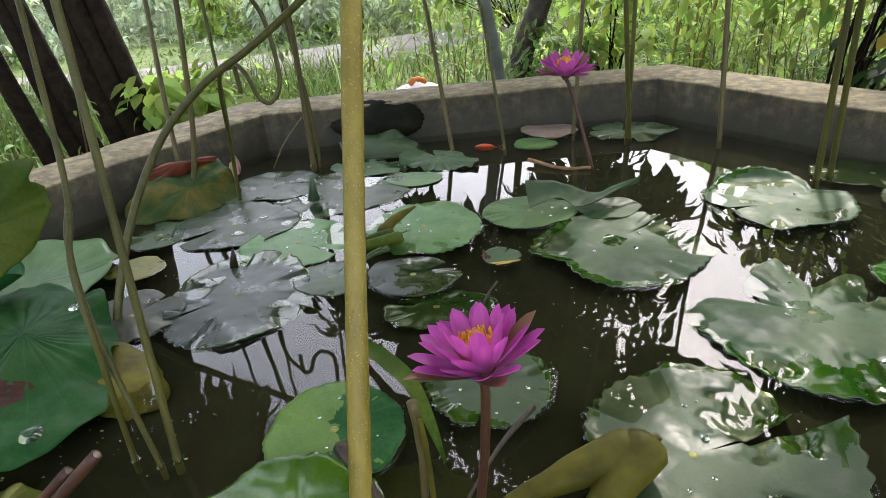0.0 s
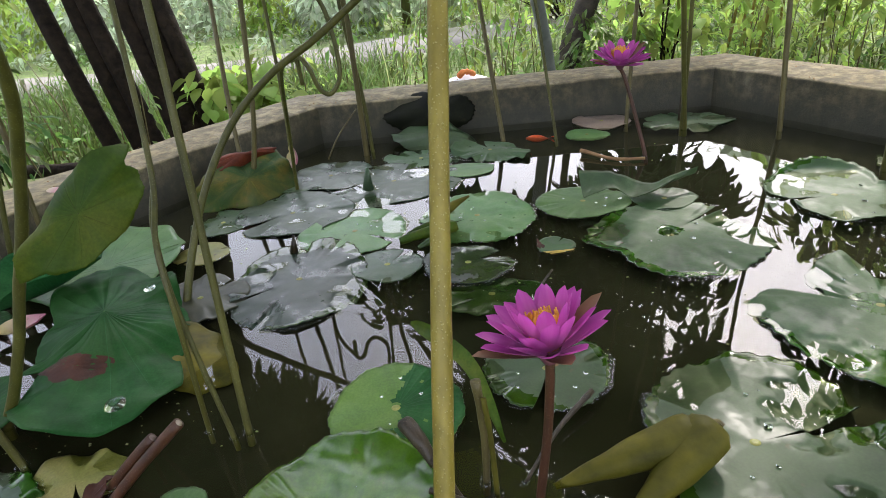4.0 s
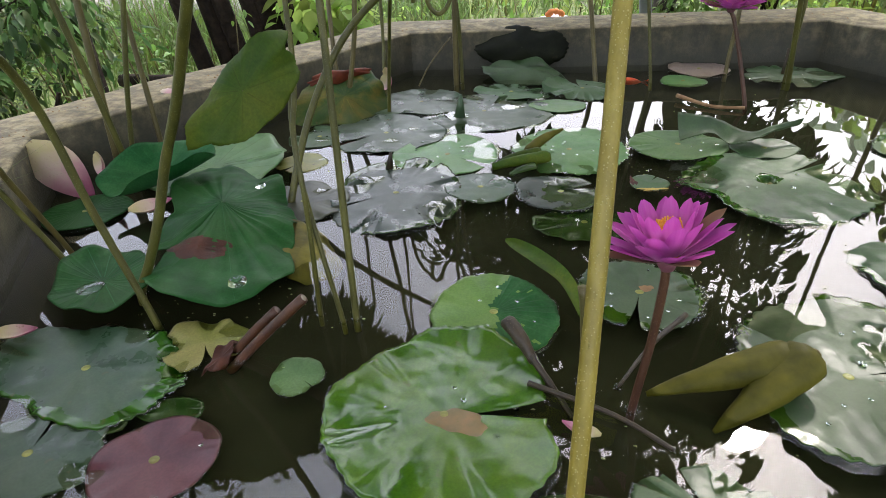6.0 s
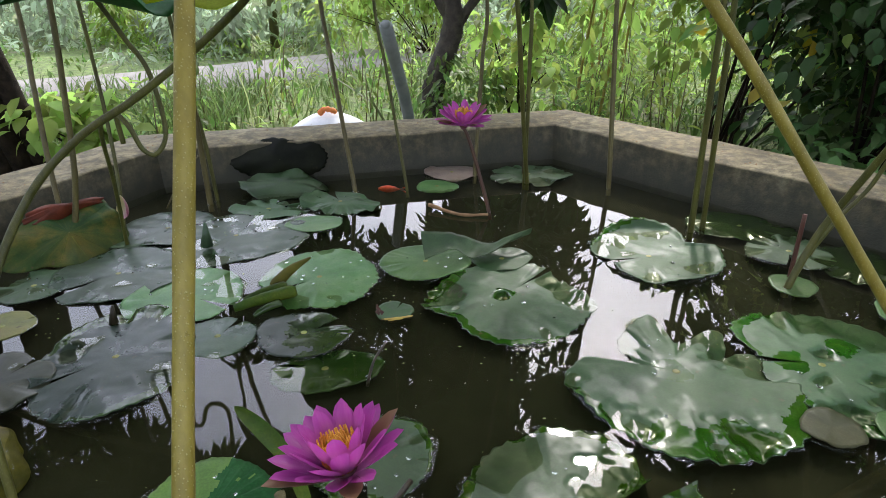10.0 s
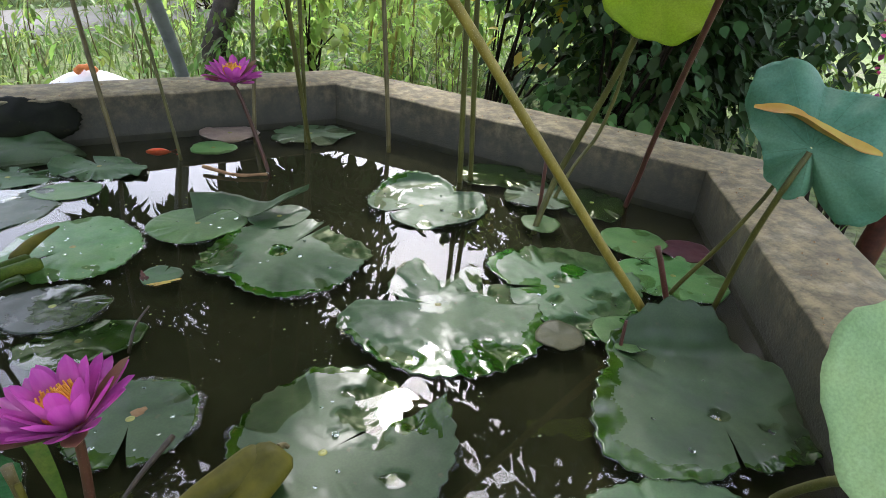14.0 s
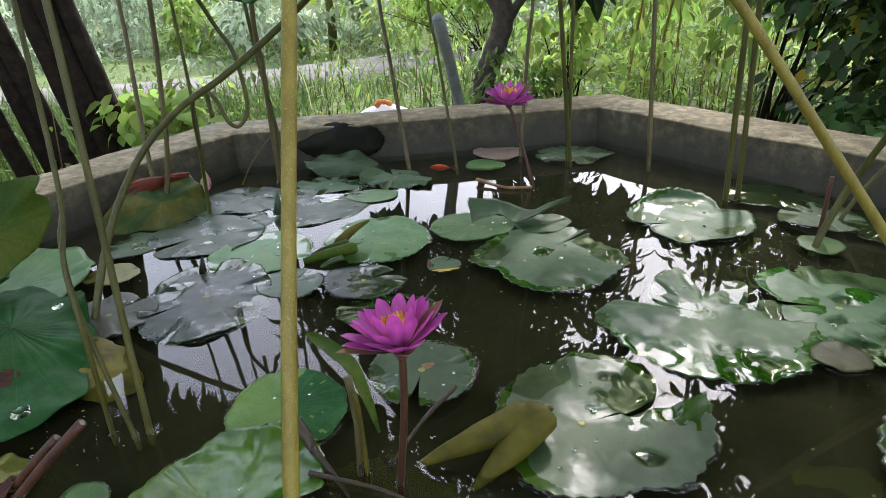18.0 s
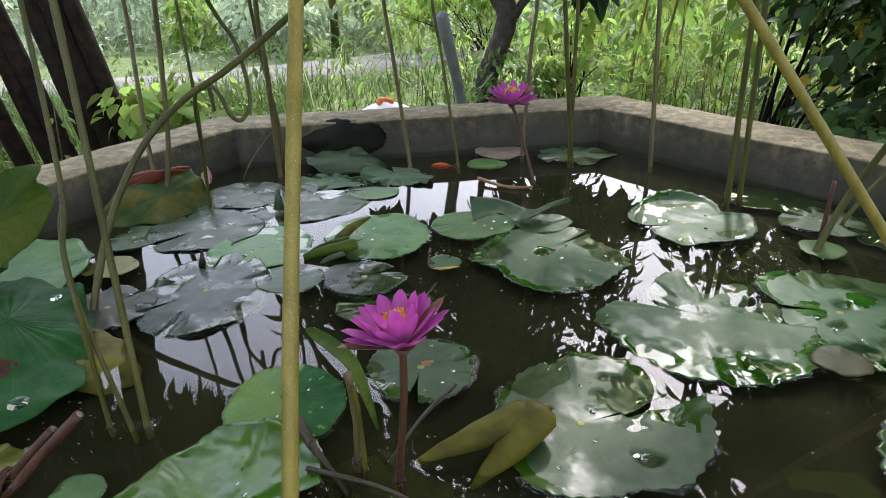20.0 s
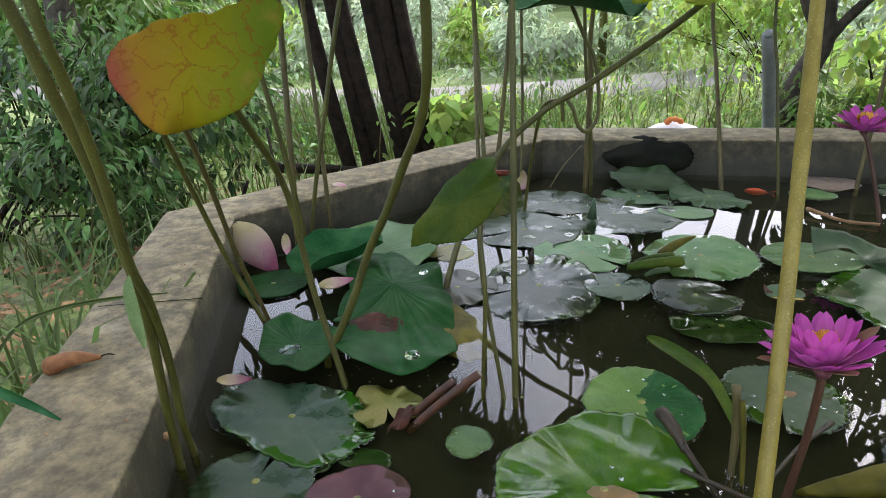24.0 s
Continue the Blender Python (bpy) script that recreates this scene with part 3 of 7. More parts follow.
def leaf_disc(name, a, b, rot, material, notch=None, gap=10.0, serr=0.0, teeth=40, wave=0.0, lobes=5, bowl=0.0, rim=0.0, flaps=(), thick=0.0012, seed=0, rings=12, segs=96, hub=0.0, dip=0.0055, jag=0.04, sink=0.0, outline=None, hollows=(), wet=(), wet_edge=(), second=None, pleat=0.0):
    """A round floating or raised leaf: polar sheet with a slit to its stalk, toothed wavy rim, and folds.
    flaps: (direction, start as a share of the radius, degrees of fold).
    sink: how deep parts of the rim dip under water. outline: (degrees, share of the radius), in rising order.
    hollows: (x, y, radius, depth) of dents that water fills. wet: (x, y, radius) and wet_edge: (degrees, half
    the spread, share of the radius where it begins) of parts that lie drowned,
    or that have the second material. pleat: height of the folds along the ribs."""
    g = random.Random(seed * 31 + 5)
    ph = [g.uniform(0, 6.28) for _ in range(6)]
    big = max(a, b)
    verts, faces = [], []
    start = radians(notch) if notch is not None else 0.0
    half = radians(gap) / 2 if notch is not None else 0.0
    count = segs + 1 if notch is not None else segs
    cr, sr = math.cos(radians(rot)), math.sin(radians(rot))
    for r in range(rings + 1):
        f = (r / rings) ** 0.85
        f = max(f, 0.012)
        for s in range(count):
            if notch is not None:
                # the slit opens towards the rim, with rounded lobes
                th = start + half * f + (2 * math.pi - 2 * half * f) * s / segs
                edge = min(s, segs - s) / segs
                cut = 1 - 0.10 * (1 - smooth01(edge / 0.07))
            else:
                th, cut = 2 * math.pi * s / segs, 1.0
            rad = f * cut * (1 + jag * math.sin(3 * th + ph[0]) + 0.6 * jag * math.sin(5 * th + ph[1]) + 0.35 * jag * math.sin(11 * th + ph[4]))
            if outline:
                rad *= outline_at(outline, math.degrees(th) % 360)
            if serr and f > 0.9:
                rad *= 1 + 1.7 * serr * (abs((th * teeth / 6.2832) % 1 - 0.5) - 0.25) * (f - 0.9) * 10
            lx, ly = math.cos(th - radians(rot)) * rad * a, math.sin(th - radians(rot)) * rad * b
            x, y = lx * cr - ly * sr, lx * sr + ly * cr
            z = bowl * f * f + hub * (1 - f) ** 2
            z += wave * f ** 2.5 * (math.sin(lobes * th + ph[2]) + 0.5 * math.sin((2 * lobes + 1) * th + ph[3]))
            z += rim * smooth01((f - 0.86) / 0.14)
            if pleat:
                z += pleat * 4 * f * (1 - f) * math.sin(34 * th) * (0.6 + 0.4 * math.sin(2 * th + ph[5]))
            z += dip * min(1.0, big / 0.11) ** 2 * (noise.noise((x * 9 + seed * 3.7, y * 9, 0.3)) + 0.5 * noise.noise((x * 22, y * 22 + seed, 0.7))) * f
            if sink:
                low = noise.noise((math.cos(th) * 1.4 + seed * 2.3, math.sin(th) * 1.4, seed * 0.77)) + 0.35 * noise.noise((math.cos(th) * 5 + seed, math.sin(th) * 5, 1.7 + f))
                z -= sink * smooth01((low - 0.02) / 0.40) * smooth01((f - 0.35) / 0.62)
                z += 0.0007 * noise.noise((x * 46, y * 46, seed)) * smooth01(f * 3)
            for hx, hy, hr, depth in hollows:
                away = math.hypot(x - hx, y - hy) / hr + 0.75 * noise.noise((x * 30 + seed, y * 30, 4.1)) + 0.3 * noise.noise((x * 70, y * 70, 1.3))
                z -= depth * smooth01((1.2 - away) / 0.95)
            verts.append(Vector((x, y, z)))
    for direction, share, fold in flaps:
        d = Vector((math.cos(radians(direction)), math.sin(radians(direction)), 0))
        off, bend = share * big, radians(fold)
        radius = 0.35 * big / max(0.4, abs(bend))
        for v in verts:
            t = v.x * d.x + v.y * d.y - off
            if t > 0:
                ang = min(t / radius, abs(bend))
                rest = max(0.0, t - radius * abs(bend))
                along = radius * math.sin(ang) + rest * math.cos(bend)
                lift = (radius * (1 - math.cos(ang)) + rest * math.sin(abs(bend))) * (1 if bend > 0 else -1)
                v.x += d.x * (along - t)
                v.y += d.y * (along - t)
                v.z += lift
    row = count
    for r in range(rings):
        for s in range(segs):
            q = (r * row + s, (r + 1) * row + s, (r + 1) * row + (s + 1) % row, r * row + (s + 1) % row)
            faces.append(q)
    # thickness: a second skin a little below, joined along the rim
    n = len(verts)
    low = [v - Vector((0, 0, thick)) for v in verts]
    verts = verts + low
    faces = faces + [tuple(k + n for k in q[::-1]) for q in faces]
    base = rings * row
    for s in range(segs):
        s2 = (s + 1) % row
        faces.append((base + s, base + s + n, base + s2 + n, base + s2))
    ob = mesh_object(name, verts, faces, material)
    if wet or wet_edge:
        ob.data.materials.append(second or PAD_WET)
        for p in ob.data.polygons[:rings * segs]:
            c = p.center
            stray = noise.noise((c.x * 26, c.y * 26, seed)) + 0.5 * noise.noise((c.x * 70, c.y * 70, seed + 3.0))
            f, th = (p.index // segs + 0.5) / rings, math.degrees(math.atan2(c.y, c.x))
            spot = any(math.hypot(c.x - wx, c.y - wy) < wr * (1 + 0.5 * stray) for wx, wy, wr in wet)
            edge = any(abs((th - d + 180) % 360 - 180) < half_way and f > 1 - (1 - share) * (1 + 0.5 * stray) * math.cos(math.radians(90 * abs((th - d + 180) % 360 - 180) / half_way)) ** 0.5 for d, half_way, share in wet_edge)
            if spot or edge:
                p.material_index = 1
    return ob


pad_count = 0


def lily_pad(x, y, a, b, rot, material, label, notch=None, z=0.0015, tilt=(0, 0), drops=0, name="lily_pad", pools=(), **kw):
    global pad_count
    pad_count += 1
    size = max(a, b)
    kw.setdefault("rings", 22 if size > 0.12 else 14)
    kw.setdefault("segs", 160 if size > 0.09 else 96)
    kw.setdefault("sink", 0.0015 if size < 0.09 else {PAD: 0.016, PAD_GLOSS: 0.005, PAD_SUNK: 0.008}.get(material, 0.004))
    ob = leaf_disc(name, a, b, rot, material, notch, seed=pad_count, **kw)
    ob.matrix_world = pose(x, y, z, tilt[0], tilt[1], 0)
    tagged(ob, label, "lily pad", "lily pads on the pond")
    rows, ringn = (kw.get("rings", 12), kw.get("segs", 96) + (1 if notch is not None else 0))
    rim_pts = [ob.data.vertices[rows * ringn + k].co.copy() for k in range(ringn)]
    wet_rim(ob, rim_pts, z, notch is None)
    if min(a, b) > 0.06:
        stalk_scar(ob, 0.007)
    for px, py, pr in pools:
        pool(ob, px, py, pr)
    g = random.Random(pad_count * 13)
    if size > 0.09 and material in (PAD, PAD_FRESH, PAD_GLOSS, PAD_LIGHT):
        drops += 5
    for _ in range(drops):
        r, th, s = g.uniform(0.2, 0.85), g.uniform(0, 6.28), g.choice((0.0018, 0.0025, 0.003, 0.004, 0.006))
        droplet(ob, math.cos(th) * r * a, math.sin(th) * r * b, 0.002, s)
    return ob


def wet_rim(pad, rim, z, closed):
    """The film of water drawn up against a pad's rim."""
    n = len(rim)
    verts, faces = [], []
    for k, p in enumerate(rim):
        d = rim[(k + 1) % n] - rim[k - 1]
        out = Vector((d.y, -d.x, 0))
        out = out.normalized() if out.length else Vector((1, 0, 0))
        w = min(1.0, len(rim) / 150) * 0.0024 + min(1.0, len(rim) / 200) * 0.021 * max(0.0, noise.noise((p.x * 13 + pad_count, p.y * 13, 2.2)) - 0.02)
        if p.z < -z - 0.0004:
            w = 0.0001
        top = min(max(p.z + 0.0010, -z + 0.0004), -z + 0.0032)
        for s, e in ((-0.35, 1.0), (0.2, 0.52), (0.55, 0.16), (1.0, 0.0)):
            verts.append((p.x + out.x * w * s, p.y + out.y * w * s, -z + 0.0004 + (top + z) * e))
    last = n if closed else n - 1
    for k in range(last):
        for s in range(3):
            a, b = k * 4 + s, ((k + 1) % n) * 4 + s
            faces.append((a, b, b + 1, a + 1))
    return child(mesh_object("wet_rim", verts, faces, FILM), pad, "bright thin rim of water")


def wet_foot(parent, x, y, a, b=None, turn=0.0, seed=0):
    """The small collar of water that climbs a stem where it leaves the pond."""
    b = b or a
    n = 20
    w = 0.004 + 0.25 * min(a, b)
    verts, faces = [], []
    for grow, h in ((0.0, 0.0028), (0.25, 0.0013), (0.6, 0.0005), (1.0, 0.0001)):
        for k in range(n):
            t = 6.2832 * k / n
            s = grow * w * (0.75 + 0.9 * noise.noise((math.cos(t) * 1.3 + seed, math.sin(t) * 1.3, 5.0 + seed * 0.37)))
            p, q = math.cos(t) * (a * 0.94 + s), math.sin(t) * (b * 0.94 + s)
            c, d = math.cos(radians(turn)), math.sin(radians(turn))
            verts.append((x + p * c - q * d, y + p * d + q * c, h + 0.0004))
    for j in range(3):
        for k in range(n):
            faces.append((j * n + k, j * n + (k + 1) % n, (j + 1) * n + (k + 1) % n, (j + 1) * n + k))
    ob = mesh_object("wet_rim", [v[::1] for v in verts], [f[::-1] for f in faces], FILM)
    inv = parent.matrix_world.inverted() if parent.parent is None else Matrix.Identity(4)
    ob.matrix_world = Matrix.Translation((0, 0, inv.translation.z)) @ Matrix.Translation((inv.translation.x, inv.translation.y, 0))
    return child(ob, parent, "bright collar of water")


def stalk_scar(pad, r):
    """The knob where the stalk meets the leaf."""
    n = 14
    z0 = pad.data.vertices[0].co.z
    verts = [(math.cos(6.283 * k / n) * r * s, math.sin(6.283 * k / n) * r * s * 0.9, z0 + h) for s, h in ((1.0, 0.0002), (0.6, 0.0016), (0.25, 0.0010)) for k in range(n)]
    faces = [(j * n + k, j * n + (k + 1) % n, (j + 1) * n + (k + 1) % n, (j + 1) * n + k) for j in range(2) for k in range(n)] + [tuple(range(2 * n, 3 * n))]
    return child(mesh_object("stalk_scar", verts, faces, PAD_YELLOW), pad, "small pale stalk scar")


def pool(pad, x, y, r):
    """A puddle lying in a hollow of a pad."""
    zs = [v.co.z for v in pad.data.vertices if (v.co.x - x) ** 2 + (v.co.y - y) ** 2 < r * r]
    z = max(zs) + 0.0012 if zs else 0.003
    n = 36
    verts, faces = [], []
    for s, h in ((1.0, -0.0014), (0.93, -0.0003), (0.8, 0.0)):
        for k in range(n):
            t = 6.283 * k / n
            w = r * s * (1 + 0.22 * math.sin(3 * t + x * 90) + 0.12 * math.sin(5 * t + y * 70) + 0.06 * math.sin(9 * t))
            verts.append((x + math.cos(t) * w, y + math.sin(t) * w * 0.7, z + h))
    for j in range(2):
        for k in range(n):
            faces.append((j * n + k, j * n + (k + 1) % n, (j + 1) * n + (k + 1) % n, (j + 1) * n + k))
    faces.append(tuple(range(2 * n, 3 * n)))
    return child(mesh_object("puddle", verts, faces, WATER), pad, "shining puddle of water")


def patch_on(leaf, x, y, a, b, turn, material, label, seed, jag=0.12):
    """A thin discoloured patch that follows the leaf it has grown on."""
    co = [v.co for v in leaf.data.vertices]
    co = [c for c in co[:len(co) // 2] if (c.x - x) ** 2 + (c.y - y) ** 2 < (1.6 * max(a, b) + 0.01) ** 2]
    g = random.Random(seed)
    p1, p2 = g.uniform(0, 6.28), g.uniform(0, 6.28)
    rings, n = 5, 36
    ct, st = math.cos(radians(turn)), math.sin(radians(turn))
    verts, faces = [], []
    for r in range(rings + 1):
        f = max(0.02, r / rings)
        for k in range(n):
            t = 6.2832 * k / n
            w = f * (1 + jag * math.sin(3 * t + p1) + 0.6 * jag * math.sin(7 * t + p2))
            u, v = math.cos(t) * a * w, math.sin(t) * b * w
            q = Vector((x + u * ct - v * st, y + u * st + v * ct, 0))
            near = sorted(((c.x - q.x) ** 2 + (c.y - q.y) ** 2 + 1e-7, c.z) for c in co)[:5]
            z = sum(h / d for d, h in near) / sum(1 / d for d, h in near)
            verts.append((q.x, q.y, z + (0.0008 if f < 0.95 else 0.0001)))
    for r in range(rings):
        for k in range(n):
            faces.append((r * n + k, (r + 1) * n + k, (r + 1) * n + (k + 1) % n, r * n + (k + 1) % n))
    return child(mesh_object("patch", verts, faces, material), leaf, label)


def draped_sheet(pad, front, back, material, label):
    """A loose sheet of leaf between two wavy edges, sagging a little between them."""
    origin = pad.matrix_world.translation
    a, b = [p - origin for p in spline(front, 8)], [p - origin for p in spline(back, 8)]
    n, rows = min(len(a), len(b)), 10
    verts = []
    for j in range(rows + 1):
        t = j / rows
        for i in range(n):
            p = a[i].lerp(b[i], t)
            p.z += -0.010 * math.sin(math.pi * t) + 0.003 * noise.noise((p.x * 40, p.y * 40, 2.0))
            verts.append(p)
    faces = [(j * n + i, j * n + i + 1, (j + 1) * n + i + 1, (j + 1) * n + i) for j in range(rows) for i in range(n - 1)]
    m = len(verts)
    verts += [v - Vector((0, 0, 0.0014)) for v in verts]
    faces += [tuple(k + m for k in q[::-1]) for q in faces]
    for i in range(n - 1):
        faces += [(i, i + m, i + 1 + m, i + 1), (rows * n + i, rows * n + i + 1, rows * n + i + 1 + m, rows * n + i + m)]
    return child(mesh_object("standing_sheet", verts, faces, material), pad, label)


def droplet(parent, x, y, z, s, flat=0.45):
    """A bead of water lying on a leaf."""
    v, f = [], []
    n, m = 12, 5
    for j in range(m + 1):
        e = math.pi / 2 * j / m
        for k in range(n):
            t = 2 * math.pi * k / n
            w = 1 + 0.15 * math.sin(2 * t + s * 900)
            v.append((x + math.cos(t) * math.cos(e) * s * w, y + math.sin(t) * math.cos(e) * s, z + math.sin(e) * s * flat))
    for j in range(m):
        for k in range(n):
            f.append((j * n + k, j * n + (k + 1) % n, (j + 1) * n + (k + 1) % n, (j + 1) * n + k))
    f.append(tuple(range(n))[::-1])
    return child(mesh_object("water_drop", v, f, DROP), parent, "clear bead of water")


# pads round the flower
lily_pad(0.281, 0.576, 0.170, 0.170, 0, PAD, "large green lily pad with toothed rim and folded lobe", notch=15, gap=14, serr=0.045, wave=0.0008, flaps=((-2, 0.80, 26),), pools=((0.075, -0.075, 0.012),), drops=2, z=0.004, dip=0.003, jag=0.012, outline=((8, 1.40), (23, 1.16), (35, 1.2), (51, 1.21), (71, 1.15), (98, 1.07), (125, 0.97), (148, 0.85), (178, 0.76), (206, 0.78), (228, 0.9), (248, 0.89), (289, 0.86), (315, 1.06), (346, 1.18)), wet_edge=((190, 70, 0.80), (60, 40, 0.90)), wet=((0.16, 0.03, 0.05),), hollows=((0.100, 0.050, 0.060, 0.0095), (0.08, -0.08, 0.020, 0.012), (0.18, 0.085, 0.03, 0.010)), rings=48, segs=260)
spot_pad = lily_pad(0.026, 0.742, 0.100, 0.098, -11, PAD, sink=0.006, wet_edge=((225, 60, 0.68), (20, 50, 0.88)), label="green lily pad with a brown spot behind the flower", notch=-100, gap=14, serr=0.05, wave=0.0016, drops=2, dip=0.006, z=0.004)
# a shadow edge across the leaf is put into its two greens
lily_pad(-0.205, 0.655, 0.102, 0.105, -9, PAD_FRESH, "young leaf, lime sunlit half and deep green shaded half in its colour, with water beads", wet=((0.155, 0.02, 0.150),), second=LOTUS, serr=0.02, wave=0.0016, z=0.009, tilt=(1, 1), drops=2)
gloss_pad = lily_pad(-0.245, 0.437, 0.155, 0.155, 6, PAD_GLOSS, "glossy bright green lily pad with brown centre", notch=8, gap=15, serr=0.028, wave=0.0016, bowl=0.010, z=0.003, drops=5, dip=0.004, flaps=((75, 0.58, 18),))
lily_pad(-0.471, 0.483, 0.039, 0.040, 30, PAD_LIGHT, "small pale green lily pad", notch=-30, gap=4, segs=40, rings=6)
lily_pad(-0.592, 0.315, 0.081, 0.070, 27, PAD_RED, "upturned purple red lily pad", notch=None, wave=0.0016, segs=60, jag=0.015, drops=1)
lily_pad(-0.800, 0.455, 0.175, 0.098, -10, PAD_DARK, "dark dull lily pad beside the wall", notch=None, serr=0.04, wave=0.0016, sink=0.006, jag=0.07, wet_edge=((10, 60, 0.70), (270, 60, 0.80)), hollows=((0.14, 0.03, 0.04, 0.012),))
lily_pad(-0.765, 0.300, 0.100, 0.085, 17, PAD_DARK, "dark lily pad lobe beside the wall", notch=95, gap=18, serr=0.04, wave=0.0016)
lily_pad(-0.648, 0.535, 0.072, 0.060, 7, PAD_YELLOW, "yellowing rotten lily pad", notch=-60, gap=20, wave=0.0016, segs=60, sink=0.008, jag=0.09)
lily_pad(-0.712, 0.364, 0.042, 0.026, 8, PAD_SUNK, "half sunken small pad", segs=40, rings=6, z=-0.003)
lily_pad(-0.624, 0.400, 0.050, 0.024, 8, PAD_SUNK, "half sunken small pad", segs=40, rings=6, z=-0.003)
lily_pad(0.075, 0.330, 0.095, 0.075, 1, PAD, "green lily pad near the flower foot", notch=120, gap=16, serr=0.04)
lily_pad(-0.075, 0.300, 0.070, 0.05, 8, PAD_SUNK, "sunken lily pad near the flower foot", serr=0.04, z=-0.003)
# pads at the right side
lily_pad(0.596, 0.876, 0.200, 0.200, 0, PAD, "large ragged green lily pad with lobes and a flooded hub", notch=150, gap=8, serr=0.04, wave=0.0008, lobes=4, jag=0.015, dip=0.003, z=0.005, rings=48, segs=260, sink=0.012, outline=((11, 0.96), (22, 0.72), (40, 1.06), (54, 0.66), (66, 0.5), (80, 0.98), (114, 0.71), (144, 0.45), (157, 0.98), (176, 1.08), (193, 1.02), (221, 1.01), (237, 1.1), (261, 1.13), (282, 1.12), (298, 1.18), (324, 1.08)), wet=((-0.005, 0.004, 0.034), (-0.080, -0.165, 0.048), (0.030, -0.175, 0.042)), wet_edge=((290, 45, 0.78), (205, 25, 0.9)), hollows=((0.115, 0.035, 0.035, 0.012), (0.045, -0.175, 0.05, 0.006), (-0.15, -0.12, 0.05, 0.006), (-0.20, 0.01, 0.035, 0.008)))
lily_pad(0.877, 0.859, 0.170, 0.170, 0, PAD, "broad green lily pad overlapping its neighbour", notch=160, gap=10, serr=0.045, wave=0.0008, z=0.004, jag=0.02, dip=0.003, rings=36, segs=220, outline=((3, 1.22), (29, 1.36), (58, 1.25), (94, 1.15), (119, 1.07), (150, 0.70), (218, 0.76), (238, 0.95), (263, 1.11), (305, 1.08)), wet_edge=((270, 60, 0.75), (120, 40, 0.85)), wet=((0.08, 0.05, 0.035), (-0.05, 0.02, 0.03)), hollows=((-0.06, -0.14, 0.05, 0.014), (0.03, 0.03, 0.024, 0.010), (0.08, -0.11, 0.06, 0.014), (-0.02, -0.04, 0.022, 0.011)))
lily_pad(0.916, 0.425, 0.200, 0.200, 0, PAD, "dark lily pad with a lobe folded up", notch=-118, gap=5, serr=0.05, wave=0.001, flaps=((65, 0.74, 64),), hub=-0.004, drops=1, z=0.004, jag=0.02, sink=0.010, rings=40, segs=220, outline=((10, 1.13), (35, 1.05), (55, 1.28), (75, 1.36), (100, 1.22), (120, 1.0), (138, 1.05), (161, 1.11), (179, 1.17), (194, 1.04), (210, 0.86), (243, 0.62), (275, 0.62), (312, 0.78), (340, 1.0)), wet_edge=((175, 80, 0.76), (305, 55, 0.72)), hollows=((0.0, 0.0, 0.014, 0.008), (0.10, -0.10, 0.05, 0.012)))
lily_pad(0.690, 0.235, 0.155, 0.135, -25, PAD, "dark lily pad with toothed rim", notch=10, gap=10, serr=0.05, wave=0.0016)
lily_pad(0.749, 1.345, 0.150, 0.150, 0, PAD, "silvery lily pad with upcurled rim", notch=188, gap=12, serr=0.035, wave=0.001, wet_edge=((110, 40, 0.88),), sink=0.004, rim=0.006, jag=0.015, outline=((7, 1.33), (22, 0.92), (52, 1.40), (92, 1.28), (127, 1.08), (164, 0.99), (195, 0.78), (218, 0.87), (256, 0.99), (302, 1.06), (338, 1.21)), flaps=((85, 0.92, 48),), pools=((-0.05, 0.02, 0.02),))
buckled = lily_pad(0.172, 1.395, 0.118, 0.096, -4, PAD_LIGHT, "green lily pad buckled into a standing sheet", notch=None, serr=0.02, wave=0.0012, drops=2, dip=0.003, z=0.005, jag=0.02)
lily_pad(0.368, 1.378, 0.080, 0.062, 8, PAD, "dark green lily pad lobe below the standing sheet", wave=0.001, serr=0.02, rings=14, segs=96, sink=0.002, z=0.006, jag=0.03)
draped_sheet(buckled, [(0.168, 1.350, 0.032), (0.205, 1.362, 0.040), (0.245, 1.376, 0.042), (0.290, 1.368, 0.018), (0.335, 1.352, 0.040), (0.390, 1.392, 0.048), (0.452, 1.443, 0.046)],
             [(0.164, 1.418, 0.080), (0.205, 1.420, 0.074), (0.250, 1.425, 0.066), (0.305, 1.435, 0.040), (0.345, 1.430, 0.026), (0.400, 1.425, 0.048), (0.462, 1.440, 0.060)], PAD, "standing sheet of the buckled pad with a wavy edge")
lily_pad(0.342, 1.201, 0.190, 0.190, 0, PAD, "broad green lily pad with pale ridge", notch=40, gap=6, serr=0.045, wave=0.001, jag=0.015, dip=0.004, z=0.004, sink=0.010, rings=36, segs=220, wet_edge=((225, 70, 0.86), (150, 30, 0.75)), wet=((-0.005, 0.0, 0.026),), outline=((22, 0.86), (43, 1.01), (80, 0.75), (120, 0.82), (167, 0.98), (182, 1.01), (213, 0.80), (238, 0.98), (262, 1.06), (290, 1.05), (323, 1.0), (346, 1.1)), hollows=((-0.005, 0.0, 0.022, 0.012), (0.17, -0.04, 0.045, 0.014), (0.12, 0.03, 0.02, 0.010), (-0.14, 0.02, 0.05, 0.012)))
small_pad = lily_pad(0.082, 1.171, 0.042, 0.040, -8, PAD, "small green lily pad rotting red and yellow at its rim", segs=40, rings=6, notch=60, gap=10)
patch_on(small_pad, 0.004, -0.034, 0.030, 0.006, 6, ORANGE_LEAF, "orange rotten rim", 121, 0.3)
patch_on(small_pad, -0.034, 0.004, 0.007, 0.020, 10, RUST, "rust brown rotten rim", 122, 0.3)
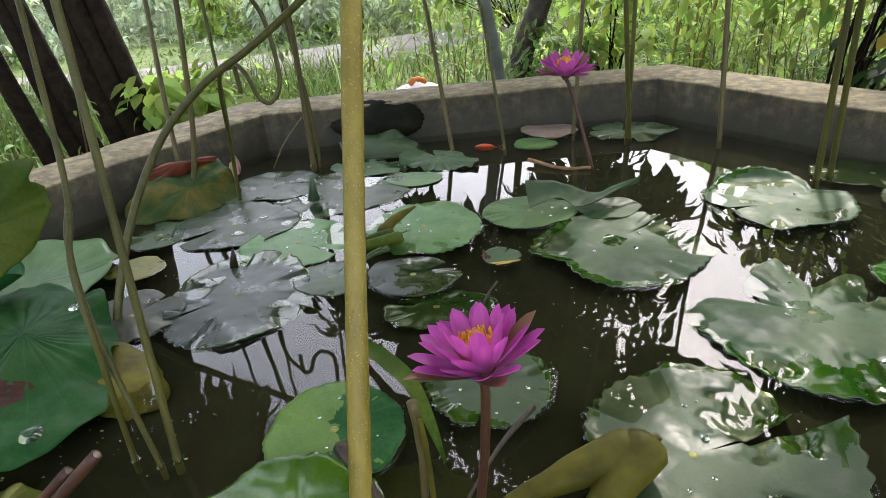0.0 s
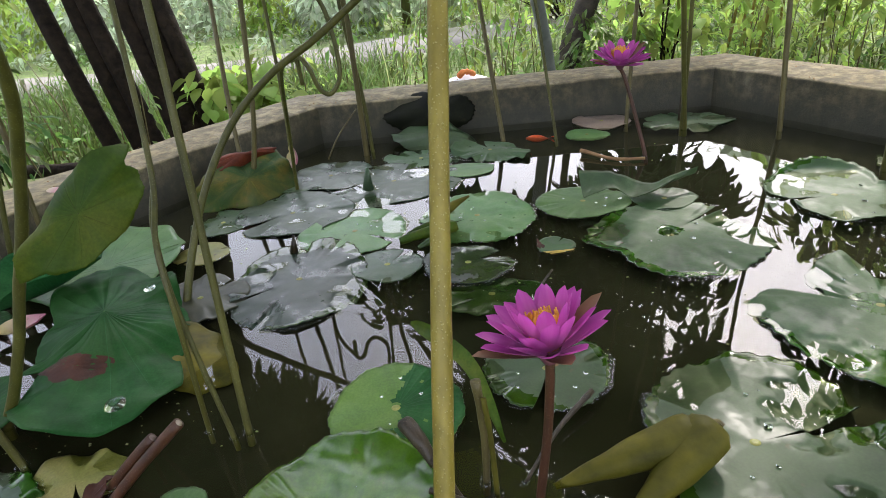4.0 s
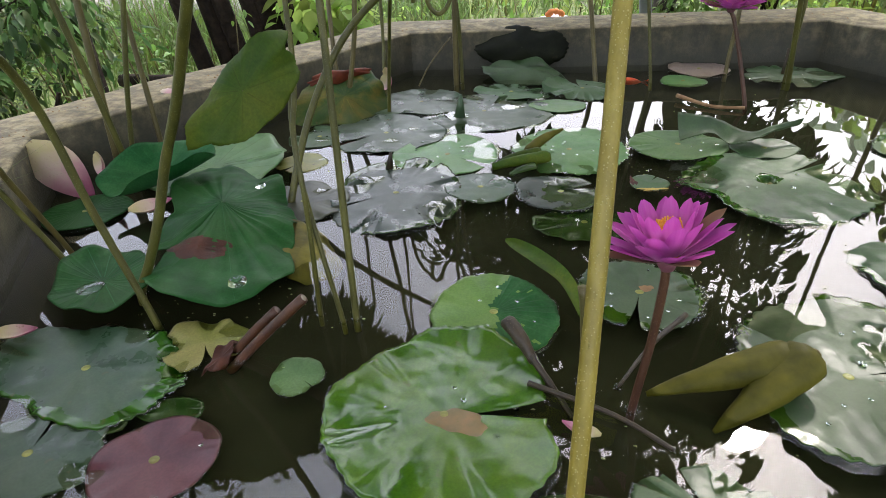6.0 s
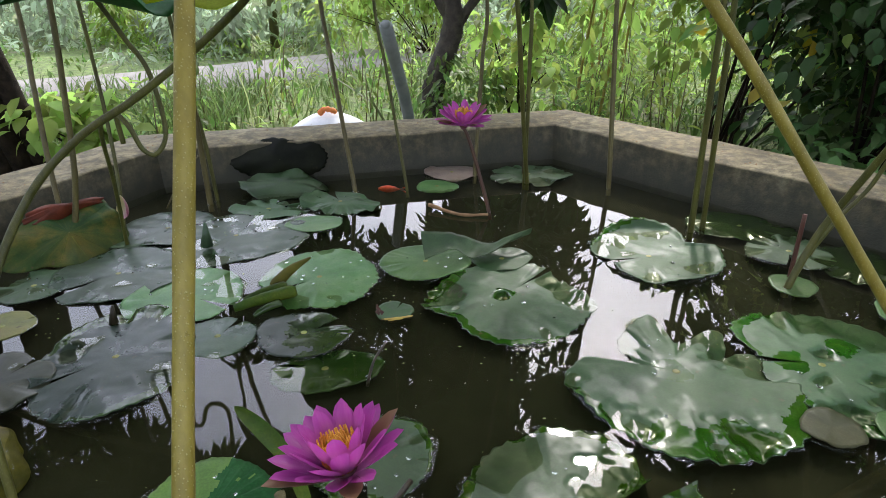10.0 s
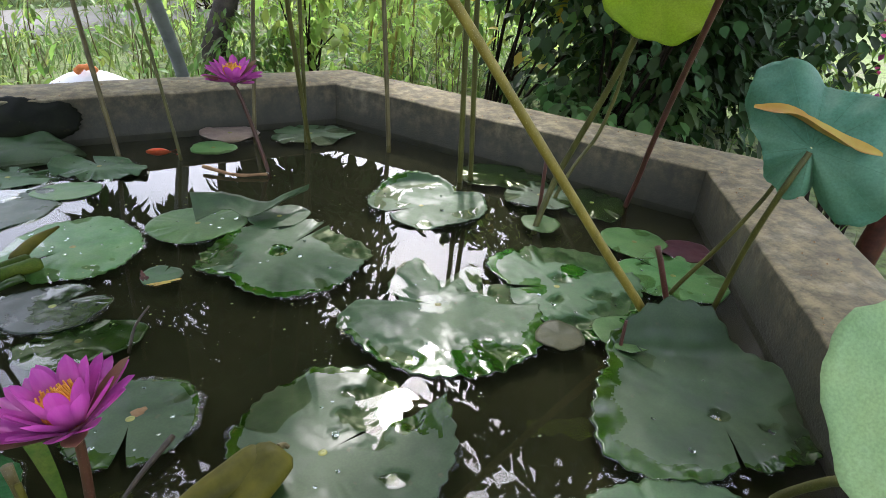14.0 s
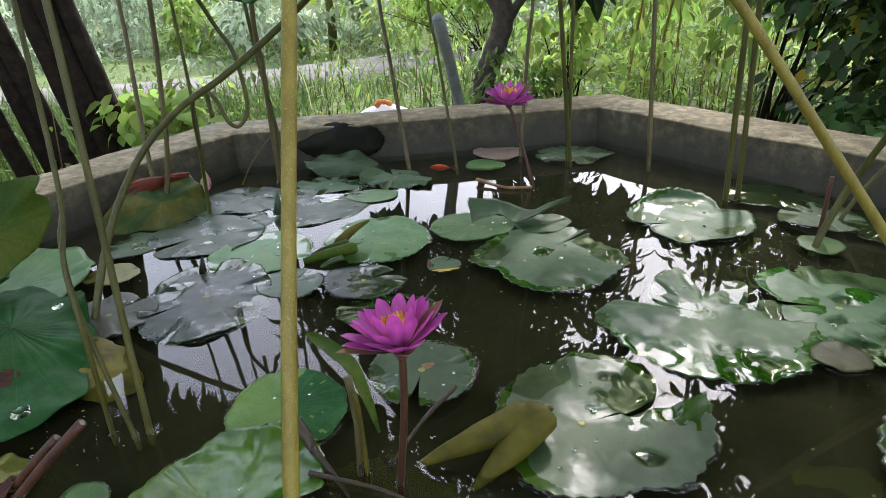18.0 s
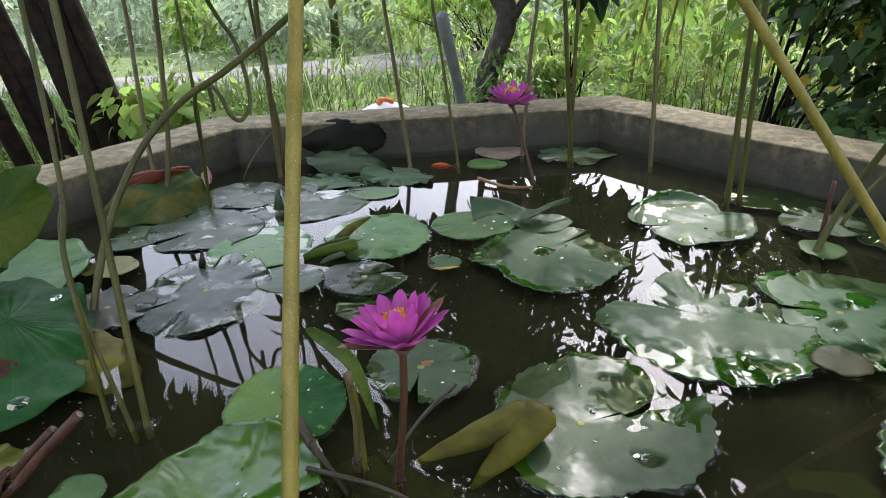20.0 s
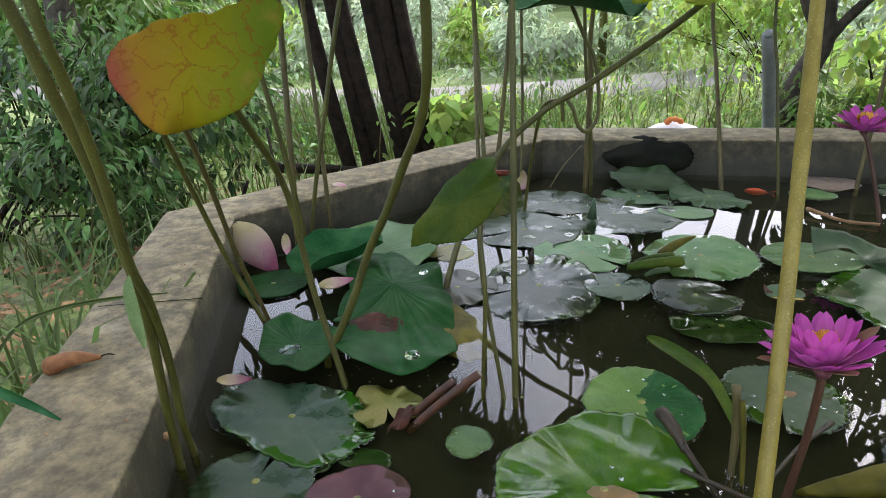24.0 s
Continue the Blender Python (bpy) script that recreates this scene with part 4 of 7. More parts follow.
lily_pad(1.019, 1.153, 0.052, 0.054, -8, PAD_LIGHT, "small round pale lily pad", segs=40, rings=6)
lily_pad(1.120, 1.320, 0.105, 0.105, -9, PAD, "lily pad with a slit near the wall", notch=-120, gap=14, serr=0.04)
lily_pad(1.200, 0.985, 0.085, 0.085, -22, PAD_LIGHT, "round lily pad with an orange edge", notch=-60, gap=4)
lily_pad(1.300, 0.905, 0.068, 0.058, -23, PAD_RED, "pinkish lily pad beside the wall", segs=50)
lily_pad(1.175, 0.815, 0.128, 0.110, -33, PAD_LIGHT, "oval green lily pad beside the wall", notch=100, gap=4, drops=1)
lily_pad(0.913, 0.669, 0.062, 0.062, -14, PAD_LIGHT, "small lily pad with a slit", notch=-95, gap=5, segs=50, z=0.003)
lily_pad(0.776, 0.698, 0.048, 0.046, -19, PAD_DULL, "small shrivelled greyish lily pad", segs=40, rings=6, wave=0.0016, z=0.010)
lily_pad(1.079, 0.665, 0.046, 0.030, -19, PAD_PINK, "pale bit of an upturned pad", segs=40, rings=6)
lily_pad(1.250, 1.235, 0.100, 0.110, -16, PAD_SUNK, "half sunken green lily pad", z=-0.003, serr=0.03)
lily_pad(1.090, 1.500, 0.150, 0.095, -25, PAD_SUNK, "half sunken green lily pad", z=-0.003, serr=0.03)
# far pads
lily_pad(0.262, 1.955, 0.072, 0.062, -11, PAD_LIGHT, "small round pale lily pad", segs=44, rings=6)
lily_pad(0.328, 2.070, 0.100, 0.064, -11, PAD_PINK, "dull pink upturned lily pad", segs=50, z=0.010, tilt=(6, 0))
lily_pad(0.600, 2.030, 0.150, 0.095, -5, PAD, "lily pad near the far wall", notch=170, gap=18, serr=0.03, wave=0.0016)
# cluster at the left
lily_pad(-0.095, 1.355, 0.145, 0.150, -8, PAD_LIGHT, "green lily pad with beads of water", notch=-150, gap=14, serr=0.05, wave=0.0016, drops=9)
lily_pad(-0.400, 1.305, 0.135, 0.135, -23, PAD_LIGHT, "mid green lily pad with puddles", notch=-30, gap=10, serr=0.02, wave=0.0016, drops=4, pools=((0.04, 0.05, 0.014),))
lily_pad(-0.600, 1.440, 0.165, 0.150, -2, PAD_DARK, "grey green lily pad", notch=-140, gap=14, wave=0.0016, drops=2, z=0.004, pools=((0.03, -0.06, 0.02), (0.07, 0.03, 0.014)))
lily_pad(-0.349, 1.640, 0.215, 0.170, -3, PAD_DARK, "broad grey green lily pad", notch=75, gap=10, wave=0.0016, drops=3, pools=((-0.06, -0.06, 0.02), (0.1, 0.03, 0.018)), hollows=((0.08, 0.05, 0.03, 0.010), (-0.09, -0.04, 0.03, 0.010)))
lily_pad(-0.560, 1.720, 0.150, 0.130, 10, PAD_DARK, "grey green lily pad in the crowd", notch=10, gap=10, wave=0.0016, z=0.003)
lily_pad(-0.285, 1.829, 0.130, 0.080, -13, PAD, "lily pad in the crowd by the far wall", notch=-20, gap=14, wave=0.0016, drops=1, z=0.003)
lily_pad(-0.060, 1.830, 0.130, 0.080, -20, PAD, "lily pad with its rim turned up", notch=100, gap=16, wave=0.0016, z=0.014, flaps=((140, 0.5, 45),))
lily_pad(-0.130, 1.690, 0.085, 0.060, 0, PAD_LIGHT, "pale yellowish lily pad", segs=50, z=0.003)
lily_pad(-0.644, 1.651, 0.070, 0.060, -9, PAD, "small green lily pad", segs=44, rings=6, z=0.003)
lily_pad(-0.787, 1.409, 0.092, 0.085, -14, PAD, "green lily pad with wet rim", notch=-20, gap=14, pools=((0.02, -0.03, 0.02),))
lily_pad(-0.475, 1.070, 0.150, 0.190, 0, PAD_DEEP, "large dark leathery lily pad with a drowned border", notch=-150, gap=6, serr=0.03, wave=0.0016, lobes=3, drops=2, z=0.005, jag=0.03, sink=0.008, rings=32, segs=200, second=PAD_SUNK, wet_edge=((100, 70, 0.72), (-40, 60, 0.86)), pools=((-0.075, 0.055, 0.030), (0.10, -0.05, 0.022)), hollows=((-0.10, 0.03, 0.035, 0.012), (0.12, -0.06, 0.03, 0.010)))
lily_pad(-0.672, 1.008, 0.100, 0.098, 10, PAD_BROWN, "dull grey brown lily pad beside the dark one", notch=60, gap=8, serr=0.02, wave=0.0016, z=0.007, jag=0.03, pools=((0.02, 0.05, 0.016),))
lily_pad(-0.290, 1.122, 0.082, 0.075, -7, PAD_DARK, "dark lily pad in the crowd", notch=60, gap=14, segs=60)
lily_pad(-0.110, 1.105, 0.100, 0.085, -7, PAD_DEEP, wet=((0.070, -0.01, 0.105),), second=PAD_SUNK, label="half drowned dark lily pad", notch=30, gap=20, serr=0.04, z=0.005)
lily_pad(-0.060, 0.985, 0.110, 0.065, 0, PAD_SUNK, "sunken green lily pad under the surface", z=-0.003, segs=60)
lily_pad(-0.767, 1.225, 0.066, 0.062, 12, PAD_YELLOW, "yellowish lily pad near the lotus leaves", notch=-120, gap=16, segs=60)
lily_pad(-1.160, 0.915, 0.098, 0.085, 13, LOTUS, "plain green pad near the wall", segs=60, sink=0.0, z=0.008)

# ---- lotus leaves and stalks ----


def orient(at, normal, spin=0.0):
    q = Vector(normal).normalized().to_track_quat("Z", "Y").to_matrix().to_4x4()
    return Matrix.Translation(at) @ q @ pose(0, 0, 0, 0, 0, spin)


def lotus(points, r0, r1, material, label, leaf=None, category="lotus leaf", wide=0.93, flaps=(), spin=None, jag=0.04, dip=0.008):
    """A lotus stalk from the water, and its leaf on top: leaf = (radius, normal, material, bowl, wave, label)."""
    e = thing("lotus_plant", label, category, "lotus plants in the pond", at=points[0])
    rel = [Vector(p) - Vector(points[0]) for p in points]
    rel = [Vector((0, 0, -0.06))] + rel if rel[0].z > -0.01 else rel
    st = tube("stalk", rel, r0, r1, material, 10, 0.06, len(bpy.data.objects), 8)
    child(st, e)
    if Vector(points[0]).z < 0.01 and points[0][1] > 0.1:
        wet_foot(e, points[0][0], points[0][1], r0, seed=len(bpy.data.objects) % 91)
    if leaf:
        radius, normal, mat, bowl, wave, text = leaf
        lf = leaf_disc("leaf", radius, radius * wide, 20, mat, None, serr=0.02, teeth=26, wave=wave, lobes=4, bowl=bowl, thick=0.0008, seed=len(bpy.data.objects), rings=10, segs=72, flaps=flaps, jag=jag, dip=dip)
        lf.matrix_world = orient(rel[-1], normal, rng.uniform(0, 360) if spin is None else spin)
        child(lf, e, text)
        if radius < 0.17 or mat is not LOTUS:
            stalk_scar(lf, 0.008)
    return e


def frame_at(at, normal, along):
    """A placing with its z along the normal and its x along the given way."""
    z = Vector(normal).normalized()
    x = Vector(along)
    x = (x - z * x.dot(z)).normalized()
    y = z.cross(x)
    m = Matrix((x, y, z)).transposed().to_4x4()
    return Matrix.Translation(at) @ m


def high_leaf(radius=0.17, normal=None, mat=None, text="broad green lotus leaf held above the water"):
    n = normal or (rng.uniform(-0.3, 0.3), rng.uniform(-0.3, 0.3), 1.0)
    return (radius, n, mat or LOTUS, 0.035, 0.02, text)


def add_veins(leaf, segs, rings, count, mat, wide=0.0016):
    """Raised ribs that run from the hub to the rim, each lying on the leaf."""
    co = [v.co.copy() for v in leaf.data.vertices]
    for k in range(count):
        s = int(segs * k / count)
        verts, faces = [], []
        for r in range(1, rings):
            p = co[r * segs + s]
            q = co[r * segs + (s + 1) % segs]
            side = (q - p).normalized() * wide * (1.1 - 0.8 * r / rings)
            verts += [p - side, p + Vector((0, 0, wide * 0.6)), p + side]
        for r in range(rings - 2):
            for j in (0, 1):
                faces.append((r * 3 + j, r * 3 + j + 1, r * 3 + j + 4, r * 3 + j + 3))
        child(mesh_object("vein", verts, faces, mat), leaf)


# the thick stalk in front of the flower
lotus([(-0.092, 0.150, 0), (-0.080, 0.284, 0.3), (-0.067, 0.46, 0.6), (-0.05, 0.68, 0.95), (0.0, 0.95, 1.35)], 0.0082, 0.0072, STEM_YELLOW, "thick yellow green lotus stalk with fine prickles", high_leaf(0.19))
# long slanting stalk
lotus([(0.985, 0.677, 0), (0.838, 0.716, 0.2), (0.692, 0.757, 0.4), (0.545, 0.797, 0.6), (0.38, 0.86, 0.82), (0.22, 1.10, 1.15)], 0.0095, 0.0075, STEM_YELLOW, "long slanting yellow green lotus stalk", high_leaf(0.24))
lotus([(0.928, 1.473, 0), (0.912, 1.456, 0.2), (0.895, 1.439, 0.4), (0.879, 1.423, 0.6), (0.85, 1.40, 1.05)], 0.009, 0.007, STEM_GREEN, "upright green lotus stalk", high_leaf(0.19))
lotus([(0.977, 1.498, 0), (0.957, 1.479, 0.2), (0.936, 1.460, 0.4), (0.916, 1.442, 0.6), (0.90, 1.43, 0.9)], 0.008, 0.007, STEM_GREEN, "upright green lotus stalk", high_leaf(0.15))
lotus([(0.827, 1.840, 0), (0.829, 1.876, 0.2), (0.832, 1.918, 0.4), (0.835, 1.959, 0.6), (0.85, 2.05, 1.1)], 0.0085, 0.007, STEM_BROWN, "upright brown lotus stalk", high_leaf(0.20))
lotus([(0.570, 1.930, 0), (0.541, 1.889, 0.2), (0.513, 1.848, 0.4), (0.484, 1.808, 0.6), (0.40, 1.72, 1.05)], 0.008, 0.007, STEM_GREEN, "slender green lotus stalk", high_leaf(0.26))
lotus([(0.562, 1.938, 0), (0.561, 1.926, 0.2), (0.558, 1.921, 0.4), (0.554, 1.916, 0.6), (0.52, 1.92, 1.25)], 0.007, 0.006, STEM_GREEN, "slender green lotus stalk", high_leaf(0.24))
lotus([(-0.016, 1.950, 0), (-0.041, 2.03, 0.2), (-0.067, 2.14, 0.4), (-0.093, 2.25, 0.6), (-0.10, 2.30, 1.05)], 0.008, 0.007, STEM_BROWN, "brown lotus stalk leaning over the far wall", high_leaf(0.25))
lotus([(0.158, 1.926, 0), (0.134, 1.965, 0.2), (0.110, 2.005, 0.4), (0.085, 2.044, 0.6), (0.08, 2.02, 1.15)], 0.0055, 0.005, STEM_GREEN, "thin green lotus stalk", high_leaf(0.26))
lotus([(0.405, 2.030, 0), (0.425, 2.08, 0.2), (0.448, 2.14, 0.4), (0.470, 2.20, 0.6), (0.40, 2.20, 1.2)], 0.0075, 0.0065, STEM_BROWN, "brown lotus stalk by the far wall", high_leaf(0.26))
lotus([(1.330, 1.180, 0), (1.285, 1.110, 0.12), (1.240, 1.045, 0.24), (1.178, 0.950, 0.4), (1.098, 0.824, 0.6), (1.0, 0.67, 0.85)], 0.0075, 0.0065, STEM_RED, "slanting red brown lotus stalk", high_leaf(0.15))
lotus([(0.998, 1.143, 0), (1.040, 1.150, 0.12), (1.067, 1.130, 0.22), (1.090, 1.06, 0.40), (1.095, 1.00, 0.55), (1.10, 0.98, 0.60)], 0.009, 0.007, STEM_GREEN, "green lotus stalk by the wall", (0.125, (-0.35, -0.75, 0.55), LOTUS_LIT, 0.02, 0.012, "yellow green lotus leaf with sunlight in its colour"))
lotus([(1.155, 1.290, 0), (1.200, 1.283, 0.10), (1.262, 1.272, 0.21), (1.275, 1.24, 0.4), (1.25, 1.20, 0.7)], 0.006, 0.005, STEM_GREEN, "thin green lotus stalk by the wall", high_leaf(0.1))
teal = lotus([(1.112, 0.645, 0), (1.095, 0.622, 0.10), (1.072, 0.592, 0.20), (1.050, 0.560, 0.29), (1.046, 0.540, 0.36), (1.064, 0.534, 0.415)], 0.0062, 0.005, STEM_GREEN, "pale teal lotus leaf on a bent stalk beside the wall")
lf = leaf_disc("leaf", 0.150, 0.150, 0, LOTUS_TEAL, None, serr=0.015, wave=0.016, lobes=5, bowl=-0.020, seed=73, rings=18, segs=160, jag=0.03, dip=0.016, thick=0.0008,
               outline=((5, 1.0), (35, 0.80), (62, 0.72), (75, 0.74), (87, 0.95), (99, 1.05), (114, 1.08), (130, 0.90), (145, 0.66), (173, 0.47), (223, 0.49), (247, 0.57), (262, 0.50), (275, 0.36), (281, 0.62), (287, 0.85), (300, 0.98), (325, 1.05)))
lf.matrix_world = frame_at(Vector((1.070, 0.538, 0.420)) - Vector((1.112, 0.645, 0)), (-0.70, -0.50, 0.42), (0.91, -0.40, 0.06))
child(lf, teal, "wavy pale teal leaf")
add_veins(lf, 160, 18, 14, LOTUS_TEAL, 0.0007)
lotus([(1.112, 0.757, 0), (1.130, 0.69, 0.15), (1.148, 0.645, 0.27), (1.152, 0.628, 0.325)], 0.0055, 0.004, STEM_GREEN, "thin green stalk without a leaf")
lotus([(1.040, 0.685, 0), (1.000, 0.70, 0.12), (0.985, 0.71, 0.165)], 0.0065, 0.006, STEM_RED, "cut red brown stalk stub")
lotus([(0.880, 0.640, 0), (0.884, 0.645, 0.055)], 0.005, 0.003, STEM_RED, "short red brown stalk stub")
lotus([(1.035, 1.190, 0), (1.040, 1.20, 0.16)], 0.006, 0.005, STEM_RED, "red brown stalk stub near the wall")
# two stalks close at the right, and the pale leaf beneath them
lotus([(0.52, -0.02, 0.0), (0.513, 0.018, 0.314), (0.540, 0.085, 0.476), (0.586, 0.163, 0.623), (0.66, 0.27, 0.85)], 0.0098, 0.009, STEM_YELLOW, "thick yellow green lotus stalk", high_leaf(0.18))
lotus([(0.53, -0.08, 0.0), (0.507, -0.016, 0.358), (0.540, 0.034, 0.509), (0.583, 0.090, 0.635), (0.65, 0.18, 0.85)], 0.0115, 0.011, STEM_YELLOW, "thick yellow green lotus stalk", high_leaf(0.18))
lotus([(0.77, 0.13, 0.0), (0.80, 0.11, 0.12), (0.855, 0.09, 0.205), (0.872, 0.128, 0.262)], 0.009, 0.007, STEM_GREEN, "short bent lotus stalk", (0.165, (-0.42, -0.50, 0.75), LOTUS_PALE, 0.012, 0.006, "pale green round lotus leaf over the wall"))
lotus([(0.86, 0.27, 0.0), (0.80, 0.20, 0.14), (0.76, 0.16, 0.2)], 0.007, 0.006, STEM_GREEN, "short green stalk at the wall")

# stalks at the left
lotus([(-0.425, 0.622, 0), (-0.435, 0.665, 0.2), (-0.444, 0.708, 0.4), (-0.454, 0.752, 0.6), (-0.47, 0.82, 0.95)], 0.0058, 0.0055, STEM_GREEN, "upright green lotus stalk", high_leaf(0.15))
lotus([(-0.444, 0.611, 0), (-0.468, 0.63, 0.12), (-0.492, 0.655, 0.24), (-0.500, 0.68, 0.32), (-0.502, 0.71, 0.36)], 0.0042, 0.004, STEM_GREEN, "thin stalk of a drooping leaf")
lotus([(-0.488, 0.625, 0), (-0.478, 0.628, 0.2), (-0.492, 0.66, 0.3), (-0.50, 0.72, 0.4), (-0.55, 0.85, 0.7)], 0.0042, 0.004, STEM_GREEN, "thin green stalk among the pads", high_leaf(0.1))
lotus([(-0.835, 0.645, 0), (-0.800, 0.650, 0.065), (-0.760, 0.660, 0.15), (-0.720, 0.666, 0.246), (-0.665, 0.655, 0.34), (-0.617, 0.640, 0.43), (-0.565, 0.612, 0.52), (-0.535, 0.575, 0.62), (-0.520, 0.54, 0.76), (-0.51, 0.50, 0.95)], 0.0085, 0.0075, STEM_GREEN, "thick crooked lotus stalk", high_leaf(0.16))
lotus([(-1.200, 1.101, 0), (-1.197, 1.123, 0.2), (-1.194, 1.146, 0.4), (-1.191, 1.169, 0.6), (-1.18, 1.20, 1.0)], 0.009, 0.008, STEM_BROWN, "upright brown lotus stalk by the wall", high_leaf(0.23, (-0.1, 0.05, 1)))
lotus([(-1.157, 1.089, 0), (-1.160, 1.073, 0.2), (-1.170, 1.056, 0.4), (-1.19, 1.04, 0.6), (-1.20, 1.02, 0.8)], 0.008, 0.007, STEM_GREEN, "green lotus stalk by the wall", high_leaf(0.15))
lotus([(-1.165, 1.236, 0), (-1.176, 1.26, 0.2), (-1.188, 1.286, 0.4), (-1.20, 1.308, 0.6), (-1.21, 1.33, 0.9)], 0.0075, 0.0065, STEM_BROWN, "upright brown lotus stalk by the wall", high_leaf(0.16))
lotus([(-1.165, 1.106, 0), (-1.128, 1.125, 0.2), (-1.078, 1.144, 0.4), (-1.029, 1.163, 0.6), (-0.96, 1.19, 0.85)], 0.0065, 0.006, STEM_GREEN, "slanting green lotus stalk by the wall", high_leaf(0.25, (0.05, -0.1, 1)))
lotus([(-0.478, 1.900, 0), (-0.477, 1.912, 0.2), (-0.475, 1.92, 0.4), (-0.474, 1.919, 0.6), (-0.40, 1.91, 1.15)], 0.0095, 0.008, STEM_BROWN, "dark brown lotus stalk near the far corner", high_leaf(0.22))
lotus([(-0.462, 1.93, 0), (-0.47, 1.94, 0.2), (-0.50, 1.95, 0.5), (-0.53, 1.96, 1.2)], 0.007, 0.006, STEM_GREEN, "green lotus stalk near the far corner")
lotus([(-0.800, 1.640, 0), (-0.83, 1.72, 0.2), (-0.86, 1.82, 0.4), (-0.89, 1.92, 0.6), (-0.94, 2.05, 1.1)], 0.0075, 0.0065, STEM_BROWN, "brown lotus stalk leaning over the wall")
lotus([(-0.777, 1.622, 0), (-0.735, 1.645, 0.2), (-0.715, 1.668, 0.4), (-0.70, 1.691, 0.6), (-0.66, 1.72, 1.15)], 0.008, 0.007, STEM_BROWN, "brown lotus stalk among dying leaves")
lotus([(-0.68, 1.72, 0), (-0.69, 1.80, 0.2), (-0.70, 1.85, 0.5), (-0.72, 1.90, 1.1)], 0.006, 0.005, STEM_GREEN, "thin green lotus stalk by the wall")
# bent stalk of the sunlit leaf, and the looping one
lotus([(-0.70, 1.00, 0), (-0.665, 1.10, 0.17), (-0.60, 1.19, 0.31), (-0.504, 1.231, 0.404), (-0.40, 1.245, 0.465), (-0.308, 1.250, 0.526), (-0.225, 1.235, 0.585), (-0.150, 1.215, 0.645), (-0.105, 1.19, 0.70)], 0.0085, 0.007, STEM_GREEN, "bent green stalk of a sunlit lotus leaf", (0.20, (-0.25, -0.40, 0.88), LOTUS_LIT, 0.05, 0.02, "yellow green lotus leaf with sunlight in its colour"))
lotus([(-0.47, 1.345, 0.42), (-0.442, 1.324, 0.400), (-0.425, 1.322, 0.352), (-0.400, 1.326, 0.340), (-0.378, 1.345, 0.386), (-0.391, 1.358, 0.505), (-0.42, 1.352, 0.57), (-0.449, 1.34, 0.64), (-0.46, 1.32, 0.665)], 0.0055, 0.005, STEM_GREEN, "looping green stalk of a drooping lotus leaf", (0.20, (0.25, -0.30, 0.9), LOTUS, 0.06, 0.025, "drooping blue green lotus leaf"))
lotus([(-0.64, 1.62, 0), (-0.60, 1.55, 0.2), (-0.54, 1.42, 0.38), (-0.47, 1.345, 0.42)], 0.0055, 0.005, STEM_GREEN, "lower part of the looping stalk")
# withering yellow leaf on its stalk
faded = lotus([(-0.748, 0.563, 0), (-0.790, 0.569, 0.2), (-0.800, 0.55, 0.4), (-0.770, 0.44, 0.54), (-0.728, 0.335, 0.62)], 0.0062, 0.0055, STEM_GREEN, "withering yellow and red lotus leaf hanging on its bent stalk")
lf = leaf_disc("leaf", 0.100, 0.100, 0, YELLOW_LEAF, None, serr=0.02, wave=0.006, lobes=3, bowl=-0.012, seed=90, rings=16, segs=120, jag=0.025, dip=0.020,
               outline=((5, 0.82), (22, 1.05), (34, 1.30), (48, 1.25), (58, 0.86), (72, 0.62), (105, 0.56), (142, 0.72), (165, 0.90), (178, 0.98), (205, 0.92), (240, 0.96), (262, 0.74), (300, 0.66), (330, 0.70)), flaps=((-75, 0.35, -28), (35, 0.72, 30)))
lf.matrix_world = frame_at(Vector((-0.731, 0.324, 0.631)) - Vector((-0.748, 0.563, 0)), (0.52, -0.72, 0.22), (0.936, 0.346, -0.06))
child(lf, faded, "crumpled yellow leaf, red at one edge")
lotus([(-1.02, 0.70, 0), (-1.06, 0.66, 0.2), (-1.04, 0.58, 0.4), (-0.98, 0.48, 0.55)], 0.006, 0.005, STEM_GREEN, "green stalk beside the wall")
lotus([(-1.06, 0.75, 0), (-1.05, 0.68, 0.2), (-0.99, 0.58, 0.4), (-0.92, 0.47, 0.56)], 0.006, 0.005, STEM_BROWN, "brown stalk beside the wall")
# thick stalks beside the left wall
lotus([(-0.905, 0.290, 0), (-0.878, 0.274, 0.141), (-0.833, 0.248, 0.318), (-0.804, 0.218, 0.432), (-0.783, 0.191, 0.539), (-0.770, 0.163, 0.632), (-0.762, 0.144, 0.70), (-0.755, 0.10, 0.86)], 0.0070, 0.0062, STEM_GREEN, "thick green lotus stalk leaning over the wall", high_leaf(0.16))
lotus([(-0.905, 0.322, 0), (-0.874, 0.291, 0.097), (-0.850, 0.277, 0.225), (-0.818, 0.246, 0.339), (-0.796, 0.216, 0.411), (-0.766, 0.189, 0.521), (-0.737, 0.156, 0.628), (-0.720, 0.133, 0.698), (-0.71, 0.12, 0.84)], 0.0062, 0.0056, STEM_GREEN, "dull green lotus stalk leaning over the wall", high_leaf(0.14))


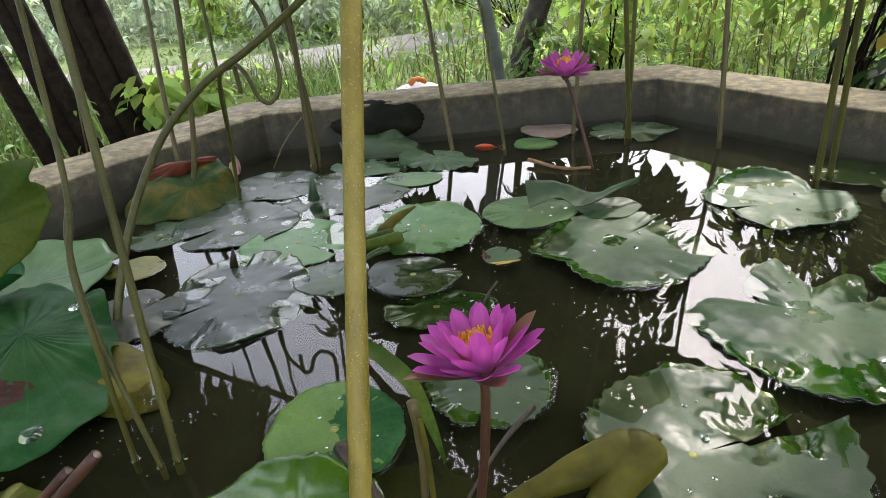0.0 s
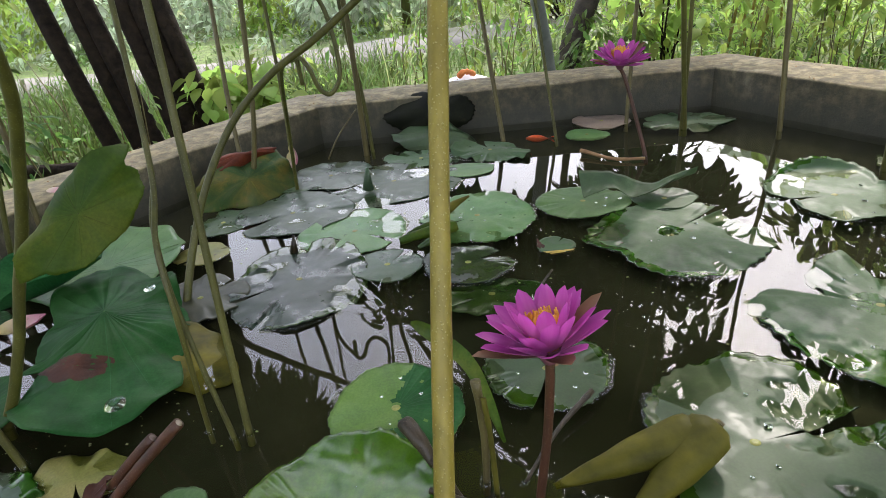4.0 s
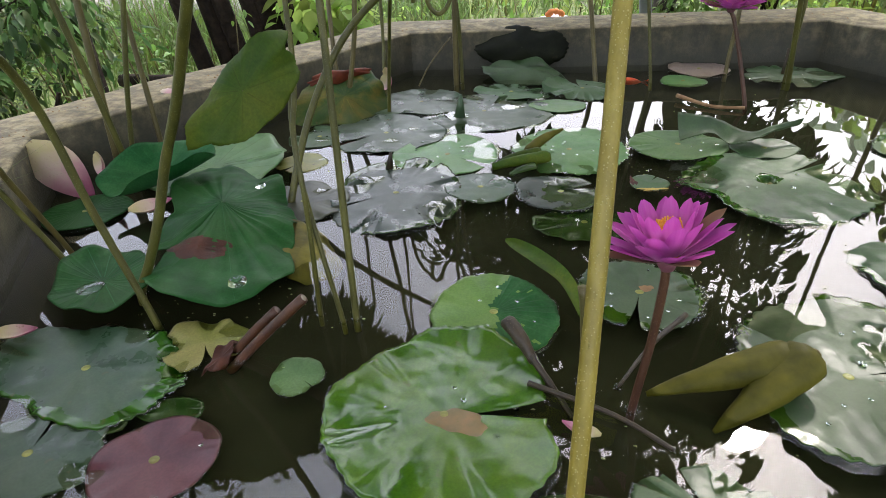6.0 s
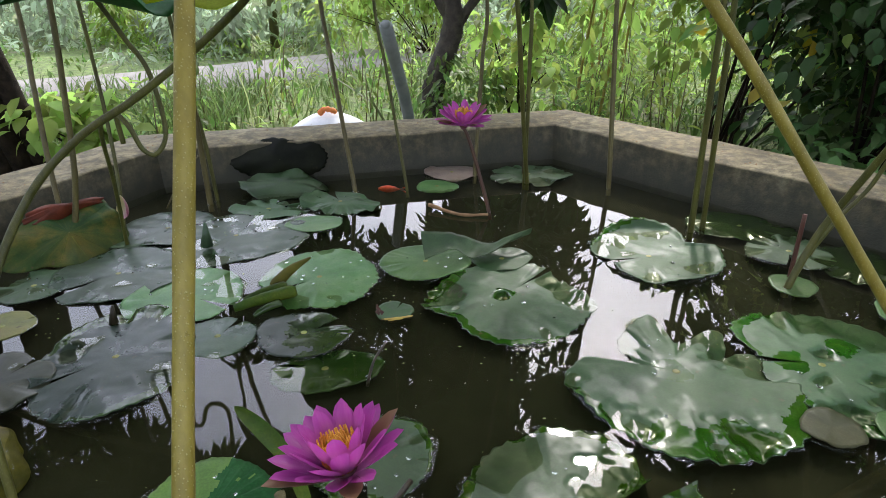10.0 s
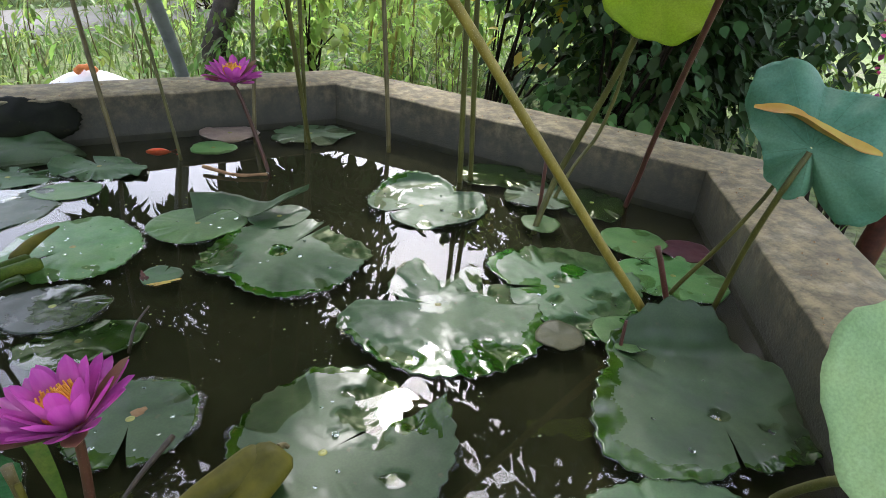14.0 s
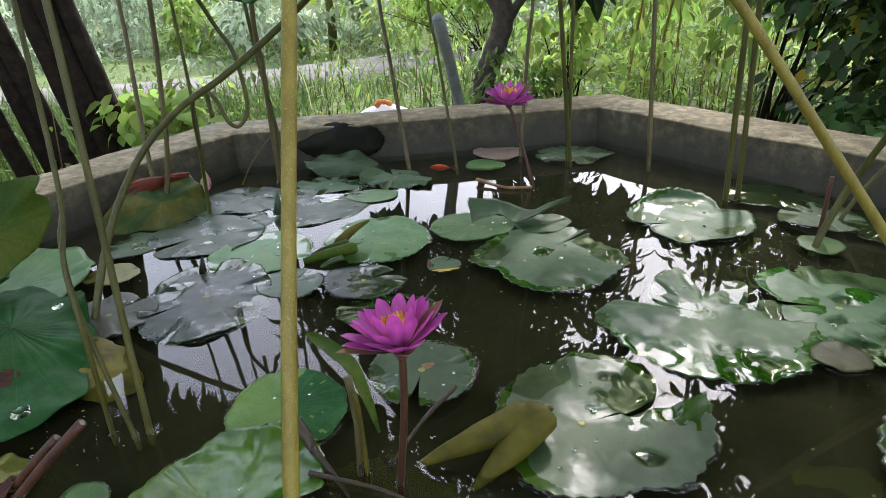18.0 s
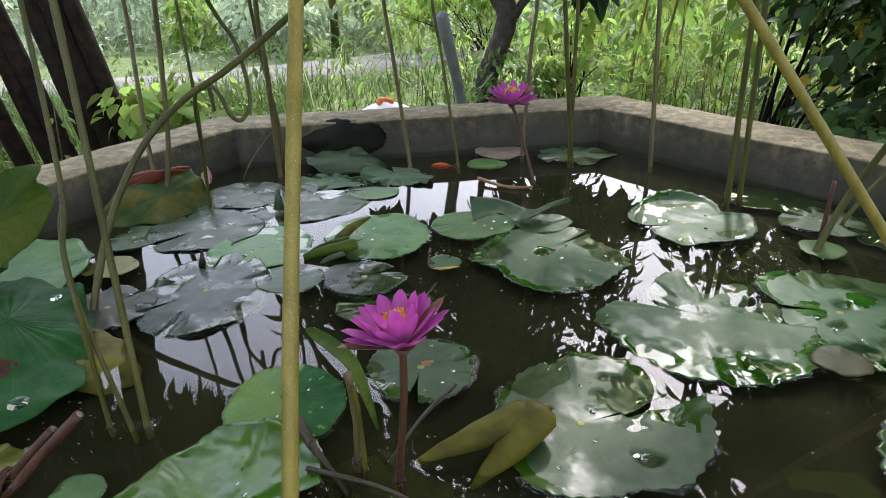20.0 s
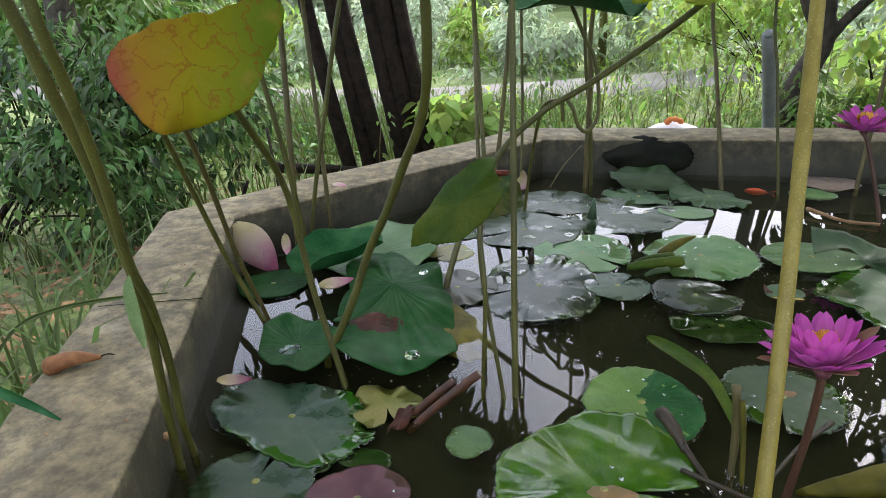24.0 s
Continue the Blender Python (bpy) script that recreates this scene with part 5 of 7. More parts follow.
def strip_leaf(name, points, width, material, label, category, group=""):
    """A long narrow leaf folded along its middle."""
    pts = spline(points, 6)
    n = len(pts)
    verts, faces = [], []
    for i, p in enumerate(pts):
        d = (pts[min(i + 1, n - 1)] - pts[max(i - 1, 0)]).normalized()
        side = d.cross(Vector((0.4, -0.8, 0.3))).normalized()
        up = side.cross(d)
        w = width * math.sin(math.pi * min(0.98, max(0.03, (i + 0.4) / n))) ** 0.7
        for k in (-1, -0.5, 0, 0.5, 1):
            verts.append(p + side * w * k + up * w * 0.5 * abs(k))
    for i in range(n - 1):
        for k in range(4):
            faces.append((i * 5 + k, i * 5 + k + 1, i * 5 + k + 6, i * 5 + k + 5))
    m = len(verts)
    low = [v - Vector((0, 0.0006, 0.0008)) for v in verts]
    faces += [tuple(q + m for q in f[::-1]) for f in faces]
    return tagged(mesh_object(name, list(verts) + low, faces, material), label, category, group)


strip_leaf("hanging_leaf", [(-0.792, 0.208, 0.402), (-0.803, 0.212, 0.375), (-0.818, 0.222, 0.325), (-0.832, 0.232, 0.280)], 0.0085, LOTUS_PALE, "narrow pale green leaf hanging on a stalk", "leaf")

# big lotus leaves lying low at the left
lf = leaf_disc("lotus_leaf", 0.26, 0.26, 0, LOTUS, None, wave=0.011, lobes=4, bowl=-0.016, hub=0.032, serr=0.015, seed=91, rings=28, segs=288, pleat=0.0012, jag=0.022, dip=0.020, flaps=((-84, 0.60, 26), (150, 0.62, 26)),
               outline=((0, 0.56), (45, 0.50), (98, 0.86), (126, 1.05), (146, 0.84), (173, 0.50), (214, 0.52), (240, 0.62), (252, 0.50), (262, 0.90), (283, 1.18), (296, 1.25), (309, 1.14), (323, 1.04), (336, 0.70)))
lf.matrix_world = pose(-0.780, 0.868, 0.042, 2, 3, 0)
tagged(lf, "large blue green lotus leaf with radiating veins, lying low", "lotus leaf", "lotus leaves on the water")
add_veins(lf, 288, 28, 24, LOTUS, 0.0008)
patch_on(lf, 0.015, -0.130, 0.060, 0.030, 8, RUST, "dark rust brown rotten patch", 103)
droplet(lf, 0.04, 0.09, 0.022, 0.012)
droplet(lf, 0.14, -0.22, 0.012, 0.018, 0.25)
# the lighter green stands for sunlight on this leaf
lf = leaf_disc("lotus_leaf", 0.180, 0.190, 20, PAD_LIGHT, None, wave=0.010, lobes=3, bowl=0.01, seed=92, jag=0.06)
add_veins(lf, 96, 12, 20, PAD_LIGHT, 0.0010)
lf.matrix_world = pose(-0.965, 1.150, 0.020, 2, 2, 0)
tagged(lf, "lotus leaf lying on the water with sunlight in its light green", "lotus leaf", "lotus leaves on the water")
lf = leaf_disc("lotus_leaf", 0.085, 0.115, 0, LOTUS, None, wave=0.008, lobes=3, bowl=0.012, seed=93)
add_veins(lf, 96, 12, 14, LOTUS, 0.0010)
lf.matrix_world = pose(-0.905, 0.645, 0.022, 0, 2, 40)
tagged(lf, "small blue green lotus leaf holding a puddle", "lotus leaf", "lotus leaves on the water")
droplet(lf, -0.02, -0.02, 0.004, 0.022, 0.15)
lf = leaf_disc("lotus_leaf", 0.10, 0.13, 0, LOTUS, None, wave=0.012, lobes=2, bowl=0.02, seed=94, flaps=((0, 0.1, 70),))
lf.matrix_world = pose(-1.01, 1.02, 0.055, 8, 22, -50)
tagged(lf, "folded blue green lotus leaf by the wall", "lotus leaf", "lotus leaves on the water")
# drooping bent leaf on its thin stalk
lf = leaf_disc("lotus_leaf", 0.094, 0.046, 0, LOTUS_OLIVE, None, wave=0.008, lobes=3, bowl=-0.010, seed=95, flaps=((20, 0.55, -45), (-120, 0.30, 35)), serr=0.03, dip=0.022, jag=0.06,
               outline=((0, 0.80), (22, 1.0), (60, 0.85), (120, 0.72), (160, 0.86), (182, 1.0), (205, 0.92), (250, 1.0), (300, 0.95), (335, 0.92)))
add_veins(lf, 96, 12, 9, LOTUS_OLIVE, 0.0006)
lf.matrix_world = frame_at((-0.486, 0.540, 0.400), (0.30, -0.74, 0.30), (0.094, 0.110, 0.085))
tagged(lf, "drooping half folded green lotus leaf on a thin stalk", "lotus leaf", "lotus plants in the pond")
# dying leaf against the north west wall
lf = leaf_disc("dying_leaf", 0.165, 0.120, 0, DYING, None, wave=0.012, lobes=3, bowl=-0.018, seed=96, jag=0.06, dip=0.018,
               outline=((0, 0.9), (40, 1.0), (80, 0.75), (120, 0.85), (180, 1.0), (230, 0.8), (265, 1.0), (310, 0.85)))
lf.matrix_world = frame_at((-0.765, 1.590, 0.062), (0.40, -0.42, 0.75), (0.72, 0.69, 0.05))
tagged(lf, "green and yellow dying lotus leaf by the wall", "lotus leaf")
add_veins(lf, 96, 12, 12, DYING, 0.0014)
lf = leaf_disc("dying_leaf", 0.105, 0.024, 0, RED_LEAF, None, wave=0.005, lobes=3, bowl=-0.022, seed=97, jag=0.12, dip=0.016)
lf.matrix_world = frame_at((-0.790, 1.640, 0.118), (0.42, -0.50, 0.66), (0.74, 0.66, 0.02))
tagged(lf, "red rim of a dying lotus leaf by the wall", "lotus leaf")
lf = leaf_disc("wilted_leaf", 0.165, 0.080, 0, BLACK_LEAF, None, wave=0.005, lobes=3, bowl=-0.035, seed=98, serr=0.06, teeth=30, jag=0.03, dip=0.014,
               outline=((0, 1.0), (40, 1.05), (75, 0.9), (100, 1.05), (140, 1.0), (180, 1.0), (215, 0.85), (250, 0.95), (290, 0.8), (330, 0.95)))
lf.matrix_world = orient((-0.27, 2.072, 0.085), (0.05, -0.80, 0.38), 0)
tagged(lf, "wilted leaf standing before the far wall, its shaded side painted black", "leaf")
lf = leaf_disc("wilted_leaf", 0.15, 0.075, -10, PAD, None, wave=0.012, lobes=3, bowl=-0.01, seed=99, serr=0.03, flaps=((0, 0.5, -25),))
lf.matrix_world = orient((-0.26, 2.010, 0.026), (0.05, -0.30, 0.9), 0)
tagged(lf, "green leaf below the wilted one", "leaf")
patch_on(gloss_pad, 0.020, -0.010, 0.040, 0.020, -8, RUST_LIGHT, "brown dry patch", 101)
patch_on(spot_pad, 0.012, 0.012, 0.012, 0.009, 20, DRY, "orange brown spot", 102)
# upright pad half beside the flower
strip_leaf("young_leaf", [(-0.045, 0.600, -0.01), (-0.070, 0.660, 0.020), (-0.100, 0.725, 0.034), (-0.145, 0.795, 0.028), (-0.185, 0.850, 0.018), (-0.208, 0.878, 0.010)], 0.0135, LOTUS_OLIVE, "young green leaf curling up beside the flower", "leaf")


lf = leaf_disc("rotting_leaf", 0.100, 0.068, 65, ROT_YELLOW, None, wave=0.006, lobes=3, bowl=-0.012, seed=104, segs=64, rings=10, jag=0.08)
lf.matrix_world = orient((-0.598, 0.812, 0.010), (0.14, -0.06, 0.98), 0)
tagged(lf, "olive yellow rotting leaf hanging into the water", "leaf")
lf = leaf_disc("rotting_leaf", 0.036, 0.014, 70, RUST, None, wave=0.006, lobes=3, seed=105, segs=48, rings=8, jag=0.12)
lf.matrix_world = pose(-0.600, 0.500, 0.006, 6, 0, 10)
tagged(lf, "brown rotting shred of leaf on the water", "leaf")


def teal_streak():
    ob = strip_leaf("yellow_streak_leaf", [(1.018, 0.622, 0.466), (1.050, 0.578, 0.464), (1.070, 0.534, 0.448), (1.090, 0.495, 0.436), (1.117, 0.458, 0.432)], 0.0205, ORANGE_LEAF, "narrow orange yellow leaf lying across the teal leaf", "leaf")
    return ob


teal_streak()

# ---- rolled leaf, cut stems, twigs ----


def cone_leaf(name, base, tip, r0, r1, material):
    pts = [Vector(base), Vector(base).lerp(Vector(tip), 0.5) + Vector((0, 0, 0.006)), Vector(tip)]
    pts = spline(pts, 8)
    n = len(pts)
    verts, faces = [], []
    sides = 18
    d = (pts[-1] - pts[0]).normalized()
    u = d.cross(Vector((0, 0, 1))).normalized()
    w = u.cross(d)
    for i, p in enumerate(pts):
        f = i / (n - 1)
        r = r0 + (r1 - r0) * math.sin(min(1, f * 1.15) * math.pi / 2)
        if f > 0.93:
            r *= 1 - (f - 0.93) * 5.0
        for k in range(sides):
            a = 2 * math.pi * k / sides
            rr = r * (1 + 0.10 * math.sin(a + 5 * f) + 0.05 * math.sin(3 * a + 9 * f) + 0.12 * noise.noise((f * 5, math.cos(a) * 1.2, math.sin(a) * 1.2)))
            verts.append(p + u * math.cos(a) * rr + w * math.sin(a) * rr * 0.85)
    for i in range(n - 1):
        for k in range(sides):
            a, b = i * sides + k, i * sides + (k + 1) % sides
            faces.append((a, b, b + sides, a + sides))
    faces += [tuple(range(sides))[::-1], tuple(range((n - 1) * sides, n * sides))]
    return mesh_object(name, verts, faces, material)


roll = thing("rolled_leaf", "olive green unopened leaf rolled into two tapering lobes", "leaf", at=(0.08, 0.49, 0))
child(cone_leaf("lobe", (-0.062, 0.030, -0.008), (0.124, 0.066, 0.046), 0.004, 0.027, LEAF_ROLLED), roll)
child(cone_leaf("lobe", (0.018, -0.014, -0.020), (0.142, 0.068, 0.050), 0.003, 0.031, LEAF_ROLLED), roll)
child(tube("stalk", [(0.138, 0.072, 0.052), (0.146, 0.076, 0.050), (0.152, 0.074, 0.046)], 0.006, 0.003, STEM_BROWN, 8), roll)

roll = thing("rolled_leaf", "olive brown rolled leaf tip over a curled green leaf", "leaf", at=(-0.19, 1.27, 0))
child(cone_leaf("sheath", (0.078, 0.092, 0.052), (-0.010, 0.026, 0.016), 0.003, 0.015, LEAF_ROLLED), roll)
child(cone_leaf("curl", (-0.085, -0.045, 0.004), (0.052, -0.016, 0.022), 0.010, 0.017, LOTUS_OLIVE), roll)
child(cone_leaf("curl", (-0.070, -0.010, 0.004), (0.030, 0.004, 0.026), 0.006, 0.013, LOTUS_OLIVE), roll)
child(cone_leaf("curl", (-0.040, -0.070, -0.004), (0.020, -0.040, 0.008), 0.006, 0.012, PAD_SUNK), roll)


def cut_stem(a, b, r, label):
    e = thing("cut_stem", label, "stem", "cut dead stems", at=a)
    rel = [Vector((0, 0, 0)), (Vector(b) - Vector(a)) * 0.5 + Vector((0, 0, 0.003)), Vector(b) - Vector(a)]
    child(tube("stem", rel, r, r * 1.05, STEM_DARK, 10, 0.08), e)
    d = (Vector(b) - Vector(a)).normalized()
    ring = tube("cut_end", [Vector(b) - Vector(a) - d * 0.001, Vector(b) - Vector(a) + d * 0.0012], r * 0.8, r * 0.55, PAD_PINK, 10)
    child(ring, e, "pale cut end")
    p = Vector(a).lerp(Vector(b), -a[2] / (b[2] - a[2]))
    wet_foot(e, p.x, p.y, r * 1.8, r, math.degrees(math.atan2(b[1] - a[1], b[0] - a[0])), 7)


cut_stem((-0.590, 0.500, -0.02), (-0.465, 0.539, 0.099), 0.0075, "brown cut dead stem leaning out of the water")
cut_stem((-0.605, 0.520, -0.02), (-0.515, 0.545, 0.068), 0.0075, "shorter brown cut dead stem")


def dead_stem(points, r0, r1, label, mat=None):
    ob = tagged(tube("dead_stem", points, r0, r1, mat or STEM_WET, 8, 0.2, len(bpy.data.objects)), label, "stem", "dead stems in the water")
    if points[0][2] < 0.006:
        a, b = Vector(points[0]), Vector(points[1])
        f = max(0.0, -a.z) / max(1e-4, b.z - a.z)
        p = a.lerp(b, min(1.0, f))
        wet_foot(ob, p.x, p.y, r0 * 2.2, r0 * 1.1, math.degrees(math.atan2(b.y - a.y, b.x - a.x)), len(bpy.data.objects) % 77)


dead_stem([(-0.070, 0.520, -0.02), (-0.068, 0.545, 0.06), (-0.075, 0.56, 0.135)], 0.005, 0.0065, "brown withered sheath beside the flower", STEM_BROWN)
dead_stem([(-0.055, 0.500, -0.02), (-0.060, 0.53, 0.07), (-0.066, 0.545, 0.12)], 0.004, 0.004, "olive withered stem beside the flower", LEAF_ROLLED)
dead_stem([(-0.020, 0.52, 0.0), (0.03, 0.60, 0.012), (0.085, 0.665, 0.022)], 0.002, 0.005, "dark wet dead leaf stalk on the water")
bud = thing("withered_bud", "dark brown withered bud on a wet stem", "bud", at=(-0.165, 0.560, 0))
child(cone_leaf("bud", (0.030, -0.030, 0.022), (-0.012, 0.014, 0.062), 0.006, 0.012, STEM_WET), bud)
child(tube("stalk", [(0.085, -0.085, -0.02), (0.058, -0.058, 0.006), (0.026, -0.026, 0.030)], 0.0045, 0.005, STEM_WET, 8, 0.2, 3), bud)
dead_stem([(0.04, 0.42, 0.002), (-0.03, 0.46, 0.010), (-0.14, 0.50, 0.012)], 0.003, 0.004, "brown dead stem floating under the flower")
dead_stem([(0.215, 1.755, 0.015), (0.30, 1.68, 0.008), (0.385, 1.66, 0.010)], 0.006, 0.004, "pale brown dead stalk floating", DRY)
dead_stem([(-0.525, 1.20, 0.005), (-0.520, 1.205, 0.045)], 0.010, 0.003, "dark tip of a leaf bud in the water")
dead_stem([(-0.41, 1.56, 0.01), (-0.405, 1.565, 0.075)], 0.018, 0.004, "dark pointed leaf tip among the pads", PAD_DARK)
dead_stem([(0.02, 0.93, -0.01), (0.035, 0.965, 0.02), (0.06, 1.01, 0.03)], 0.003, 0.002, "thin twig in the water")
dead_stem([(0.58, 2.03, -0.02), (0.585, 2.045, 0.08)], 0.006, 0.004, "thin stub by the far corner")
dead_stem([(-0.60, 1.86, 0.01), (-0.56, 1.89, 0.08), (-0.50, 1.95, 0.15)], 0.003, 0.002, "grey dry twig reaching to the wall top", STEM_BROWN)
dead_stem([(-0.96, 0.30, 0.0), (-0.93, 0.29, 0.05), (-0.91, 0.285, 0.07)], 0.012, 0.006, "brown curled dead leaf at the wall", DRY)

# ---- water lily flowers ----


def petal_mesh(name, length, width, curl, material, cup=0.35):
    n, m = 9, 6
    verts, faces = [], []
    for i in range(n + 1):
        f = i / n
        w = width * 2.45 * (0.06 + 0.94 * f) ** 0.8 * (1 - f) ** 0.60 if f < 1 else 0.0004
        x = length * f
        zc = curl * length * f * f
        for k in range(m + 1):
            s = 2 * k / m - 1
            verts.append((x, s * w, zc + cup * w * s * s))
    for i in range(n):
        for k in range(m):
            faces.append((i * (m + 1) + k, (i + 1) * (m + 1) + k, (i + 1) * (m + 1) + k + 1, i * (m + 1) + k + 1))
    me = bpy.data.meshes.new(name)
    me.from_pydata(verts, [], faces)
    me.materials.append(material)
    me.shade_smooth()
    me.update()
    return me


def lily_flower(at, foot, size, tilt, label, seed, lifts=(24, 41, 56)):
    """A water lily: rings of pointed petals round a tuft of stamens, on a stalk."""
    g = random.Random(seed)
    e = thing("water_lily", label, "flower", "water lily flowers", at=at)
    meshes = [petal_mesh("petal", size * (0.49 - 0.045 * k), size * (0.086 - 0.007 * k), 0.10 + 0.03 * k, PETAL) for k in range(3)]
    tip = pose(0, 0, 0, tilt[0], tilt[1], 0)
    for ring, (count, lift) in enumerate(((12, lifts[0]), (11, lifts[1]), (9, lifts[2]))):
        for k in range(count):
            p = new("petal", meshes[ring])
            a = 360 * (k + 0.5 * (ring % 2)) / count + g.uniform(-5, 5)
            p.matrix_world = tip @ pose(0, 0, 0.004 * ring, 0, 0, a) @ pose(size * (0.055 + 0.012 * ring), 0, 0, 0, -lift + g.uniform(-6, 6), g.uniform(-4, 4))
            child(p, e)
    sm = petal_mesh("sepal", size * 0.55, size * 0.085, 0.05, SEPAL)
    for a, lift in ((20, 34), (115, 20), (200, 18), (285, 20)):
        p = new("sepal", sm)
        p.matrix_world = tip @ pose(0, 0, -0.003, 0, 0, a) @ pose(size * 0.03, 0, 0, 0, -lift, 0)
        child(p, e, "greenish pink sepal")
    verts, faces = [], []
    for k in range(150):
        a, r = g.uniform(0, 6.283), math.sqrt(g.random()) * size * 0.085
        lean = 0.10 + r / (size * 0.085) * 0.38
        h = size * g.uniform(0.18, 0.28)
        d = Vector((math.cos(a) * lean, math.sin(a) * lean, 1)).normalized()
        bend = Vector((-math.cos(a), -math.sin(a), 0)) * h * 0.18
        b0 = Vector((math.cos(a) * r, math.sin(a) * r, 0))
        pts = [b0, b0 + d * h * 0.6, b0 + d * h + bend]
        v, f = tube_data(pts, size * 0.012, size * 0.007, 5)
        faces += [tuple(q + len(verts) for q in ff) for ff in f]
        verts += v
    st = mesh_object("stamen_tuft", verts, faces, STAMEN)
    st.matrix_world = tip @ pose(0, 0, 0.008)
    child(st, e, "tuft of orange yellow stamens")
    v, f = tube_data([Vector((0, 0, -0.012)), Vector((0, 0, -0.004)), Vector((0, 0, 0.006))], size * 0.05, size * 0.10, 12)
    cup = mesh_object("receptacle", v, f, SEPAL)
    cup.matrix_world = tip
    child(cup, e)
    rel = Vector(foot) - Vector(at)
    child(tube("stalk", [rel + Vector((0, 0, -0.05)), rel, rel * 0.5 + Vector((0.004, 0, 0.0)), rel * 0.15 + Vector((0.003, 0, 0)), Vector((0, 0, -0.008))], size * 0.038, size * 0.034, STEM_DARK, 10), e)
    wet_foot(e, foot[0], foot[1], size * 0.040, seed=seed)
    return e


lily_flower((0.012, 0.502, 0.219), (-0.005, 0.480, 0), 0.152, (-7, -9), "open magenta water lily with orange stamens", 3, (27, 43, 57))
lily_flower((0.328, 1.778, 0.255), (0.395, 1.700, 0), 0.165, (8, 0), "smaller open magenta water lily farther back", 5, (14, 27, 42))

# ---- fallen petals, dry leaves, fish ----


def shell_petal(at, length, width, rot, label, mat=None, place=None, cup=0.55):
    """A fallen lotus petal, cupped like a spoon."""
    n, m = 10, 8
    verts, faces = [], []
    for i in range(n + 1):
        f = i / n
        w = max(0.001, width * math.sin(math.pi * min(0.995, max(0.02, f)) ** 0.75) ** 0.8)
        for k in range(m + 1):
            s = 2 * k / m - 1
            verts.append((length * (f - 0.5), s * w, cup * w * s * s + 0.25 * cup * length * (2 * f - 1) ** 2))
    for i in range(n):
        for k in range(m):
            faces.append((i * (m + 1) + k, (i + 1) * (m + 1) + k, (i + 1) * (m + 1) + k + 1, i * (m + 1) + k + 1))
    c = len(verts)
    verts += [(x, y, z - 0.0012) for x, y, z in verts]
    faces += [tuple(q + c for q in f[::-1]) for f in faces]
    ob = mesh_object("fallen_petal", verts, faces, mat or LOTUS_PETAL)
    ob.matrix_world = place or Matrix.Translation(at) @ pose(0, 0, 0, *rot)
    tagged(ob, label, "petal", "fallen petals")


shell_petal(None, 0.185, 0.050, None, "large pale pink lotus petal leaning on the wall", cup=0.42, place=frame_at((-1.258, 0.992, 0.068), (-0.62, 0.68, -0.40), (0.80, -0.22, -0.58)))
shell_petal((-1.165, 1.020, 0.072), 0.085, 0.022, (62, 25, -50), "small pink lotus petal with pale edge")
shell_petal((-1.206, 1.386, 0.142), 0.085, 0.024, (180, 0, -20), "pale pink lotus petal on the wall top")
shell_petal((-0.895, 0.812, 0.080), 0.085, 0.022, (10, -8, 25), "pink lotus petal lying on a lotus leaf")
shell_petal((-0.955, 0.497, 0.014), 0.070, 0.018, (0, 0, 20), "pink lotus petal floating by the wall")
shell_petal((-0.655, 1.715, 0.070), 0.090, 0.035, (70, 10, -60), "pink lotus petal caught on a dying leaf")
shell_petal((-0.84, 1.55, 0.018), 0.070, 0.020, (0, 0, 35), "pink lotus petal floating among the pads")
shell_petal((-1.035, 1.19, 0.030), 0.06, 0.016, (20, 0, 60), "pink lotus petal among the leaves")
shell_petal((-0.07, 0.43, 0.006), 0.05, 0.01, (0, 0, 160), "pale petal bit on the water")
dry = thing("dry_leaf", "crumpled orange brown dry leaf on the wall top", "leaf", at=(-1.135, 0.300, TOP))
child(cone_leaf("blade", (0.040, 0.050, 0.010), (-0.030, -0.004, 0.013), 0.004, 0.018, DRY_ORANGE), dry)
child(cone_leaf("fold", (0.012, 0.022, 0.012), (-0.034, 0.014, 0.012), 0.005, 0.012, DRY_ORANGE), dry)
child(tube("stalk", [(0.038, 0.049, 0.011), (0.050, 0.056, 0.014), (0.060, 0.060, 0.012)], 0.0016, 0.001, BARK, 6), dry)
strip_leaf("grass_blade", [(-1.40, 0.235, 0.02), (-1.30, 0.228, 0.13), (-1.19, 0.218, 0.158), (-1.085, 0.212, 0.150), (-1.013, 0.204, 0.142)], 0.0085, LOTUS, "broad dark grass blade leaning over the wall top", "grass")
strip_leaf("grass_blade", [(-1.45, 0.33, 0.02), (-1.38, 0.39, 0.13), (-1.319, 0.444, 0.158), (-1.253, 0.522, 0.152), (-1.170, 0.586, 0.143)], 0.0045, GRASS, "long thin grass blade lying over the wall top", "grass")


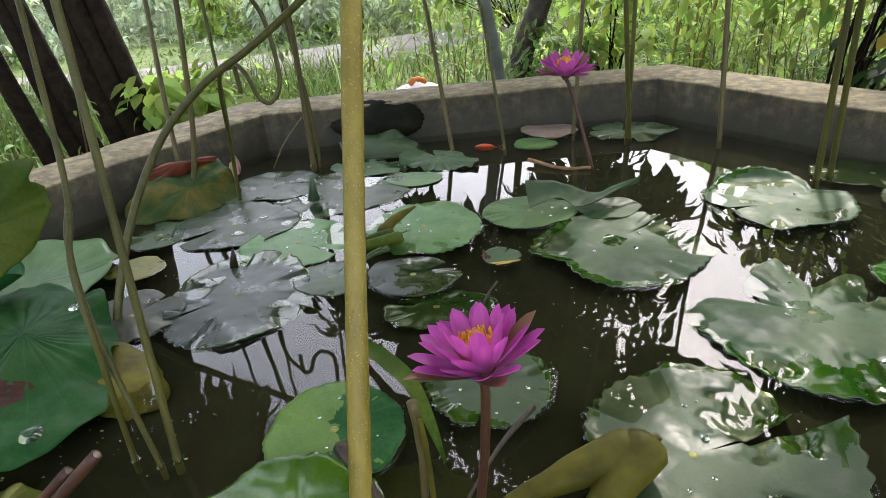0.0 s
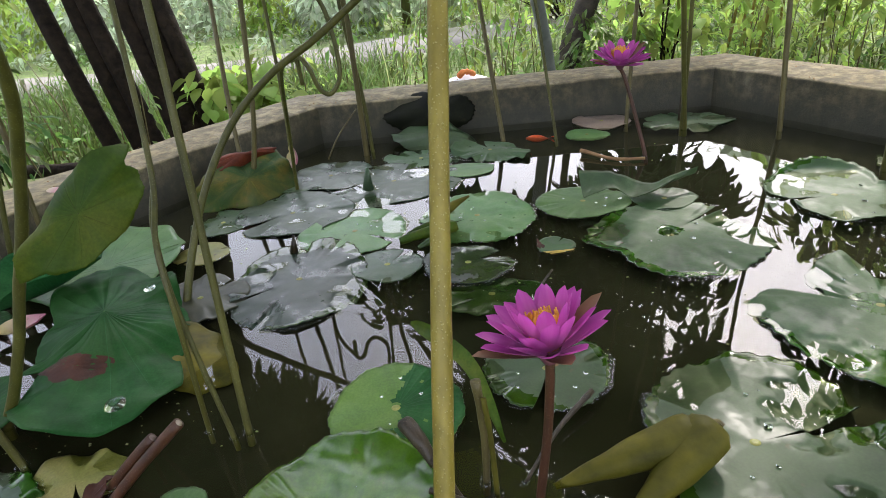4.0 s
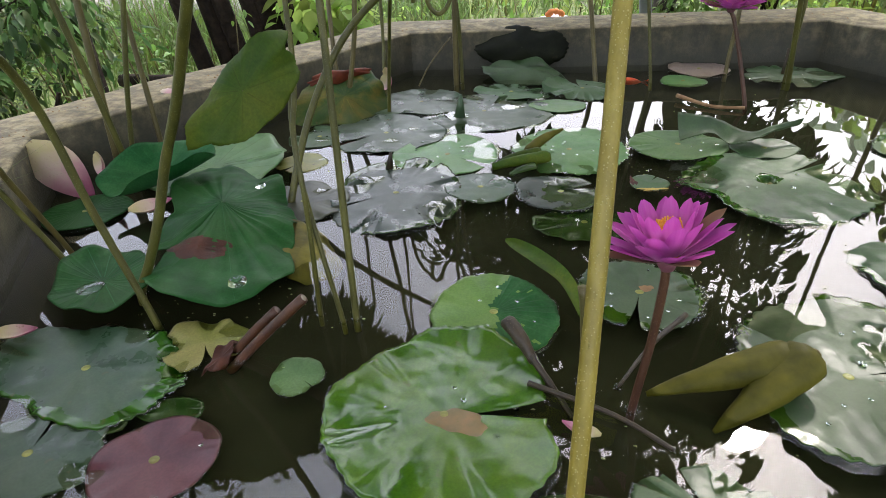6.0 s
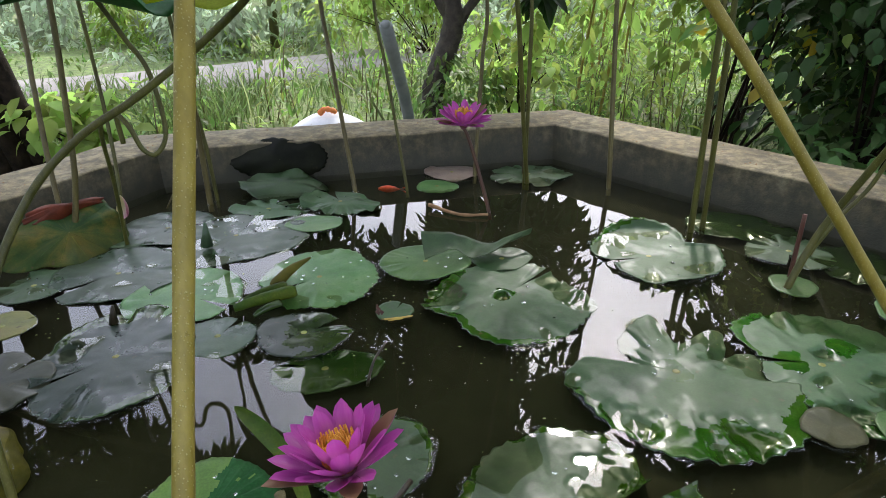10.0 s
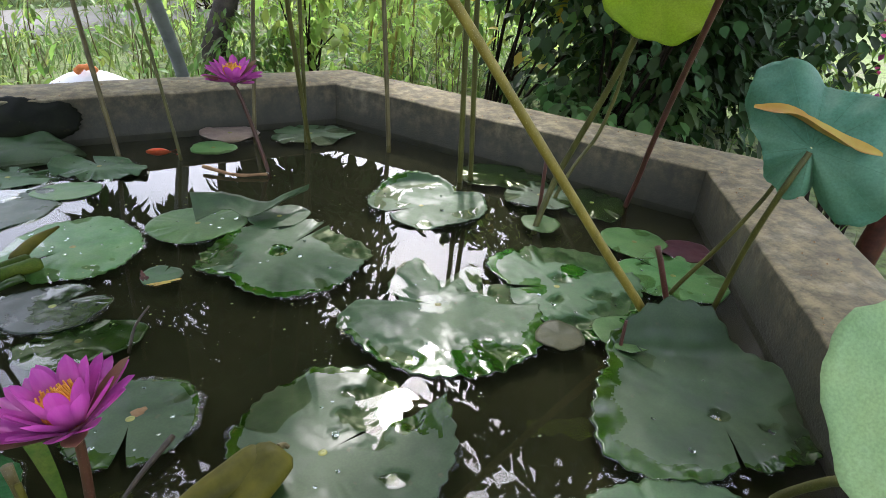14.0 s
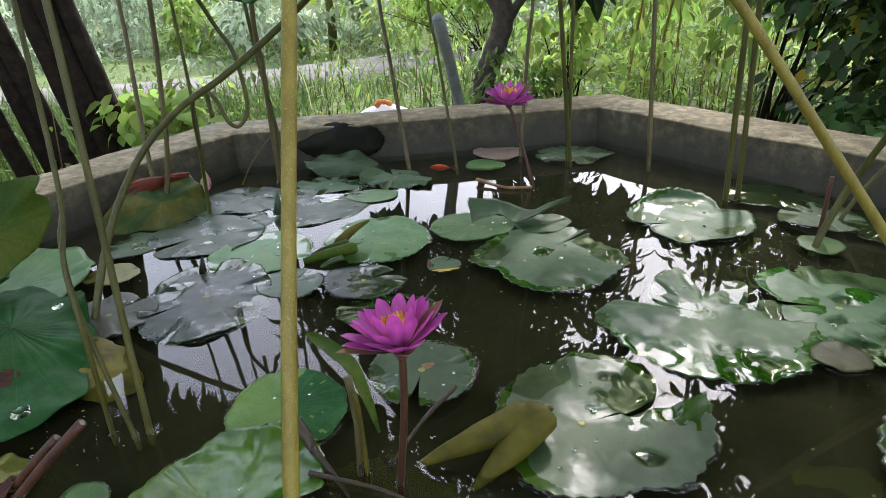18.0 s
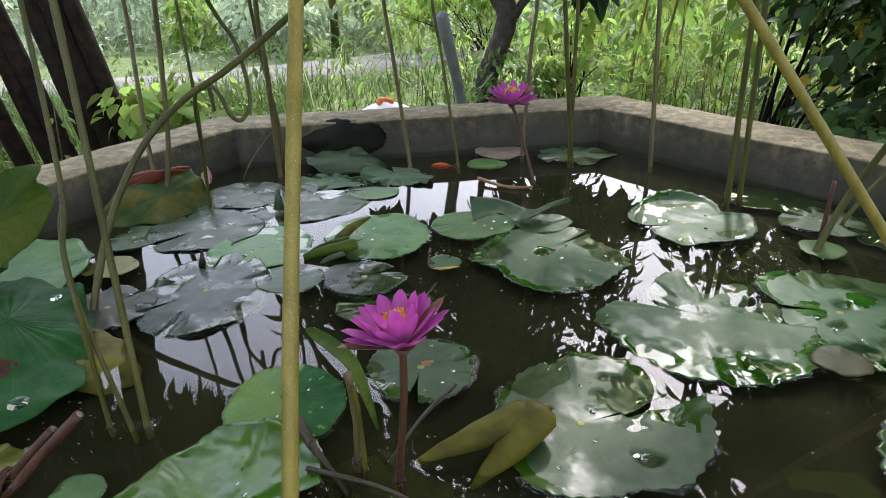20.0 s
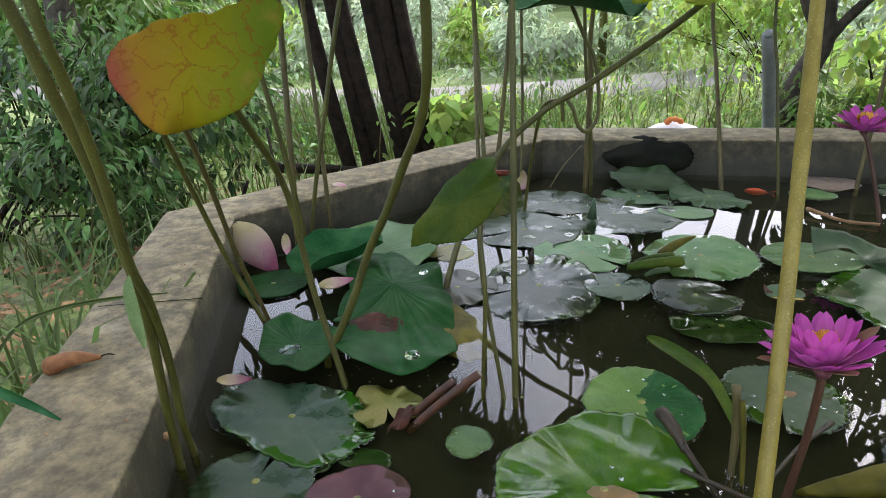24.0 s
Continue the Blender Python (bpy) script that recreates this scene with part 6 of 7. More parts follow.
def fish(at, heading):
    e = thing("fish", "small red orange ornamental fish under the surface", "fish", at=at)
    verts, faces = [], []
    sides, n = 12, 12
    for i in range(n + 1):
        f = i / n
        r = 0.013 * math.sin(math.pi * min(0.97, 0.06 + 0.94 * f)) ** 0.8
        for k in range(sides):
            a = 2 * math.pi * k / sides
            verts.append((0.075 * (0.5 - f), math.cos(a) * r * 0.7, math.sin(a) * r))
    for i in range(n):
        for k in range(sides):
            a, b = i * sides + k, i * sides + (k + 1) % sides
            faces.append((a, b, b + sides, a + sides))
    faces += [tuple(range(sides))[::-1], tuple(range(n * sides, (n + 1) * sides))]
    body = mesh_object("body", verts, faces, FISH)
    body.matrix_world = pose(0, 0, 0, 0, 0, heading)
    child(body, e)
    tail = mesh_object("tail_fin", [(-0.034, 0, 0.001), (-0.034, 0, -0.001), (-0.062, 0.004, 0.012), (-0.052, 0.003, 0), (-0.062, 0.004, -0.012), (-0.062, 0.006, 0.012), (-0.062, 0.006, -0.012)], [(0, 2, 3), (1, 3, 4), (0, 3, 1), (0, 3, 5), (1, 6, 3)], FISH)
    tail.matrix_world = pose(0, 0, 0, 0, 0, heading)
    child(tail, e)


fish((0.098, 1.975, -0.007), 168)


# ---- plants and things round the pond ----


def scatter_mesh(name, verts, faces, material, label, category, group="", kind=""):
    ob = mesh_object(name, verts, faces, material, False)
    return tagged(ob, label, category, group, kind)


def leaf_cloud(n, spots, size, g, droop=0.35, slim=0.42, spread=0.5):
    """Many small folded leaves round the spots: (x, y, z, rx, ry, rz)."""
    verts, faces = [], []
    for _ in range(n):
        cx, cy, cz, rx, ry, rz = spots[g.randrange(len(spots))]
        while True:
            u = Vector((g.uniform(-1, 1), g.uniform(-1, 1), g.uniform(-1, 1)))
            if u.length <= 1 and u.length > g.random() ** 2 * 0.8:
                break
        p = Vector((cx + u.x * rx, cy + u.y * ry, cz + u.z * rz))
        d = Vector((u.x + g.uniform(-1, 1) * spread, u.y + g.uniform(-1, 1) * spread, g.uniform(-0.9, 0.4) - droop)).normalized()
        s = d.cross(Vector((g.uniform(-0.4, 0.4), g.uniform(-0.4, 0.4), 1))).normalized()
        up = s.cross(d)
        ln = size * g.uniform(0.6, 1.3)
        w = ln * slim * 0.5
        b = len(verts)
        q = up * (ln * 0.10)
        verts += [p, p + d * ln * 0.22 + s * w * 0.75 + q, p + d * ln * 0.55 + s * w + q * 0.9, p + d * ln * 0.82 + s * w * 0.5, p + d * ln - q * 0.9,
                  p + d * ln * 0.82 - s * w * 0.5, p + d * ln * 0.55 - s * w + q * 0.9, p + d * ln * 0.22 - s * w * 0.75 + q, p + d * ln * 0.30 + q * 0.35, p + d * ln * 0.65 + q * 0.2]
        faces += [(b, b + 1, b + 8), (b + 1, b + 2, b + 9, b + 8), (b + 2, b + 3, b + 9), (b + 3, b + 4, b + 9), (b + 4, b + 5, b + 9), (b + 5, b + 6, b + 9), (b + 6, b + 7, b + 8, b + 9), (b + 7, b, b + 8)]
    return verts, faces


def blade_field(n, area, height, width, g, bend=0.5, keep=None):
    """Grass blades: each two bent strips and a tip."""
    verts, faces = [], []
    x0, x1, y0, y1 = area
    for _ in range(n):
        x, y = g.uniform(x0, x1), g.uniform(y0, y1)
        if keep and not keep(x, y, g):
            continue
        h = height * g.uniform(0.5, 1.25)
        a = g.uniform(0, 6.283)
        lean = Vector((math.cos(a), math.sin(a), 0)) * h * bend * g.uniform(0.2, 1.3)
        s = Vector((-math.sin(a + g.uniform(-1, 1)), math.cos(a), 0)) * width * g.uniform(0.6, 1.3)
        p = Vector((x, y, LOW - 0.02))
        b = len(verts)
        m1, m2 = p + lean * 0.18 + Vector((0, 0, h * 0.45)), p + lean * 0.55 + Vector((0, 0, h * 0.8))
        verts += [p - s, p + s, m1 + s * 0.9, m1 - s * 0.9, m2 + s * 0.6, m2 - s * 0.6, p + lean * 1.1 + Vector((0, 0, h * 0.92))]
        faces += [(b, b + 1, b + 2, b + 3), (b + 3, b + 2, b + 4, b + 5), (b + 5, b + 4, b + 6)]
    return verts, faces


POND_C = (0.06, 0.95)


def off_pond(x, y, g):
    return math.hypot(x - POND_C[0], y - POND_C[1]) > 1.62


def off_path(x, y, g):
    line = 6.2 if x < -2 else 6.2 + (x + 2) * 0.62
    return off_pond(x, y, g) and not (abs(y - line) < 0.95 and x < 0.8)


def beyond(x, y, g):
    """Tall weeds stand thick behind the far side, thin towards the path."""
    return off_path(x, y, g) and not (-0.85 < x < 0.35 and y < 3.9) and not (0.2 < x < 0.8 and y < 4.6) and (x > -1.3 or g.random() < 0.12) and (not 0.12 < x / y < 0.36 or g.random() < 0.22)


g = random.Random(11)
scatter_mesh("grass", *blade_field(6500, (-7, 6, 1.2, 6.0), 0.17, 0.005, g, 0.7, off_path), GRASS, "short green grass and weeds on the ground", "grass", kind="stuff")
scatter_mesh("grass", *blade_field(700, (-3.2, -1.2, -1.0, 2.6), 0.26, 0.006, g, 0.6, off_pond), GRASS, "longer green grass beside the pond", "grass", kind="stuff")
scatter_mesh("weeds", *blade_field(900, (-2.6, 2.5, 3.3, 8.0), 0.36, 0.007, g, 1.25, beyond), GRASS, "tall green weeds behind the pond", "weeds", kind="stuff")
scatter_mesh("weeds", *blade_field(300, (-1.0, 3.0, 3.8, 9.5), 0.55, 0.006, g, 1.5, beyond), STRAW, "tall pale arching grass behind the pond", "weeds", kind="stuff")


def ground_cover(n, area, size, material, label, gg, lift=0.10):
    """Low leafy weeds that cover the ground, with gaps between their tufts."""
    spots = []
    while len(spots) < n:
        x, y = gg.uniform(area[0], area[1]), gg.uniform(area[2], area[3])
        if off_path(x, y, gg) and math.hypot(x - POND_C[0], y - POND_C[1]) > 1.95:
            h = lift * gg.uniform(0.5, 1.5)
            spots.append((x, y, LOW + h, 0.22 + h, 0.22 + h, h))
    verts, faces = leaf_cloud(n * 42, spots, size, gg, 0.1, 0.38)
    return scatter_mesh("ground_cover", verts, faces, material, label, "weeds", kind="stuff")


gc = random.Random(29)
ground_cover(130, (-6.0, 4.5, 2.9, 9.0), 0.080, LEAF_MID, "low mid green weeds covering the ground", gc)
ground_cover(110, (-2.5, 5.0, 3.4, 9.5), 0.085, LEAF_LIT, "low bright green weeds covering the ground", gc, 0.16)
ground_cover(90, (-7.0, 7.0, 7.0, 12.0), 0.13, LEAF_FAR, "pale weeds in the distance with haze in their colour", gc, 0.22)


def clump(x, y, n, height, gg):
    verts, faces = blade_field(n, (x - 0.12, x + 0.12, y - 0.12, y + 0.12), height, 0.006, gg, 0.8)
    return scatter_mesh("grass_clump", verts, faces, GRASS, "clump of long grass beside the pond wall", "grass", "grass clumps", "stuff")


gg = random.Random(17)
for x, y, n, hgt in ((-1.42, 0.30, 46, 0.62), (-1.55, 0.62, 40, 0.60), (-1.70, 0.95, 40, 0.55), (-1.42, 0.02, 40, 0.46), (-1.62, 1.35, 30, 0.5)):
    clump(x, y, n, hgt, gg)


def litter():
    """Fallen dry leaves on the soil beside the wall."""
    gg = random.Random(5)
    verts, faces = [], []
    for _ in range(700):
        x, y = gg.uniform(-3.0, -1.45), gg.uniform(-0.4, 2.6)
        if not off_pond(x, y, gg):
            continue
        a, s = gg.uniform(0, 6.283), gg.uniform(0.02, 0.05)
        u, w = Vector((math.cos(a), math.sin(a), gg.uniform(-0.2, 0.3))) * s, Vector((-math.sin(a), math.cos(a), gg.uniform(-0.2, 0.3))) * s * 0.5
        p = Vector((x, y, LOW + 0.05 + gg.uniform(0, 0.03)))
        b = len(verts)
        verts += [p - u, p + w, p + u, p - w, p + Vector((0, 0, s * 0.25))]
        faces += [(b, b + 1, b + 4), (b + 1, b + 2, b + 4), (b + 2, b + 3, b + 4), (b + 3, b, b + 4)]
    scatter_mesh("leaf_litter", verts, faces, DRY, "dry fallen leaves on the soil", "leaves", kind="stuff")


def grit():
    """Crumbs of soil and plant bits on the wall tops."""
    gg = random.Random(6)
    verts, faces = [], []
    mid = offset_ring(INNER, WALL / 2)
    for _ in range(420):
        i = gg.randrange(6)
        a, b2 = Vector(mid[i]), Vector(mid[(i + 1) % 6])
        p2 = a.lerp(b2, gg.random())
        d2 = (b2 - a).normalized()
        off = gg.uniform(-0.46, 0.46) * WALL
        p = Vector((p2.x - d2.y * off, p2.y + d2.x * off, TOP + 0.001))
        s = gg.uniform(0.0012, 0.0045)
        b = len(verts)
        verts += [p + Vector((s, 0, 0)), p + Vector((-s * 0.5, s * 0.8, 0)), p + Vector((-s * 0.5, -s * 0.8, 0)), p + Vector((0, 0, s * 0.9))]
        faces += [(b, b + 1, b + 3), (b + 1, b + 2, b + 3), (b + 2, b, b + 3), (b, b + 2, b + 1)]
    scatter_mesh("grit", verts, faces, DRY, "crumbs of soil and plant bits on the wall top", "grit", kind="stuff")


litter()
grit()


def specks():
    """Floating seeds, leaf bits and foam in loose drifts, standing in for sky glints."""
    gg = random.Random(8)
    verts, faces = [], []
    drifts = [(gg.uniform(-0.8, 0.95), gg.uniform(0.3, 1.75)) for _ in range(16)]
    for k in range(420):
        cx, cy = drifts[gg.randrange(16)] if k % 3 else (gg.uniform(-0.8, 0.95), gg.uniform(0.2, 1.8))
        x, y = gg.gauss(cx, 0.07), gg.gauss(cy, 0.05)
        if math.hypot(x - POND_C[0], y - POND_C[1]) > 0.95:
            continue
        s, a = gg.choice((0.0010, 0.0014, 0.002, 0.0032)), gg.uniform(0, 6.283)
        b = len(verts)
        for q in range(5):
            w = s * gg.uniform(0.6, 1.2)
            verts.append((x + math.cos(a + 1.257 * q) * w, y + math.sin(a + 1.257 * q) * w * 0.6, 0.0006))
        verts.append((x, y, 0.0006 + s * 0.5))
        faces += [(b + q, b + (q + 1) % 5, b + 5) for q in range(5)]
    scatter_mesh("floating_specks", verts, faces, STRAW, "pale specks of plant matter that stand in for sky glints", "specks", kind="stuff")


specks()


def weed_stalks(n, area, height, g, leafmat, label, keep=beyond, size=0.06, per=14):
    """Upright leafy stalks, joined as one stand of weeds."""
    verts, faces, sv, sf = [], [], [], []
    for _ in range(n):
        x, y = g.uniform(area[0], area[1]), g.uniform(area[2], area[3])
        if not keep(x, y, g):
            continue
        h = height * g.uniform(0.6, 1.2)
        top = Vector((x + g.uniform(-0.2, 0.2) * h, y + g.uniform(-0.2, 0.2) * h, LOW + h))
        v, f = tube_data([Vector((x, y, LOW - 0.03)), Vector((x, y, LOW)).lerp(top, 0.5) + Vector((g.uniform(-0.04, 0.04), 0, 0)), top], 0.006, 0.002, 4)
        sf += [tuple(q + len(sv) for q in ff) for ff in f]
        sv += v
        spots = []
        for k in range(6):
            p = Vector((x, y, LOW)).lerp(top, 0.25 + 0.15 * k)
            spots.append((p.x, p.y, p.z, 0.07, 0.07, 0.05))
        v, f = leaf_cloud(per, spots, size, g)
        faces += [tuple(q + len(verts) for q in ff) for ff in f]
        verts += v
    e = thing("weed_stand", label, "weeds", kind="stuff")
    child(mesh_object("stems", sv, sf, STEM_BROWN), e)
    child(mesh_object("leaves", verts, faces, leafmat), e)


scatter_mesh("weeds", *blade_field(3800, (-5.0, -0.9, 3.4, 5.5), 0.36, 0.005, g, 0.7, off_path), GRASS, "knee high grass before the path", "weeds", kind="stuff")
weed_stalks(95, (-2.2, 1.6, 3.6, 8.0), 0.62, g, LEAF_MID, "mid green leafy weeds between the wall and the path", size=0.075)
weed_stalks(60, (0.1, 4.2, 4.0, 8.5), 0.58, g, LEAF_LIT, "bright green leafy weeds behind the far wall", size=0.085, per=18)
weed_stalks(30, (1.5, 3.0, 2.6, 4.6), 0.7, g, LEAF_LIT, "green leafy weeds behind the far wall", size=0.07)
weed_stalks(70, (-4.5, -1.7, 1.2, 4.2), 0.55, g, LEAF_MID, "low leafy weeds beside the bamboo", off_path, 0.06)


def bush(name, label, spots, n, size, mat, g, trunk=True, slim=0.42, category="bush", under=None):
    e = thing(name, label, category, at=(spots[0][0], spots[0][1], LOW))
    base = Vector((spots[0][0], spots[0][1], LOW))
    rel = [(s[0] - base.x, s[1] - base.y, s[2] - base.z, s[3], s[4], s[5]) for s in spots]
    v, f = leaf_cloud(n, rel, size, g, slim=slim)
    child(mesh_object("leaves", v, f, mat), e)
    # shade inside the shrub is put into a darker leaf colour
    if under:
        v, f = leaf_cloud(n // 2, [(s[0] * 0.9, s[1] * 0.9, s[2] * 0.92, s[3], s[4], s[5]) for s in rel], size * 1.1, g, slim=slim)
        child(mesh_object("inner_leaves", v, f, under), e, "inner leaves with the shade in their colour")
    if trunk:
        for s in rel[:14]:
            a = Vector((g.uniform(-0.08, 0.08), g.uniform(-0.08, 0.08), -0.03))
            b = Vector((s[0], s[1], s[2]))
            child(tube("branch", [a, a.lerp(b, 0.45) + Vector((0, 0, 0.08)), b], 0.010, 0.003, BARK, 6), e)
    return e


def ball_spots(cx, cy, cz, r, n, g, sz=0.45, flat=1.0):
    out = []
    for _ in range(n):
        a, e, d = g.uniform(0, 6.283), g.uniform(-1, 1), g.uniform(0.3, 1) * r
        q = math.sqrt(1 - e * e)
        s = sz * r * g.uniform(0.6, 1.2)
        out.append((cx + math.cos(a) * q * d, cy + math.sin(a) * q * d, cz + e * d * flat, s, s, s * 0.8))
    return out


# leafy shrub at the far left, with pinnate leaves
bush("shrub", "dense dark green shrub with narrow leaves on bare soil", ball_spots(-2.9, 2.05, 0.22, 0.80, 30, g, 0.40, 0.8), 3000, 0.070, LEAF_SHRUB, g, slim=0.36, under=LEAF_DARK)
bush("shrub", "green shrub behind the grass", ball_spots(-4.6, 3.6, 0.5, 1.1, 22, g, 0.42, 0.8), 3600, 0.12, LEAF_MID, g, slim=0.36)
# shrub beside the bamboo
bush("shrub", "small shrub with round pale green leaves", ball_spots(-1.42, 3.05, 0.05, 0.30, 9, g, 0.5), 200, 0.105, LEAF_LIT, g, slim=0.7)
# dark thicket at the right with hanging heart shaped leaves
bush("thicket", "dark thicket of climbing plants with heart shaped leaves", ball_spots(2.55, 2.60, 0.55, 0.95, 44, g, 0.40, 1.0), 6200, 0.080, LEAF_DARK, g, slim=0.58)
bush("thicket", "hanging leaves at the thicket's edge with sunlight in their colour", ball_spots(2.10, 2.75, 0.75, 0.62, 26, g, 0.42, 1.2), 250, 0.10, LEAF_LIT, g, slim=0.45, under=LEAF_MID)
bush("thicket", "bright leaves hanging from the thicket's top", ball_spots(2.35, 2.05, 1.15, 0.55, 18, g, 0.42, 0.8), 420, 0.12, LEAF_MID, g, slim=0.42)
bush("thicket", "low dark leaves at the foot of the thicket", ball_spots(2.25, 2.1, -0.12, 0.52, 18, g, 0.45, 0.7), 1300, 0.085, LEAF_SHRUB, g, slim=0.55)
bush("thicket", "dark green thicket beside the pond", ball_spots(3.15, 2.75, 0.6, 0.9, 26, g, 0.42), 3600, 0.11, LEAF_DARK, g, slim=0.62)
bush("thicket", "mid green thicket with yellow leaves", ball_spots(2.6, 4.3, 0.85, 0.85, 30, g, 0.40, 1.1), 1300, 0.12, LEAF_LIT, g, False, slim=0.5)
bush("thicket", "green thicket behind the far wall with sunlight in its colour", ball_spots(2.5, 6.4, 0.35, 0.9, 24, g, 0.42, 0.9), 800, 0.12, LEAF_LIT, g, False, slim=0.45)
bush("thicket", "leafy stand behind the weeds with sunlight in its colour", ball_spots(0.3, 7.6, 0.25, 0.9, 24, g, 0.42, 0.8), 1500, 0.12, LEAF_LIT, g, slim=0.4)
bush("creeper", "yellow leaves of a creeper in the thicket", ball_spots(2.0, 2.75, 0.55, 0.55, 16, g, 0.45, 1.1), 48, 0.09, LEAF_YELLOW, g, False, 0.6)
bush("flower_bush", "leafy bush with small pink blossoms", ball_spots(3.05, 1.55, 0.12, 0.42, 14, g, 0.5), 500, 0.06, LEAF_LIT, g, True, 0.4)
bush("blossoms", "small pink blossoms on the bush", ball_spots(3.0, 1.52, 0.3, 0.35, 10, g, 0.5), 40, 0.03, PINKFLOWER, g, False, 1.0, "flowers")
bush("blossoms", "small pink blossoms beside the wall", [(-1.50, 0.95, -0.1, 0.04, 0.04, 0.03), (-1.62, 1.08, -0.02, 0.04, 0.04, 0.03)], 14, 0.03, PINKFLOWER, g, False, 1.0, "flowers")


def stump_post():
    ob = tube("wooden_post", [(1.86, 0.80, LOW - 0.02), (1.88, 0.79, 0.0), (1.93, 0.78, 0.36)], 0.035, 0.03, RUST, 8, 0.1)
    tagged(ob, "short dark red wooden post beside the wall", "post")


stump_post()


def tree(name, label, base, trunk, limbs, crown, n, size, leafmat, bark, r0, slim=0.42):
    e = thing(name, label, "tree", at=base)
    child(tube("trunk", [(0, 0, -0.05)] + list(trunk), r0, r0 * 0.6, bark, 12, 0.12, 3), e)
    for pts, r in limbs:
        child(tube("limb", pts, r, r * 0.35, bark, 8, 0.12, 5), e)
    v, f = leaf_cloud(n, crown, size, g, slim=slim)
    child(mesh_object("crown", v, f, leafmat), e)
    return e


# tree behind the far wall, its crown over the middle of the pond
crown = ball_spots(-0.0, 0.2, 3.3, 1.05, 46, g, 0.34, 0.9) + ball_spots(-1.35, -0.4, 4.2, 1.0, 11, g, 0.30, 0.7) + ball_spots(-0.3, -0.5, 4.6, 1.0, 9, g, 0.30, 0.7) + ball_spots(-0.3, -1.9, 4.4, 1.3, 12, g, 0.30, 0.45)
crown += ball_spots(-0.95, 0.2, 2.25, 0.62, 20, g, 0.36, 1.0) + ball_spots(-0.05, 0.25, 2.2, 0.66, 24, g, 0.36, 1.0)
crown += ball_spots(0.72, 0.25, 2.15, 0.58, 17, g, 0.34, 1.1)
crown += [(-0.10, -1.7, 3.0, 0.45, 0.35, 0.25), (0.25, -1.5, 2.9, 0.35, 0.3, 0.25)]
crown += [(0.75, 0.1, 1.52, 0.30, 0.2, 0.15), (0.95, 0.1, 1.64, 0.2, 0.2, 0.13)]
crown += [(0.55, 0.3, 1.62, 0.30, 0.3, 0.16), (0.20, 0.3, 1.70, 0.28, 0.3, 0.22), (0.95, 0.1, 1.75, 0.22, 0.25, 0.30), (1.55, -0.3, 1.75, 0.35, 0.3, 0.16)]
crown += [(0.38, -0.10, 1.25, 0.16, 0.15, 0.22), (0.55, -0.1, 1.12, 0.16, 0.15, 0.16), (0.62, -0.05, 0.92, 0.10, 0.1, 0.10), (0.15, -0.1, 1.45, 0.25, 0.15, 0.12)]
tree("tree", "crooked grey brown tree behind the far wall with drooping leaves", (0.50, 4.0, LOW), [(-0.05, 0, 0.28), (0.02, 0, 0.50), (0.09, 0, 0.72), (0.07, 0, 1.0), (0.13, -0.02, 1.6), (0.1, 0, 2.4), (0.1, 0.1, 3.0)],
     [([(0.05, 0, 0.60), (0.18, 0, 0.80), (0.34, -0.02, 0.98), (0.50, 0, 1.05), (0.72, 0, 1.04)], 0.038), ([(0.08, 0, 0.74), (-0.04, 0, 0.98), (-0.10, 0, 1.4), (-0.3, -0.3, 3.0)], 0.042), ([(0.32, 0, 0.96), (0.36, 0, 1.3), (0.5, -0.1, 2.4)], 0.026), ([(0.1, 0, 2.4), (0, -0.5, 3.4), (-0.3, -1.4, 4.2)], 0.04)],
     crown, 9000, 0.155, LEAF_DARK, BARK_GREY, 0.08)
bush("shrub", "yellow green leafy shrub beside the tree", ball_spots(1.02, 4.25, 0.18, 0.36, 12, g, 0.45, 1.1), 260, 0.10, LEAF_LIT, g, slim=0.55)
bush("shrub", "dark green undergrowth at the foot of the tree", ball_spots(0.58, 3.95, LOW + 0.22, 0.36, 12, g, 0.5, 0.8), 700, 0.07, LEAF_MID, g, False)


def sapling(x, y, h, lean, gg):
    """A slender pale stem with drooping narrow leaves."""
    e = thing("sapling", "slender yellowish sapling with backlit drooping leaves", "sapling", "saplings behind the far wall", at=(x, y, LOW))
    pts = [(0, 0, -0.04), (lean * 0.3, 0.02, h * 0.35), (lean * 0.6, 0, h * 0.7), (lean, 0.03, h)]
    child(tube("stem", pts, 0.013, 0.006, STEM_YELLOW, 6, 0.1, 3), e)
    spots = [(lean * f, 0, h * f, 0.13, 0.12, 0.10) for f in (0.3, 0.42, 0.5, 0.6, 0.7, 0.8, 0.9, 1.0)]
    v, f = leaf_cloud(34, spots, 0.13, gg, 0.8, 0.36)
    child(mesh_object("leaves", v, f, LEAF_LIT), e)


gs = random.Random(77)
for k in range(5):
    sapling(1.50 + 0.19 * k + gs.uniform(-0.12, 0.12), gs.uniform(4.0, 5.4), gs.uniform(1.2, 1.9), gs.uniform(-0.3, 0.3), gs)


